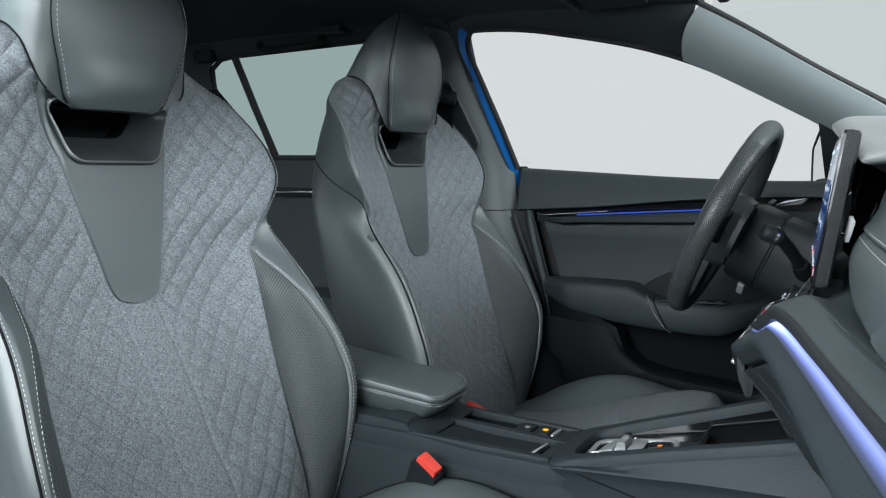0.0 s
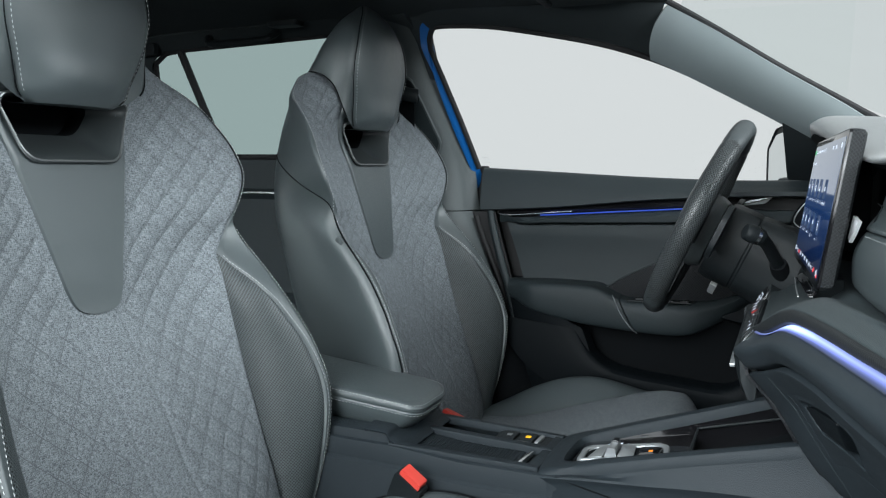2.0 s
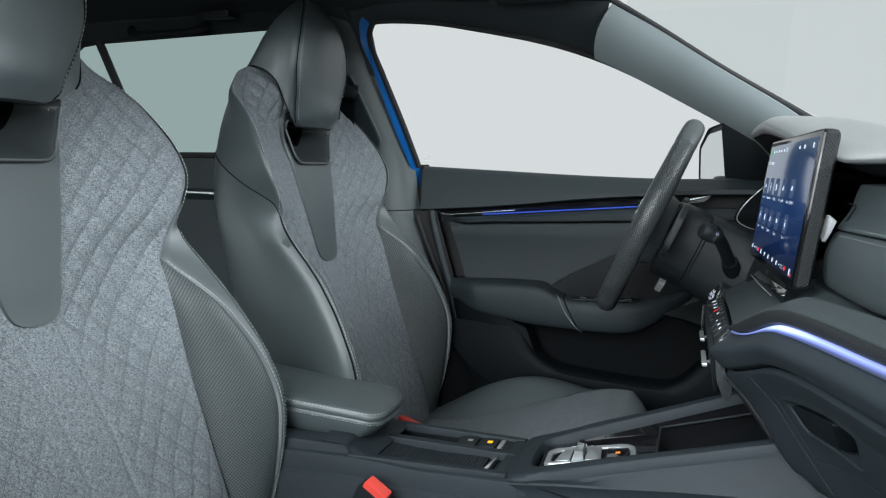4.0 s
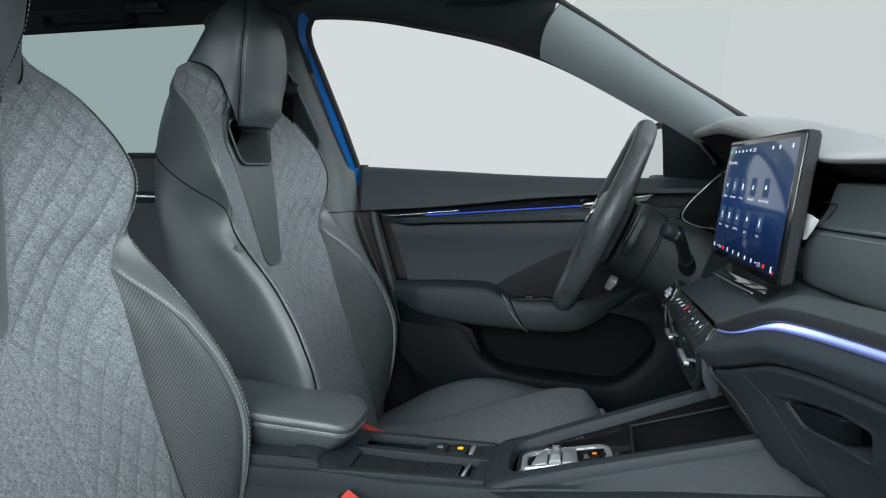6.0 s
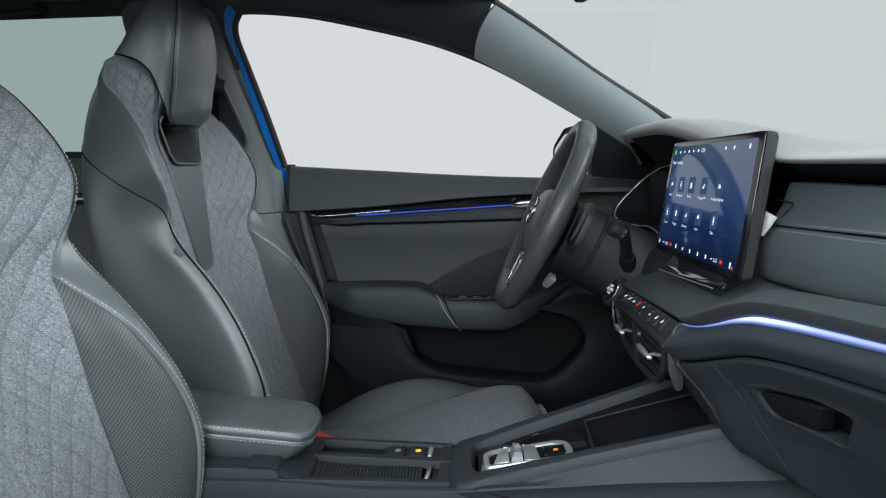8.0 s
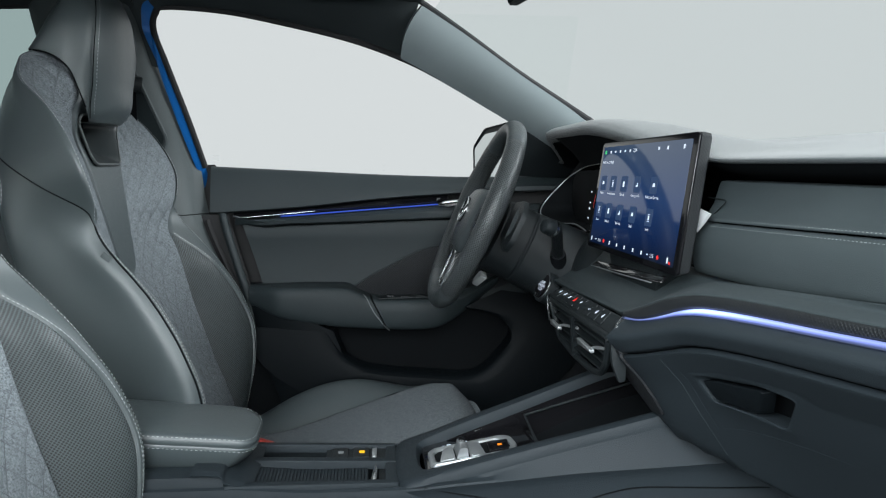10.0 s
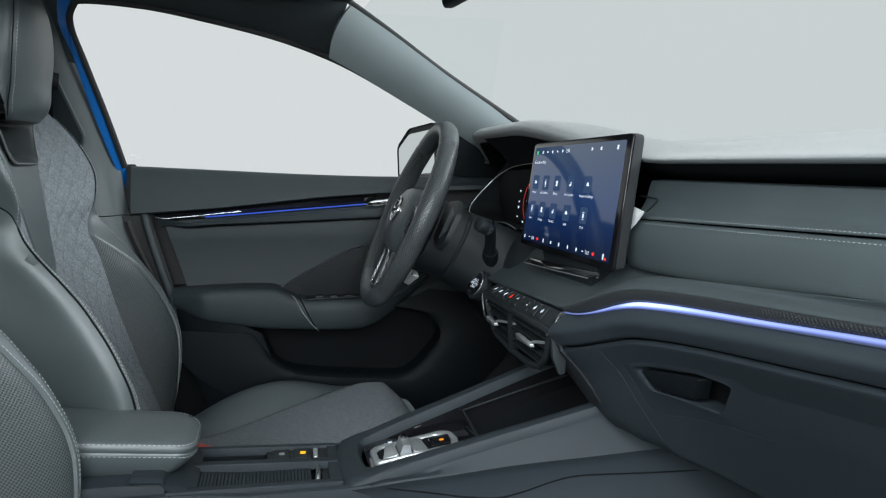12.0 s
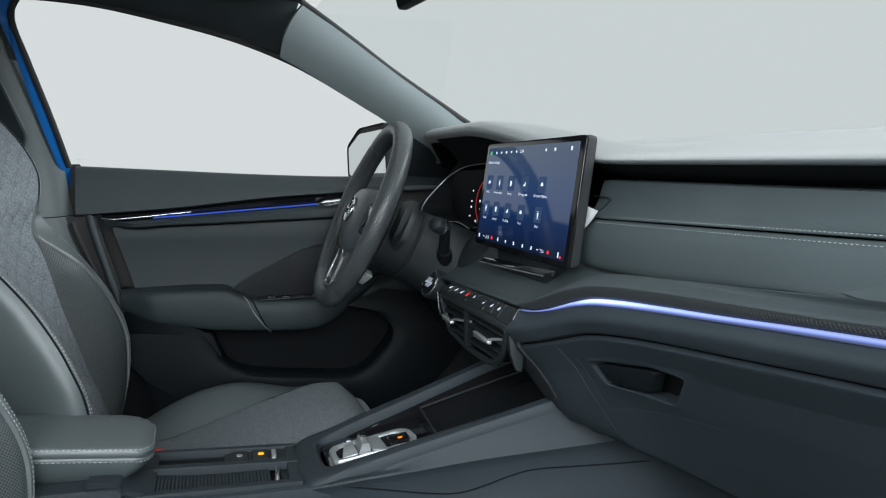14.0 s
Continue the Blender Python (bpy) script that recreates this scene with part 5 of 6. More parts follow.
part("cowl", surf(rows, close=True), DARK, clus, "black cowl lining under the hood")
gauge = bmesh.new()
tube(spline([(0.5732, 0.288, 0.937), (0.5732, 0.312, 0.923), (0.5732, 0.33, 0.90), (0.5732, 0.332, 0.88), (0.5732, 0.317, 0.858)], 6), 0.00055, 6, bm=gauge)
part("gauge_arc", gauge, glow("dim_red_gauge", (1.0, 0.05, 0.06), 0.35), clus, "red glowing gauge arc")
for y, z, w, h in ((0.350, 0.918, 0.006, 0.003), (0.359, 0.898, 0.006, 0.003), (0.363, 0.887, 0.007, 0.004), (0.372, 0.869, 0.006, 0.003), (0.338, 0.861, 0.007, 0.003), (0.31, 0.90, 0.007, 0.004), (0.31, 0.885, 0.010, 0.003)):
    part("display_mark", prism([(y - w / 2, z - h / 2), (y + w / 2, z - h / 2), (y + w / 2, z + h / 2), (y - w / 2, z + h / 2)], lambda a, b, c: Vector((0.5742 - c, a, b)), 0.0004), WHITE_GLOW, clus)

# ---- touch screen ----


def scr(a, b, c=0.0):
    """A place on the screen: a from 0 at its driver's side to 1, b from 0 at its foot to 1, c out of the glass."""
    return Vector((0.5175 + 0.0235 * b + 0.021 * a - c, 0.161 - 0.322 * a, 0.836 + 0.168 * b - 0.006 * (a - 0.5) + 0.012 * (a - 0.5) * b))


def lettering(words, place, size, mat, parent, align="CENTER", name="lettering"):
    """Flat letters of the built-in font as one mesh; place maps (x, y) in metres to the world."""
    cu = bpy.data.curves.new(name, "FONT")
    cu.body, cu.size, cu.align_x, cu.resolution_u = words, size, align, 2
    ob = new(name, cu)
    me = bpy.data.meshes.new_from_object(ob.evaluated_get(bpy.context.evaluated_depsgraph_get()))
    bpy.data.objects.remove(ob)
    bm = bmesh.new()
    bm.from_mesh(me)
    bpy.data.meshes.remove(me)
    for v in bm.verts:
        v.co = place(v.co.x, v.co.y)
    return part(name, bm, mat, parent)


screen = thing("touch_screen", (0.54, 0, 0.82), "lit touch screen with blue menu in a black housing", "touch screen")
SW, SH = 0.322, 0.17
out = rounded([(0.0, 0.0), (1.0, 0.0), (1.0, 1.0), (0.0, 1.0)], 0.035, 5)
rings = [[scr(0.5 + (a - 0.5) * k, 0.5 + (b - 0.5) * k2, c) for a, b in out] for c, k, k2 in ((-0.015, 0.97, 0.95), (-0.012, 0.995, 0.985), (-0.005, 1.0, 1.0), (0.0, 1.0, 1.0))]
part("housing", solid(rings), CARBON, screen, "black textured housing edge")
part("bezel", prism(out, lambda a, b, c: scr(a, b, c), 0.003, 0.0012), material("black_glass", (0.004, 0.004, 0.005), 0.10, var=0.05, spec=0.3), screen, "gloss black glass bezel")
DISPLAY = bpy.data.materials.new("blue_menu_display")
DISPLAY.use_nodes = True
n, l = DISPLAY.node_tree.nodes, DISPLAY.node_tree.links
b = n["Principled BSDF"]
b.inputs["Base Color"].default_value = (0.004, 0.005, 0.008, 1)
b.inputs["Roughness"].default_value = 0.06
tc, sep, ramp = n.new("ShaderNodeTexCoord"), n.new("ShaderNodeSeparateXYZ"), n.new("ShaderNodeValToRGB")
mr, nz = n.new("ShaderNodeMapRange"), n.new("ShaderNodeTexNoise")
nz.inputs["Scale"].default_value = 14
l.new(tc.outputs["Object"], sep.inputs[0])
l.new(tc.outputs["Object"], nz.inputs["Vector"])
mr.inputs[1].default_value, mr.inputs[2].default_value = 0.02, 0.18
l.new(sep.outputs["Z"], mr.inputs[0])
# greyer top of the ramp paints in the glass's reflection
ramp.color_ramp.elements[0].color, ramp.color_ramp.elements[1].color = (0.002, 0.006, 0.020, 1), (0.030, 0.055, 0.105, 1)
e = ramp.color_ramp.elements.new(0.18)
e.color = (0.003, 0.014, 0.060, 1)
e = ramp.color_ramp.elements.new(0.5)
e.color = (0.007, 0.032, 0.115, 1)
l.new(mr.outputs[0], ramp.inputs[0])
l.new(ramp.outputs[0], b.inputs["Emission Color"])
b.inputs["Emission Strength"].default_value = 1.0
disp = part("display", prism(rounded([(0.03, 0.05), (0.955, 0.05), (0.955, 0.955), (0.03, 0.955)], 0.01, 2), lambda a, b, c: scr(a, b, 0.003 + c), 0.0005), DISPLAY, screen, "blue lit menu page")


def on_screen(a, b):
    return lambda x, y: scr(a + x / SW, b + y / SH, 0.0042)


def bars(name, rects, mat, parent, one=False):
    bm = bmesh.new()
    for a, b, w, h in rects:
        prism([(a - w / 2, b - h / 2), (a + w / 2, b - h / 2), (a + w / 2, b + h / 2), (a - w / 2, b + h / 2)], lambda p, q, c: scr(p, q, 0.0038 + c), 0.0003, bm=bm)
        if not one:
            part(name, bm, mat, parent)
            bm = bmesh.new()
    return part(name, bm, mat, parent) if one else bm.free()


TILE = glow("menu_tile", (0.011, 0.036, 0.10), 1.0)
cols = (0.092, 0.215, 0.348, 0.498, 0.672)
names = (("Vehicle", "Assist systems", "Parking", "Driving profile", "Background lighting"), ("Sound", "Settings", "Tips/Help", "Legal", "Shop"))
for r, b in enumerate((0.615, 0.365)):
    for i, a in enumerate(cols):
        part("menu_tile", prism([(a + dx / SW, b + dy / SH) for dx, dy in rounded([(-0.011, -0.011), (0.011, -0.011), (0.011, 0.012), (-0.011, 0.012)], 0.003)], lambda p, q, c: scr(p, q, 0.0035 + c), 0.0003), TILE, disp)
        k = (r * 5 + i) % 4
        shapes = {0: [(0, 0.0, 0.009, 0.004), (0, 0.003, 0.006, 0.003)], 1: [(0, 0, 0.005, 0.008), (0, 0.006, 0.008, 0.001), (0, -0.006, 0.008, 0.001)], 2: [(0, 0, 0.007, 0.011)], 3: [(-0.002, -0.002, 0.003, 0.004), (0.002, 0, 0.003, 0.008)]}[k]
        bars("menu_icon", [(a + 0.8 * x / SW, b + 0.8 * y / SH, 0.75 * w / SW, 0.75 * h / SH) for x, y, w, h in shapes], WHITE_GLOW, disp, True)
        lettering(names[r][i], on_screen(a, b - 0.017 / SH), 0.0052, WHITE_GLOW, disp)
lettering("Vehicle settings", on_screen(0.045, 0.80), 0.0072, WHITE_GLOW, disp, "LEFT")
lettering("2:54", on_screen(0.42, 0.89), 0.0078, WHITE_GLOW, disp)
lettering("21.5", on_screen(0.16, 0.075), 0.0068, WHITE_GLOW, disp)
lettering("21.5", on_screen(0.76, 0.075), 0.0068, WHITE_GLOW, disp)
bars("status_icon", [(0.07 + 0.058 * i, 0.905, 0.011, 0.022 if i % 2 else 0.016) for i in range(1, 6)], WHITE_GLOW, disp)
bars("status_icon_green", [(0.062, 0.905, 0.018, 0.034)], glow("green_display_mark", (0.05, 0.6, 0.2), 0.8), disp)
bars("status_icon", [(0.665, 0.905, 0.011, 0.022), (0.75, 0.905, 0.012, 0.026), (0.895, 0.905, 0.012, 0.032)], WHITE_GLOW, disp)
bars("climate_icon", [(0.055, 0.09, 0.008, 0.036), (0.29, 0.09, 0.008, 0.034), (0.38, 0.09, 0.008, 0.026), (0.47, 0.09, 0.009, 0.030), (0.565, 0.09, 0.009, 0.030), (0.655, 0.09, 0.009, 0.030), (0.905, 0.09, 0.008, 0.042), (0.115, 0.09, 0.012, 0.008), (0.715, 0.09, 0.012, 0.008)], WHITE_GLOW, disp)
bars("climate_mark", [(0.215, 0.09, 0.02, 0.01), (0.215, 0.09, 0.008, 0.03), (0.815, 0.09, 0.02, 0.01), (0.815, 0.09, 0.008, 0.03), (0.925, 0.075, 0.01, 0.02)], RED_GLOW, disp)
part("foot", prism([(-0.09, 0.80), (0.09, 0.80), (0.11, 0.84), (-0.11, 0.84)], lambda a, b, c: Vector((0.535 + c, a, b)), 0.03), PLASTIC, screen)
wedge = surf([[(0.572, -0.138, 0.914), (0.573, -0.150, 0.912), (0.575, -0.164, 0.909)], [(0.570, -0.136, 0.902), (0.571, -0.142, 0.899), (0.572, -0.152, 0.896)], [(0.568, -0.134, 0.889), (0.569, -0.136, 0.887), (0.569, -0.139, 0.885)]])
part("side_wedge", thicken(wedge, 0.004), SATIN, dash, "silver trim wedge beside the screen")
part("panel_joint", tube([(0.5855, -0.128, 0.898), (0.5905, -0.161, 0.9195), (0.592, -0.164, 0.923), (0.593, -0.158, 0.9255), (0.5935, -0.11, 0.9265)], 0.0009, 6), PLASTIC, dash, "fine panel joint")

# ---- centre vents, button row, start button ----
vent = thing("centre_vents", (0.47, 0.05, 0.7), "black centre air vents with chrome tabs under a button row", "air vent")


def vf(a, b, c=0.0):
    """A place on the vent face: a is across, from the driver's side, b up, c outwards."""
    return Vector((0.4565 + 0.15 * (0.757 - b) - c, a, b))


vo = rounded([(-0.149, 0.757), (0.166, 0.753), (0.153, 0.72), (0.138, 0.697), (0.045, 0.688), (-0.05, 0.690), (-0.090, 0.698), (-0.122, 0.720)], 0.009)
part("surround", tube([vf(a, b, -0.002) for a, b in vo], 0.005, 8, closed=True), PLASTIC, vent)
part("back", prism(vo, lambda a, b, c: vf(a, b, -0.045 + c), 0.006), DARK, vent)
rows = [[vf(a, b, c) for a, b in vo] for c in (-0.045, -0.002)]
part("duct", surf(rows, close=True), DARK, vent)
for k, b in enumerate((0.744, 0.730, 0.716, 0.703)):
    for lo, hi in (((-0.137, -0.127, -0.112, -0.088)[k], 0.022 + 0.005 * k), (0.034 + 0.005 * k, 0.158 - 0.007 * k)):
        sl = prism([(lo, -0.012), (hi, -0.012), (hi, 0.006), (lo, 0.006)], lambda p, q, c, b=b: vf(p, b + c - q * 0.25, q - 0.006), 0.003, 0.001)
        part("slat", sl, PLASTIC, vent)
part("divider", prism([(0.042, 0.690), (0.052, 0.690), (0.027, 0.752), (0.017, 0.752)], lambda a, b, c: vf(a, b, -0.01 + c), 0.014, 0.002), PLASTIC, vent)
for y0, y1, y2, z in ((0.128, 0.090, 0.020, 0.7225), (-0.036, -0.088, -0.143, 0.729)):
    bar = prism(rounded([(y0, z - 0.0042), (y1 - 0.012, z - 0.0022), (y1 - 0.012, z + 0.0022), (y0, z + 0.0042)], 0.001, 2), lambda a, b, c: vf(a, b, 0.007 + c), 0.006, 0.002)
    part("chrome_tab", bar, SILVER, vent, "chrome adjuster tab")
    part("tab_stem", tube([vf(y1 + 0.003, z, 0.008), vf(y1 - 0.012, z + 0.005, 0.004), vf(y2, z + 0.012, -0.004)], 0.0022, 6), SILVER, vent)
part("side_chrome", tube(spline([vf(0.167, 0.757, 0.003), vf(0.162, 0.742, 0.006), vf(0.155, 0.729, 0.008), vf(0.147, 0.721, 0.009)], 5), 0.0016, 6), CHROME, vent, "chrome side strip")
part("side_chrome", tube(spline([Vector((0.4735, -0.1505, 0.783)), Vector((0.4655, -0.153, 0.773)), Vector((0.461, -0.153, 0.759))], 5), 0.0013, 6), CHROME, vent, "chrome side strip")


part("side_cheek", prism(rounded([(0.466, 0.776), (0.459, 0.757), (0.463, 0.722), (0.472, 0.700), (0.480, 0.702), (0.484, 0.785)], 0.003), lambda a, b, c: Vector((a, -0.142 - c, b)), 0.007, 0.002), PLASTIC, vent)


def bf2(a, t, c=0.0):
    """A place on the sloped button row: t from 0 at its front edge to 1 at its rear."""
    k = (a + 0.15) / 0.32
    return Vector((0.461 - 0.005 * k + (0.015 + 0.011 * k) * t - 0.6 * c, a, 0.7605 - 0.003 * k + (0.0205 - 0.0075 * k) * t + 0.8 * c))


row_out = rounded([(-0.151, 0.0), (0.166, 0.0), (0.172, 1.0), (-0.146, 1.0)], 0.012, 3)
part("key_plate", prism(row_out, lambda a, t, c: bf2(a, min(max(t, -0.05), 1.05), c - 0.008), 0.010, 0.002), PLASTIC, vent, "black piano-key button row")
for i, a in enumerate((0.139, 0.108, 0.079, 0.050, 0.020, -0.030, -0.062, -0.092)):
    key = part("key", prism(rounded([(a - 0.012, 0.12), (a + 0.012, 0.12), (a + 0.012, 0.92), (a - 0.012, 0.92)], 0.05, 1), lambda p, t, c: bf2(p, t, 0.0024 + c), 0.0014, 0.0004), PLASTIC, vent)
    w = 0.0040
    if i == 3:
        part("key_mark", prism([(a - w, 0.35), (a + w, 0.35), (a, 0.78)], lambda p, t, c: bf2(p, t, 0.0040 + c), 0.0003), RED_GLOW, key, "red hazard triangle")
    else:
        mk = bmesh.new()
        for dx, t0, t1 in ((-0.5, 0.48, 0.66), (0.25, 0.42, 0.58)):
            prism([(a + dx * w - 0.0008, t0), (a + dx * w + 0.0009, t0), (a + dx * w + 0.0009, t1), (a + dx * w - 0.0008, t1)], lambda p, t, c: bf2(p, t, 0.0040 + c), 0.0003, bm=mk)
        part("key_mark", mk, WHITE_GLOW, key)
start = thing("start_button", (0.467, 0.286, 0.755), "round black start button with chrome ring and lit letters", "start button")
sc_, ax = Vector((0.472, 0.286, 0.7545)), Vector((-0.86, -0.2, 0.42)).normalized()
part("base", disc(sc_ - ax * 0.02, ax, 0.028, 0.02), PLASTIC, start)
q = ax.to_track_quat("Z", "Y").to_matrix()
part("ring", tube([sc_ + q @ Vector((0.0228 * math.cos(k * 0.2618), 0.0228 * math.sin(k * 0.2618), 0.001)) for k in range(24)], 0.0018, 6, closed=True), CHROME, start, "chrome ring")
part("cap", disc(sc_, ax, 0.0212, 0.003), GLOSS, start)
side_ = Vector((0, -1, 0))
side_ = (side_ - ax * side_.dot(ax)).normalized()
up_ = ax.cross(side_)
up_ = up_ if up_.z > 0 else -up_
for words, dy, size in (("START", 0.0042, 0.0068), ("ENGINE", -0.0022, 0.0076), ("STOP", -0.0084, 0.0068)):
    lettering(words, lambda x, y, dy=dy: sc_ + ax * 0.0036 + side_ * x + up_ * (y + dy), size, WHITE_GLOW, start)

# ---- steering wheel and column ----
wheel = thing("steering_wheel", (0.362, 0.37, 0.876), "three-spoke leather steering wheel with flat bottom and chrome insert", "steering wheel")
WC = Vector((0.361, 0.37, 0.8745))
WU, WN, WL = Vector((0.45, 0, 1)).normalized(), Vector((-1, 0, 0.45)).normalized(), Vector((0, 1, 0))


def wp(a, b, c=0.0):
    """A place on the wheel: a to the driver's left, b up along its face, c towards the driver."""
    return WC + WL * a + WU * b + WN * c


def rim(deg):
    a = radians(deg)
    x, y = 0.1705 * math.sin(a), 0.1705 * math.cos(a)
    if y < -0.139:
        y = -0.139 + (y + 0.139) * 0.85
    return x, y


for name, a0, a1, mat, lab in (("rim_top", -38, 38, WHEEL_LEATHER, "smooth leather top"), ("rim_side", 38, 142, WHEEL_PERF, "perforated leather grip"), ("rim_bottom", 142, 218, WHEEL_LEATHER, "smooth leather bottom"), ("rim_side", 218, 322, WHEEL_PERF, "perforated leather grip")):
    rings = []
    for i in range(33):
        d = a0 + (a1 - a0) * i / 32
        x, y = rim(d)
        o = Vector((x, y)).normalized()
        swell = 1.0 + 0.10 * math.exp(-(((abs((d % 360) - 180) - 105) / 14) ** 2))
        roll = 1 - 0.05 * (i in (0, 32))
        rings.append([wp(x + o.x * 0.0164 * math.cos(k) * swell * roll, y + o.y * 0.0164 * math.cos(k) * swell * roll, 0.0178 * math.sin(k) * swell * roll) for k in [2 * math.pi * j / 20 for j in range(20)]])
    part(name, solid(rings), mat, wheel, lab)
    if mat is WHEEL_PERF:
        part("rim_stitching", stitching([wp(rim(d)[0] * 0.905, rim(d)[1] * 0.905, 0.004) for d in [a0 + (a1 - a0) * i / 60 for i in range(61)]], 0.003, 0.002), DARK, wheel)
hub = [(-0.070, 0.040), (-0.04, 0.052), (0.04, 0.052), (0.070, 0.040), (0.082, 0.01), (0.072, -0.035), (0.038, -0.078), (-0.038, -0.078), (-0.072, -0.035), (-0.082, 0.01)]
rings = [[wp(a * k, b * k, c) for a, b in rounded(hub, 0.02, 4)] for c, k in ((-0.035, 0.9), (-0.02, 1.0), (-0.004, 1.0), (0.006, 0.96), (0.013, 0.86), (0.0175, 0.70), (0.020, 0.5), (0.021, 0.3), (0.0212, 0.02))]
part("airbag_cover", solid(rings), WHEEL_LEATHER, wheel, "smooth dark grey airbag cover")
em = part("emblem", disc(wp(0, 0.002, 0.019), WN, 0.024, 0.004), GLOSS, wheel, "round dark emblem with chrome ring")
part("emblem_ring", tube([wp(0.0235 * math.cos(k * 0.2618), 0.002 + 0.0235 * math.sin(k * 0.2618), 0.0235) for k in range(24)], 0.0016, 6, closed=True), CHROME, em)
part("emblem_sign", prism([(0.014, -0.006), (-0.004, 0.014), (-0.012, 0.012), (-0.002, -0.001), (-0.012, -0.012), (0.0, -0.01)], lambda a, b, c: wp(a, b, 0.0232 + c), 0.001), CHROME, em)
for s in (1, -1):
    spoke = [(0.05 * s, 0.03), (0.105 * s, 0.022), (0.158 * s, 0.018), (0.158 * s, -0.022), (0.105 * s, -0.03), (0.05 * s, -0.035)]
    part("spoke", prism(spoke if s < 0 else spoke[::-1], lambda a, b, c: wp(a, b, -0.016 + c), 0.022, 0.005), PLASTIC, wheel)
    part("spoke_buttons", prism(rounded([(0.07 * s, 0.02), (0.125 * s, 0.016), (0.125 * s, -0.016), (0.07 * s, -0.024)], 0.006), lambda a, b, c: wp(a, b, 0.006 + c), 0.003, 0.001), GLOSS, wheel, "gloss black button pad")
    part("roller", tube([wp(0.098 * s, -0.008, 0.008), wp(0.098 * s, 0.008, 0.008)], 0.003, 10), PLASTIC, wheel)
    pd = prism(rounded([(0.095 * s, 0.050), (0.166 * s, 0.056), (0.192 * s, 0.034), (0.188 * s, -0.016), (0.162 * s, -0.036), (0.095 * s, -0.016)], 0.010), lambda a, b, c: wp(a, b, -0.050 + c), 0.009, 0.003)
    pad_ = part("paddle", pd, PLASTIC, wheel, "black shift paddle")
    for k in range(3):
        part("paddle_groove", tube([wp((0.148 + 0.011 * k) * s, 0.042 - 0.005 * k, -0.0408), wp((0.146 + 0.011 * k) * s, -0.014 + 0.006 * k, -0.0408)], 0.0010, 6), SOFT, pad_)
part("lower_spoke", prism(rounded([(-0.034, -0.05), (0.034, -0.05), (0.040, -0.15), (-0.040, -0.15)], 0.006), lambda a, b, c: wp(a, b, -0.014 + c), 0.018, 0.005), PLASTIC, wheel, "black lower spoke")
slot = rounded([(-0.024, -0.072), (0.024, -0.072), (0.030, -0.143), (-0.030, -0.143)], 0.012, 4)
part("spoke_insert", tube([wp(a, b, 0.006) for a, b in slot], 0.0026, 6, closed=True), CHROME, wheel, "chrome spoke insert")
part("spoke_back", prism(rounded([(0.042, -0.100), (0.082, -0.092), (0.115, -0.116), (0.103, -0.128)], 0.008), lambda a, b, c: wp(a, b, -0.078 + c), 0.012, 0.004), SATIN, wheel, "silver spoke back")
col = thing("steering_column", (0.48, 0.37, 0.84), "black steering column shroud with a wiper stalk", "steering column")
co = rounded([(-0.075, 0.05), (0.075, 0.05), (0.09, 0.0), (0.075, -0.06), (0.03, -0.085), (-0.03, -0.085), (-0.075, -0.06), (-0.09, 0.0)], 0.02, 4)
rings = [[wp(a * k, b * k, c) for a, b in co] for c, k in ((-0.040, 0.55), (-0.041, 0.95), (-0.05, 1.0), (-0.092, 1.0), (-0.094, 0.975), (-0.097, 0.975), (-0.099, 1.0), (-0.15, 1.06), (-0.24, 1.1))]
part("shroud", solid(rings), PLASTIC, col, "black plastic shroud")
st = part("wiper_stalk", tube(spline([(0.502, 0.300, 0.793), (0.491, 0.262, 0.818), (0.480, 0.220, 0.843), (0.470, 0.186, 0.860), (0.462, 0.178, 0.864)], 5), 0.0095, 12), PLASTIC, col, "black control stalk")
part("stalk_collar", tube([(0.504, 0.305, 0.785), (0.493, 0.268, 0.814)], [0.018, 0.013], 14), DARK, st)
part("stalk_knob", tube(spline([(0.472, 0.184, 0.860), (0.462, 0.178, 0.865), (0.452, 0.173, 0.869), (0.445, 0.170, 0.872)], 3), [0.010, 0.0125, 0.0135, 0.0135, 0.0135, 0.0135, 0.0135, 0.0125, 0.0115, 0.008], 14), PLASTIC, st)
part("stalk_ring", tube([(0.4645, 0.1795, 0.8638), (0.4605, 0.1775, 0.8655)], 0.0141, 16), CHROME, st, "chrome ring")
part("light_stalk", tube(spline([(0.455, 0.45, 0.86), (0.45, 0.50, 0.865), (0.44, 0.56, 0.87)], 5), 0.0095, 10), PLASTIC, col)

# ---- centre console ----
con = thing("centre_console", (0.25, 0, 0.2), "charcoal centre console with roller blind, switches and gear selector surround", "centre console")
zr = table((0.195, 0.551), (0.23, 0.560), (0.30, 0.582), (0.38, 0.606), (0.46, 0.630), (0.545, 0.655), (0.62, 0.672), (0.68, 0.68))
yr = table((0.195, 0.066), (0.23, 0.080), (0.28, 0.092), (0.38, 0.106), (0.55, 0.132), (0.68, 0.145))
xs = xs_between(0.196, 0.95, 50)
zcrease = table((0.196, 0.543), (0.264, 0.557), (0.36, 0.570), (0.433, 0.580), (0.51, 0.588), (0.623, 0.598), (0.68, 0.602))


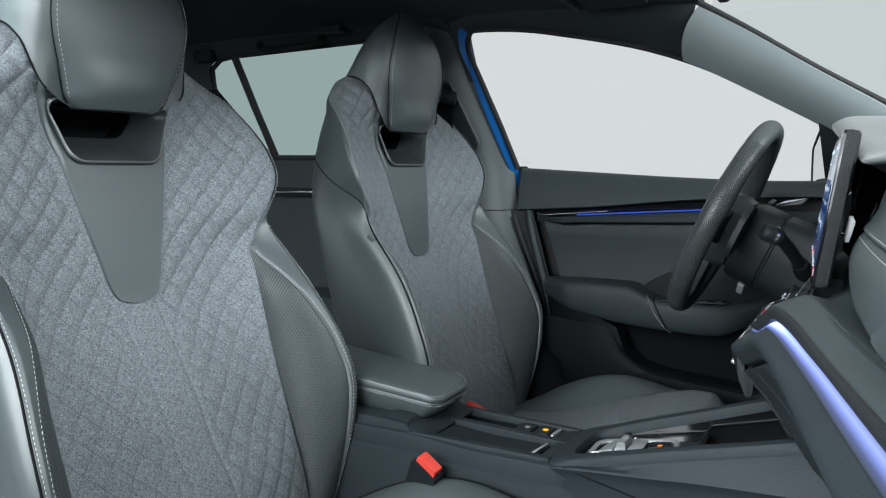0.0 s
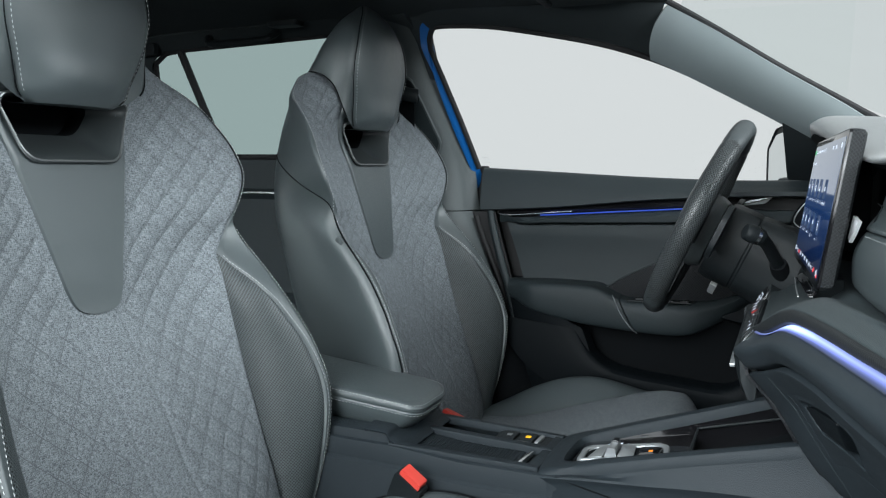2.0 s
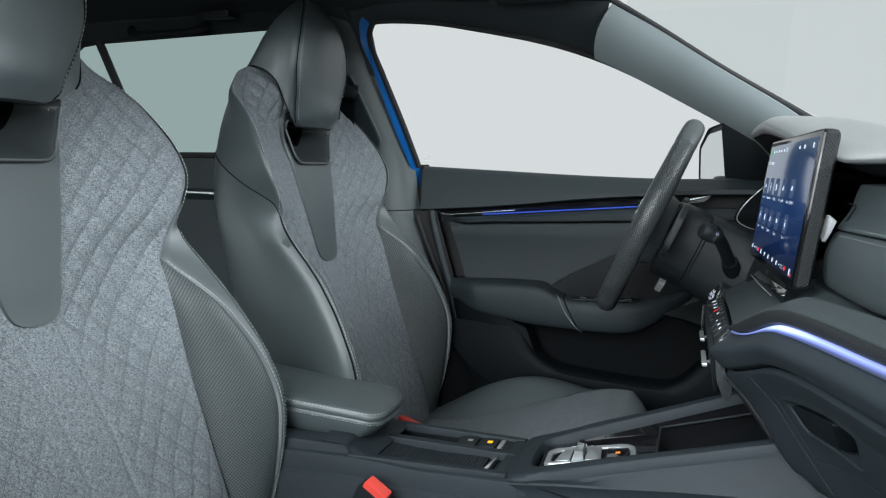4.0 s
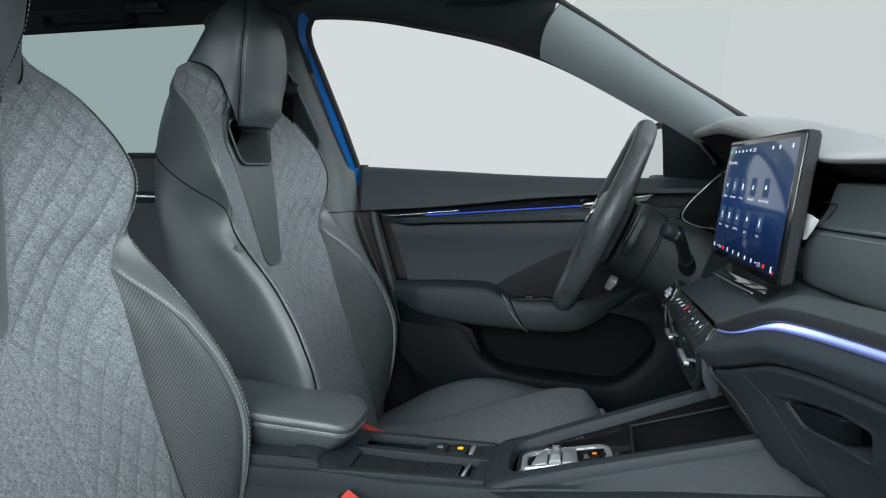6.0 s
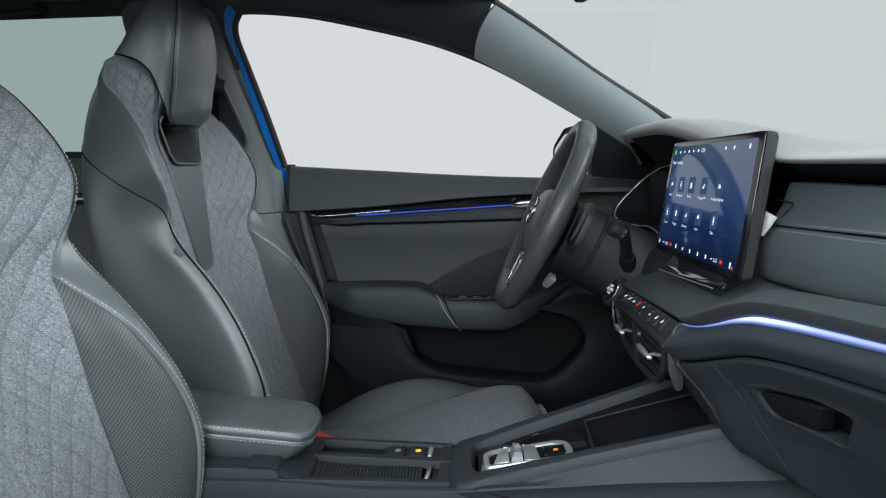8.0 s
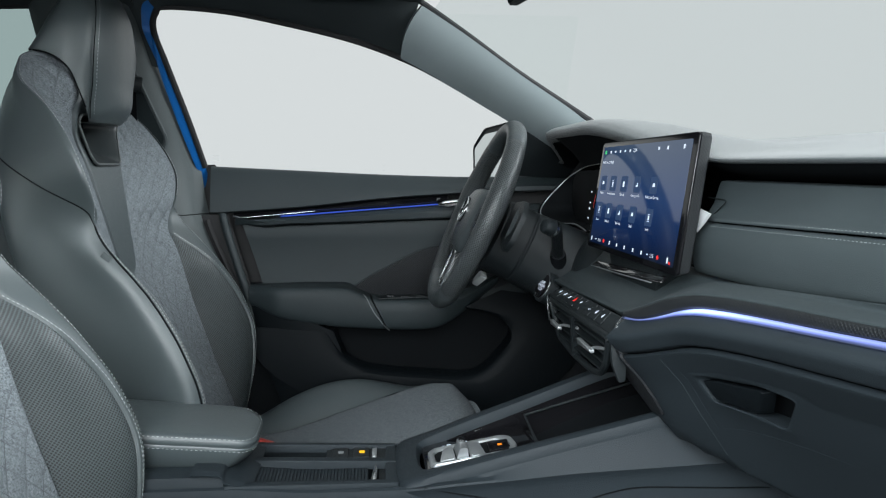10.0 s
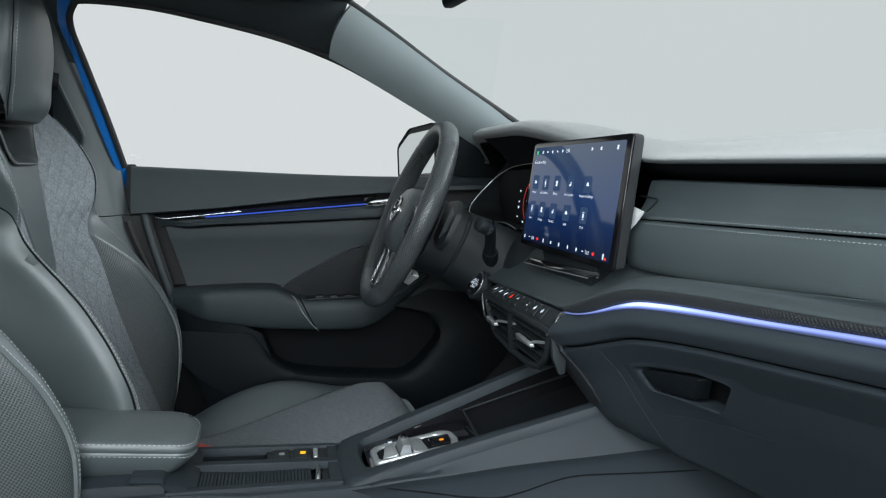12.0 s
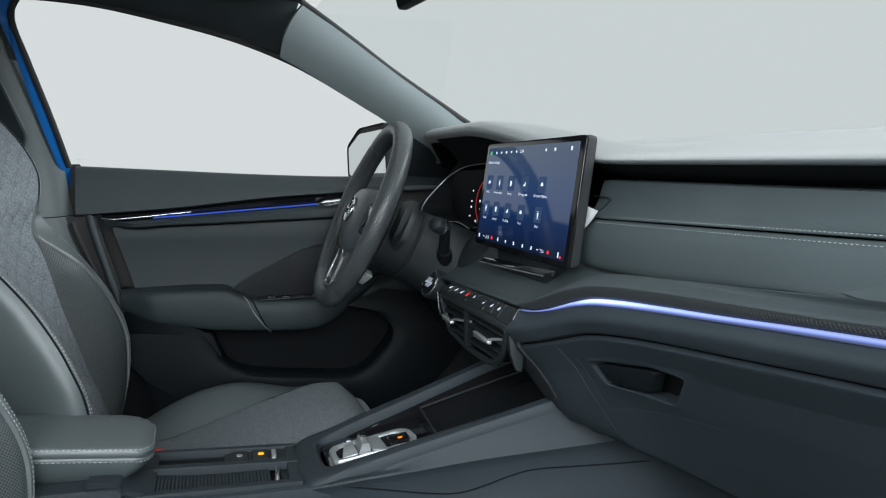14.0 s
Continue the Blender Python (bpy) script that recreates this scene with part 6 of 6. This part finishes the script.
def side_profile(x):
    """The console's flank from the rail to the floor, as (outwards, up)."""
    z, y, c = zr(x), yr(x), zcrease(x)
    c = min(c, z - 0.008)
    top = min(z - 0.020, (z + c) / 2)
    return [(y - 0.012, z - 0.012), (y + 0.0005, z - 0.0145), (y + 0.003, max(top, c + 0.002)), (y + 0.013, c + 0.0015), (y + 0.0145, c - 0.001), (y + 0.012, c - 0.006), (y + 0.008, c - 0.016), (y + 0.010, c - 0.06), (y + 0.03, 0.42), (y + 0.04, 0.2)]


outer, inner = [], []
side_xs = xs_between(0.95, 0.262, 40)
far_o = [(x, yr(x)) for x in side_xs]
far_i = [(x, yr(x) - 0.030 + 0.006 * smooth(0.25, 0.5, x)) for x in side_xs]
front_o = [(q.x, q.y) for q in spline([(0.262, yr(0.262), 0), (0.225, 0.088, 0), (0.207, 0.076, 0), (0.201, 0.04, 0), (0.200, 0.0, 0), (0.201, -0.04, 0), (0.207, -0.076, 0), (0.225, -0.088, 0), (0.262, -yr(0.262), 0)], 5)]
iy = far_i[-1][1]
front_i = [(q.x, q.y) for q in spline([(0.262, iy, 0), (0.249, iy - 0.004, 0), (0.240, iy - 0.014, 0), (0.236, 0.025, 0), (0.2355, 0.0, 0), (0.236, -0.025, 0), (0.240, -iy + 0.014, 0), (0.249, -iy + 0.004, 0), (0.262, -iy, 0)], 5)]
outer = far_o + front_o[1:-1] + [(x, -y) for x, y in reversed(far_o)]
inner = far_i + front_i[1:-1] + [(x, -y) for x, y in reversed(far_i)]
rows, wall = [], []
for (ox, oy), (ix, iy) in zip(outer, inner):
    row = []
    for t, d in ((-0.03, 0.030), (-0.03, 0.014), (0.0, 0.006), (0.10, 0.0015), (0.30, 0.0), (0.65, 0.0), (0.88, 0.0015), (1.0, 0.007), (1.04, 0.016)):
        x, y = ox + (ix - ox) * t, oy + (iy - oy) * t
        row.append(Vector((x, y, zr(x) - d)))
    rows.append(row)
    wall.append([row[-1], Vector((row[-1].x, row[-1].y, row[-1].z - 0.02)), Vector((row[-1].x, row[-1].y * 0.97, row[-1].z - 0.06))])
part("rail", thicken(surf(rows), 0.002), SOFT_LOW, con, "smooth charcoal rail looping round the selector")
part("tray_wall", surf(wall), GLOSS, con, "gloss black inner wall")
for s in (1, -1):
    part("side_panel", thicken(surf([[(x, s * a, b) for a, b in side_profile(x)] for x in xs]), 0.002), SOFT_LOW, con, "grained charcoal side panel")
    joint = []
    if s > 0:
        continue
    for x, z in ((0.236, 0.553), (0.27, 0.547), (0.305, 0.542), (0.36, 0.534), (0.40, 0.532), (0.435, 0.540), (0.47, 0.552), (0.505, 0.560), (0.56, 0.5615), (0.65, 0.562), (0.80, 0.562)):
        a, b = zip(*side_profile(x)[3:])
        joint.append((x, s * (float(np.interp(-z, [-v for v in b], a)) + 0.0003), z))
    part("panel_joint", tube(spline(joint, 6), 0.0011, 6), DARK, con, "dark panel joint")
# gear selector plate and tray
tilt = lambda x: 0.553 + 0.16 * (x - 0.24)
part("selector_plate", prism(rounded([(0.242, -0.058), (0.40, -0.075), (0.40, 0.075), (0.242, 0.058)], 0.012), lambda a, b, c: Vector((a, b, tilt(a) - 0.004 + c)), 0.004, 0.001), GLOSS, con, "gloss black selector plate")
fr = rounded([(0.249, -0.036), (0.366, -0.036), (0.372, -0.012), (0.368, 0.022), (0.356, 0.033), (0.256, 0.027), (0.248, 0.016)], 0.008)
fr_mid = Vector((0.309, -0.003))
rings = []
for k, up in ((0.0, 0.0005), (0.0, 0.0035), (0.0012, 0.005), (0.006, 0.0052), (0.0082, 0.004), (0.0088, 0.001)):
    rings.append([Vector((a, b, tilt(a) + up)) for a, b in [(p[0] - k * (1 if p[0] > fr_mid.x else -1) * min(abs(p[0] - fr_mid.x) / 0.045, 1), p[1] - k * (1 if p[1] > fr_mid.y else -1) * min(abs(p[1] - fr_mid.y) / 0.022, 1)) for p in fr]])
part("selector_frame", surf(rings, close=True), SILVER, con, "satin silver selector frame")
part("selector_base", prism([(0.309 + (a - 0.309) * 0.92, -0.003 + (b + 0.003) * 0.88) for a, b in fr], lambda a, b, c: Vector((a, b, tilt(a) + c)), 0.0015), DARK, con)
part("selector_wing", prism(rounded([(0.262, -0.026), (0.284, -0.028), (0.284, 0.020), (0.270, 0.016)], 0.003), lambda a, b, c: Vector((a, b, tilt(a) + 0.001 + c + 0.12 * (a - 0.262))), 0.003, 0.001), SILVER, con, "silver slide")
part("selector_wing", prism(rounded([(0.304, -0.030), (0.326, -0.030), (0.322, 0.022), (0.304, 0.020)], 0.003), lambda a, b, c: Vector((a, b, tilt(a) + 0.004 + c - 0.12 * (a - 0.304))), 0.003, 0.001), SILVER, con, "silver slide")
lev = prism(rounded([(-0.009, 0.0), (0.009, 0.0), (0.0065, 0.010), (0.0055, 0.016), (-0.0055, 0.016), (-0.0065, 0.010)], 0.003), lambda a, b, c: Vector((0.294 + a + 0.1 * b, -0.026 + c, tilt(0.294) + 0.001 + b)), 0.042, 0.003)
part("gear_lever", lev, SILVER, con, "silver gear toggle with black top")
part("lever_top", prism(rounded([(-0.005, 0.0155), (0.005, 0.0155), (0.004, 0.019), (-0.004, 0.019)], 0.002), lambda a, b, c: Vector((0.296 + a, 0.0 + c, tilt(0.294) + 0.001 + b)), 0.016, 0.0015), GLOSS, con)
mk = bmesh.new()
for x, y, w, d in ((0.272, 0.036, 0.002, 0.003), (0.278, 0.036, 0.006, 0.006), (0.296, 0.038, 0.003, 0.010), (0.306, 0.040, 0.002, 0.003)):
    prism([(x, y), (x + w, y), (x + w, y + d), (x, y + d)], lambda a, b, c: Vector((a, b, tilt(a) + 0.0006 + c)), 0.0004, bm=mk)
part("selector_marks", mk, WHITE_GLOW, con, "lit gear marks")
pb = part("park_button", prism(rounded([(0.331, -0.030), (0.358, -0.030), (0.361, 0.006), (0.331, 0.008)], 0.004), lambda a, b, c: Vector((a, b, tilt(a) + 0.002 + c)), 0.006, 0.002), GLOSS, con)
part("park_mark", prism([(0.344, -0.016), (0.350, -0.016), (0.350, -0.010), (0.344, -0.010)], lambda a, b, c: Vector((a, b, tilt(a) + 0.0082 + c)), 0.0003), glow("amber_mark", (1.0, 0.28, 0.01), 1.0), pb)
rows = [[(x, y, zr(x) - 0.055 - 0.018 * (1 - (y / 0.105) ** 2)) for y in xs_between(-0.105, 0.105, 10)] for x in xs_between(0.395, 0.66, 8)]
part("tray", thicken(surf(rows), 0.003), DARK, con, "gloss black storage tray")
part("tray_accent", tube(spline([(0.322, 0.067, 0.570), (0.36, 0.080, 0.578), (0.398, 0.088, 0.585), (0.414, 0.092, 0.588)], 4), [0.0006] * 4 + [0.0010] * 4 + [0.0022] * 4 + [0.0028], 6), CHROME, con, "bright chrome edge of the tray")
part("tray_lip", tube([(0.40, -0.075, 0.576), (0.398, 0.0, 0.585), (0.40, 0.078, 0.590), (0.48, 0.095, 0.606), (0.58, 0.105, 0.63)], 0.002, 8), PLASTIC, con)
# rear deck: blind, oddments tray, switches
deck = thing("console_deck", (0.1, 0, 0.5), "charcoal console deck with ribbed roller blind and switches", "console deck")


def dz(x):
    return 0.5515 + 0.008 * smooth(0.1, -0.02, x)


for y0, y1 in ((-0.086, -0.070), (0.006, 0.022), (0.070, 0.082)):
    bm = prism(rounded([(-0.02, y0), (0.205, y0 + (0.016 if y0 < -0.05 else 0)), (0.205, y1 + (0.014 if y0 < -0.05 else 0)), (-0.02, y1)], 0.004), lambda a, b, c: Vector((a, b, dz(a) - 0.012 + c)), 0.012, 0.003)
    part("deck_bar", bm, SOFT_LOW, deck)
part("deck_end", prism(rounded([(0.186, -0.07), (0.205, -0.062), (0.205, 0.075), (0.19, 0.075)], 0.004), lambda a, b, c: Vector((a, b, dz(a) - 0.014 + c)), 0.0125, 0.003), SOFT_LOW, deck)
rows = []
for t in [k / 24 for k in range(25)]:
    y = -0.084 + 0.165 * t
    e = 0.003 * (smooth(0.05, 0.0, t) + smooth(0.95, 1.0, t))
    rows.append(spline([(0.016, y, dz(0.016) - 0.004 - e), (0.004, y, dz(0.0) + 0.0005 - e), (-0.008, y, dz(0.0) + 0.004 - e), (-0.018, y, 0.568 - e), (-0.026, y, 0.576 - e), (-0.06, y, 0.578 - e)], 4))
part("deck_back", thicken(surf(rows), 0.003), SOFT_LOW, deck, "moulded riser under the armrest")
x = -0.006
while x < 0.164:
    part("blind_slat", prism([(x, -0.071), (x + 0.0042, -0.071), (x + 0.0042, 0.006), (x, 0.006)], lambda a, b, c: Vector((a, b, dz(a) - 0.012 + c)), 0.004, 0.0008, 1), SOFT_LOW, deck)
    x += 0.0046
part("blind_handle", prism(rounded([(0.166, -0.064), (0.174, -0.064), (0.178, 0.004), (0.172, 0.004)], 0.002), lambda a, b, c: Vector((a, b, dz(a) - 0.010 + c)), 0.007, 0.002), CHROME, deck, "satin chrome blind handle")
part("blind_end", prism([(0.1785, -0.062), (0.19, -0.06), (0.19, 0.006), (0.1785, 0.006)], lambda a, b, c: Vector((a, b, dz(a) - 0.014 + c)), 0.003), PLASTIC, deck)
part("deck_floor", box((-0.02, -0.084, 0.52), (0.20, 0.08, 0.534), 0.002), DARK, deck)
part("switch_plate", prism(rounded([(0.104, 0.022), (0.19, 0.022), (0.19, 0.070), (0.104, 0.070)], 0.003), lambda a, b, c: Vector((a, b, dz(a) - 0.012 + c)), 0.008, 0.001), PLASTIC, deck)
for x, mat_, nm in ((0.112, SILVER, "parking_key"), (0.142, AMBER, "hold_key")):
    k_ = part(nm, prism(rounded([(x, 0.027), (x + 0.024, 0.027), (x + 0.024, 0.065), (x, 0.065)], 0.003), lambda a, b, c: Vector((a, b, dz(a) - 0.004 + c)), 0.004, 0.0015), PLASTIC, deck)
    part("key_lamp", prism(rounded([(x + 0.009, 0.042), (x + 0.017, 0.042), (x + 0.017, 0.051), (x + 0.009, 0.051)], 0.002), lambda a, b, c: Vector((a, b, dz(a) + c)), 0.0006), mat_, k_)
part("bright_tab", prism(rounded([(0.169, 0.028), (0.176, 0.028), (0.177, 0.064), (0.170, 0.064)], 0.003), lambda a, b, c: Vector((a, b, dz(a) - 0.004 + c)), 0.004, 0.0015), SILVER, deck)
for s in (1, -1):
    rows = [[(x, s * a, b) for a, b in ((0.082, dz(x) - 0.002), (0.087, dz(x) - 0.004), (0.0885, dz(x) - 0.012), (0.0885, dz(x) - 0.030), (0.094, dz(x) - 0.034), (0.105, 0.40), (0.11, 0.2))] for x in xs_between(-0.45, 0.30, 22)]
    part("side_wall", thicken(surf(rows), 0.002), SOFT_LOW, deck, "charcoal console side")
part("box_body", box((-0.40, -0.08, 0.25), (-0.02, 0.08, 0.572), 0.012), SOFT_LOW, deck)
arm = thing("armrest_lid", (-0.14, 0.015, 0.57), "dark grey leather armrest lid with pale stitching", "armrest")
ao = rounded([(-0.33, -0.062), (0.004, -0.054), (0.017, -0.034), (0.016, 0.05), (-0.008, 0.085), (-0.33, 0.092)], 0.02, 5)
za = lambda x: 0.612 + 0.09 * max(-x - 0.02, 0) - 0.006 * smooth(-0.03, 0.03, x)
rings = []
for dzv, k, kx in ((-0.054, 0.70, -0.050), (-0.051, 0.80, -0.040), (-0.040, 0.90, -0.022), (-0.027, 0.965, -0.009), (-0.018, 0.992, -0.003), (-0.0145, 0.997, -0.001), (-0.0128, 0.984, -0.003), (-0.011, 0.997, -0.001), (-0.006, 1.0, 0.0), (-0.0022, 0.985, -0.003), (0.0005, 0.95, -0.008), (0.002, 0.85, -0.02), (0.003, 0.5, -0.08), (0.0034, 0.02, -0.15)):
    rings.append([Vector((-0.15 + (a + 0.15) * (1 + kx / 0.17), 0.015 + (b - 0.015) * k, za(-0.15 + (a + 0.15) * (1 + kx / 0.17)) + dzv)) for a, b in ao])
part("cushion", solid(rings), LEATHER, arm, "grey leather cushion")
for k in (9, 4):
    pts = [p + Vector(((p.x + 0.15) * 0.006, (p.y - 0.015) * 0.014, 0.0008)) for p in rings[k]]
    part("lid_stitching", stitching(pts), THREAD, arm, "pale contrast stitching")

# ---- belts and buckles ----


def buckle(at, turn, name_label):
    b = thing("belt_buckle", at, name_label, "seat belt buckle", "belt buckles")
    m = Matrix.Translation(at) @ Euler((radians(turn[0]), radians(turn[1]), radians(turn[2]))).to_matrix().to_4x4()
    body = prism(rounded([(-0.021, -0.07), (0.021, -0.07), (0.024, 0.0), (-0.024, 0.0)], 0.006), lambda x, z, c: m @ Vector((x, c - 0.011, z)), 0.022, 0.004)
    part("body", body, PLASTIC, b)
    part("button", prism(rounded([(-0.018, -0.004), (0.018, -0.004), (0.018, 0.009), (-0.018, 0.009)], 0.003), lambda x, z, c: m @ Vector((x, c - 0.009, z + 0.002)), 0.018, 0.003), RED, b, "red release button")
    part("stem", tube([m @ Vector((0, 0, -0.065)), m @ Vector((0, 0, -0.2))], 0.012, 8), PLASTIC, b)
    return b


buckle((0.040, -0.125, 0.528), (18, 32, -6), "black belt buckle with a glowing red release button")
buckle((0.004, 0.105, 0.543), (-8, 20, 0), "black belt buckle with red button beside the console")
guide = thing("belt_guide", (-0.3, 0.6, 1.08), "black seat belt running through its pillar loop", "seat belt")
go = rounded([(-0.335, 1.16), (-0.29, 1.16), (-0.245, 1.02), (-0.262, 0.985), (-0.285, 0.99)], 0.012)
gp = lambda x, z, c: Vector((x, by(z) - 0.046 - c, z))
part("slot", prism(go, gp, 0.004), SOFT, guide)
part("slot_rim", tube([gp(a, b, 0.004) for a, b in go], 0.004, 6, closed=True), PILLAR_B, guide)
part("loop", tube(spline([gp(-0.325, 1.135, 0.012), gp(-0.30, 1.125, 0.02), gp(-0.275, 1.12, 0.014)], 5), 0.016, 10), PLASTIC, guide)
rows = [[Vector((x + dx, 0.57, z)) for dx in (-0.022, 0.0, 0.022)] for x, z in ((-0.31, 1.13), (-0.31, 1.0), (-0.32, 0.7), (-0.33, 0.35))]
part("webbing", thicken(surf(rows), 0.002), DARK, guide, "black belt webbing")

# ---- overhead ----
rv = thing("rear_view_mirror", (0.40, 0.1, 1.21), "black frameless rear view mirror under the windscreen head", "rear view mirror")
mo = rounded([(-0.06, 1.198), (0.135, 1.202), (0.14, 1.27), (-0.065, 1.275)], 0.018, 5)
rings = [[Vector((x - 0.08 * (a - 0.05), 0.05 + (a - 0.05) * k, 1.24 + (b - 1.24) * k)) for a, b in mo] for x, k in ((0.383, 0.96), (0.385, 1.0), (0.395, 1.0), (0.415, 0.75), (0.42, 0.3))]
part("body", solid(rings), PLASTIC, rv)
part("glass", prism([(0.05 + (a - 0.05) * 0.93, 1.24 + (b - 1.24) * 0.93) for a, b in mo], lambda a, b, c: Vector((0.3825 - 0.08 * (a - 0.05) - c, a, b)), 0.001), material("dark_mirror", (0.5, 0.52, 0.53), 0.03, 1.0, var=0.01), rv, "mirror glass")
part("stem", tube([(0.41, 0.02, 1.25), (0.40, 0.0, 1.31)], 0.014, 10), PLASTIC, rv)
for y in (0.30, -0.30):
    vis = thing("sun_visor", (0.15, y, 1.28), "black cloth sun visor folded against the roof", "sun visor", "sun visors")
    part("blade", prism(rounded([(0.06, y - 0.16), (0.20, y - 0.15), (0.20, y + 0.13), (0.06, y + 0.14)], 0.02), lambda a, b, c: Vector((a, b, 1.262 - c + 0.05 * (1 - (b / 0.575) ** 2) - 0.02 * (a - 0.06))), 0.014, 0.004), HEADLINER, vis)
    part("hinge", tube([(0.07, y + 0.10, 1.268), (0.07, y - 0.12, 1.274)], 0.007, 8), PLASTIC, vis)
gh = thing("grab_handle", (-0.72, 0.5, 1.27), "black folding grab handle on the roof rail", "grab handle")
part("grip", tube(spline([(-0.82, 0.515, 1.272), (-0.81, 0.50, 1.258), (-0.78, 0.495, 1.252), (-0.66, 0.495, 1.255), (-0.63, 0.50, 1.262), (-0.62, 0.515, 1.276)], 5), 0.009, 8), PLASTIC, gh)
lm = thing("roof_lamp", (-0.55, 0.42, 1.29), "small black rear reading lamp", "roof lamp")
part("lamp_body", prism(rounded([(-0.60, 0.44), (-0.52, 0.44), (-0.52, 0.48), (-0.60, 0.48)], 0.01), lambda a, b, c: Vector((a, b, 1.286 - c)), 0.012, 0.004), PLASTIC, lm)
hook = thing("coat_hook", (-1.02, 0.5, 1.27), "small black coat hook on the rear rail", "coat hook")
part("hook_body", prism(rounded([(-1.05, 1.235), (-0.99, 1.24), (-0.99, 1.27), (-1.05, 1.268)], 0.008), lambda a, b, c: Vector((a, 0.525 - c, b)), 0.016, 0.004), PLASTIC, hook)
# rear bench
bench = thing("rear_bench", (-1.1, 0, 0.2), "dark grey rear bench seat", "rear seat")
rows = [[Vector((x + 0.02 * math.cos(y * 9), y, z)) for x, z in ((-0.72, 0.2), (-0.70, 0.40), (-0.75, 0.47), (-1.15, 0.44), (-1.22, 0.55), (-1.35, 0.85), (-1.42, 0.90), (-1.5, 0.86), (-1.5, 0.3))] for y in xs_between(-0.64, 0.64, 16)]
part("upholstery", thicken(surf([spline(r, 3) for r in rows]), 0.02), LEATHER, bench)
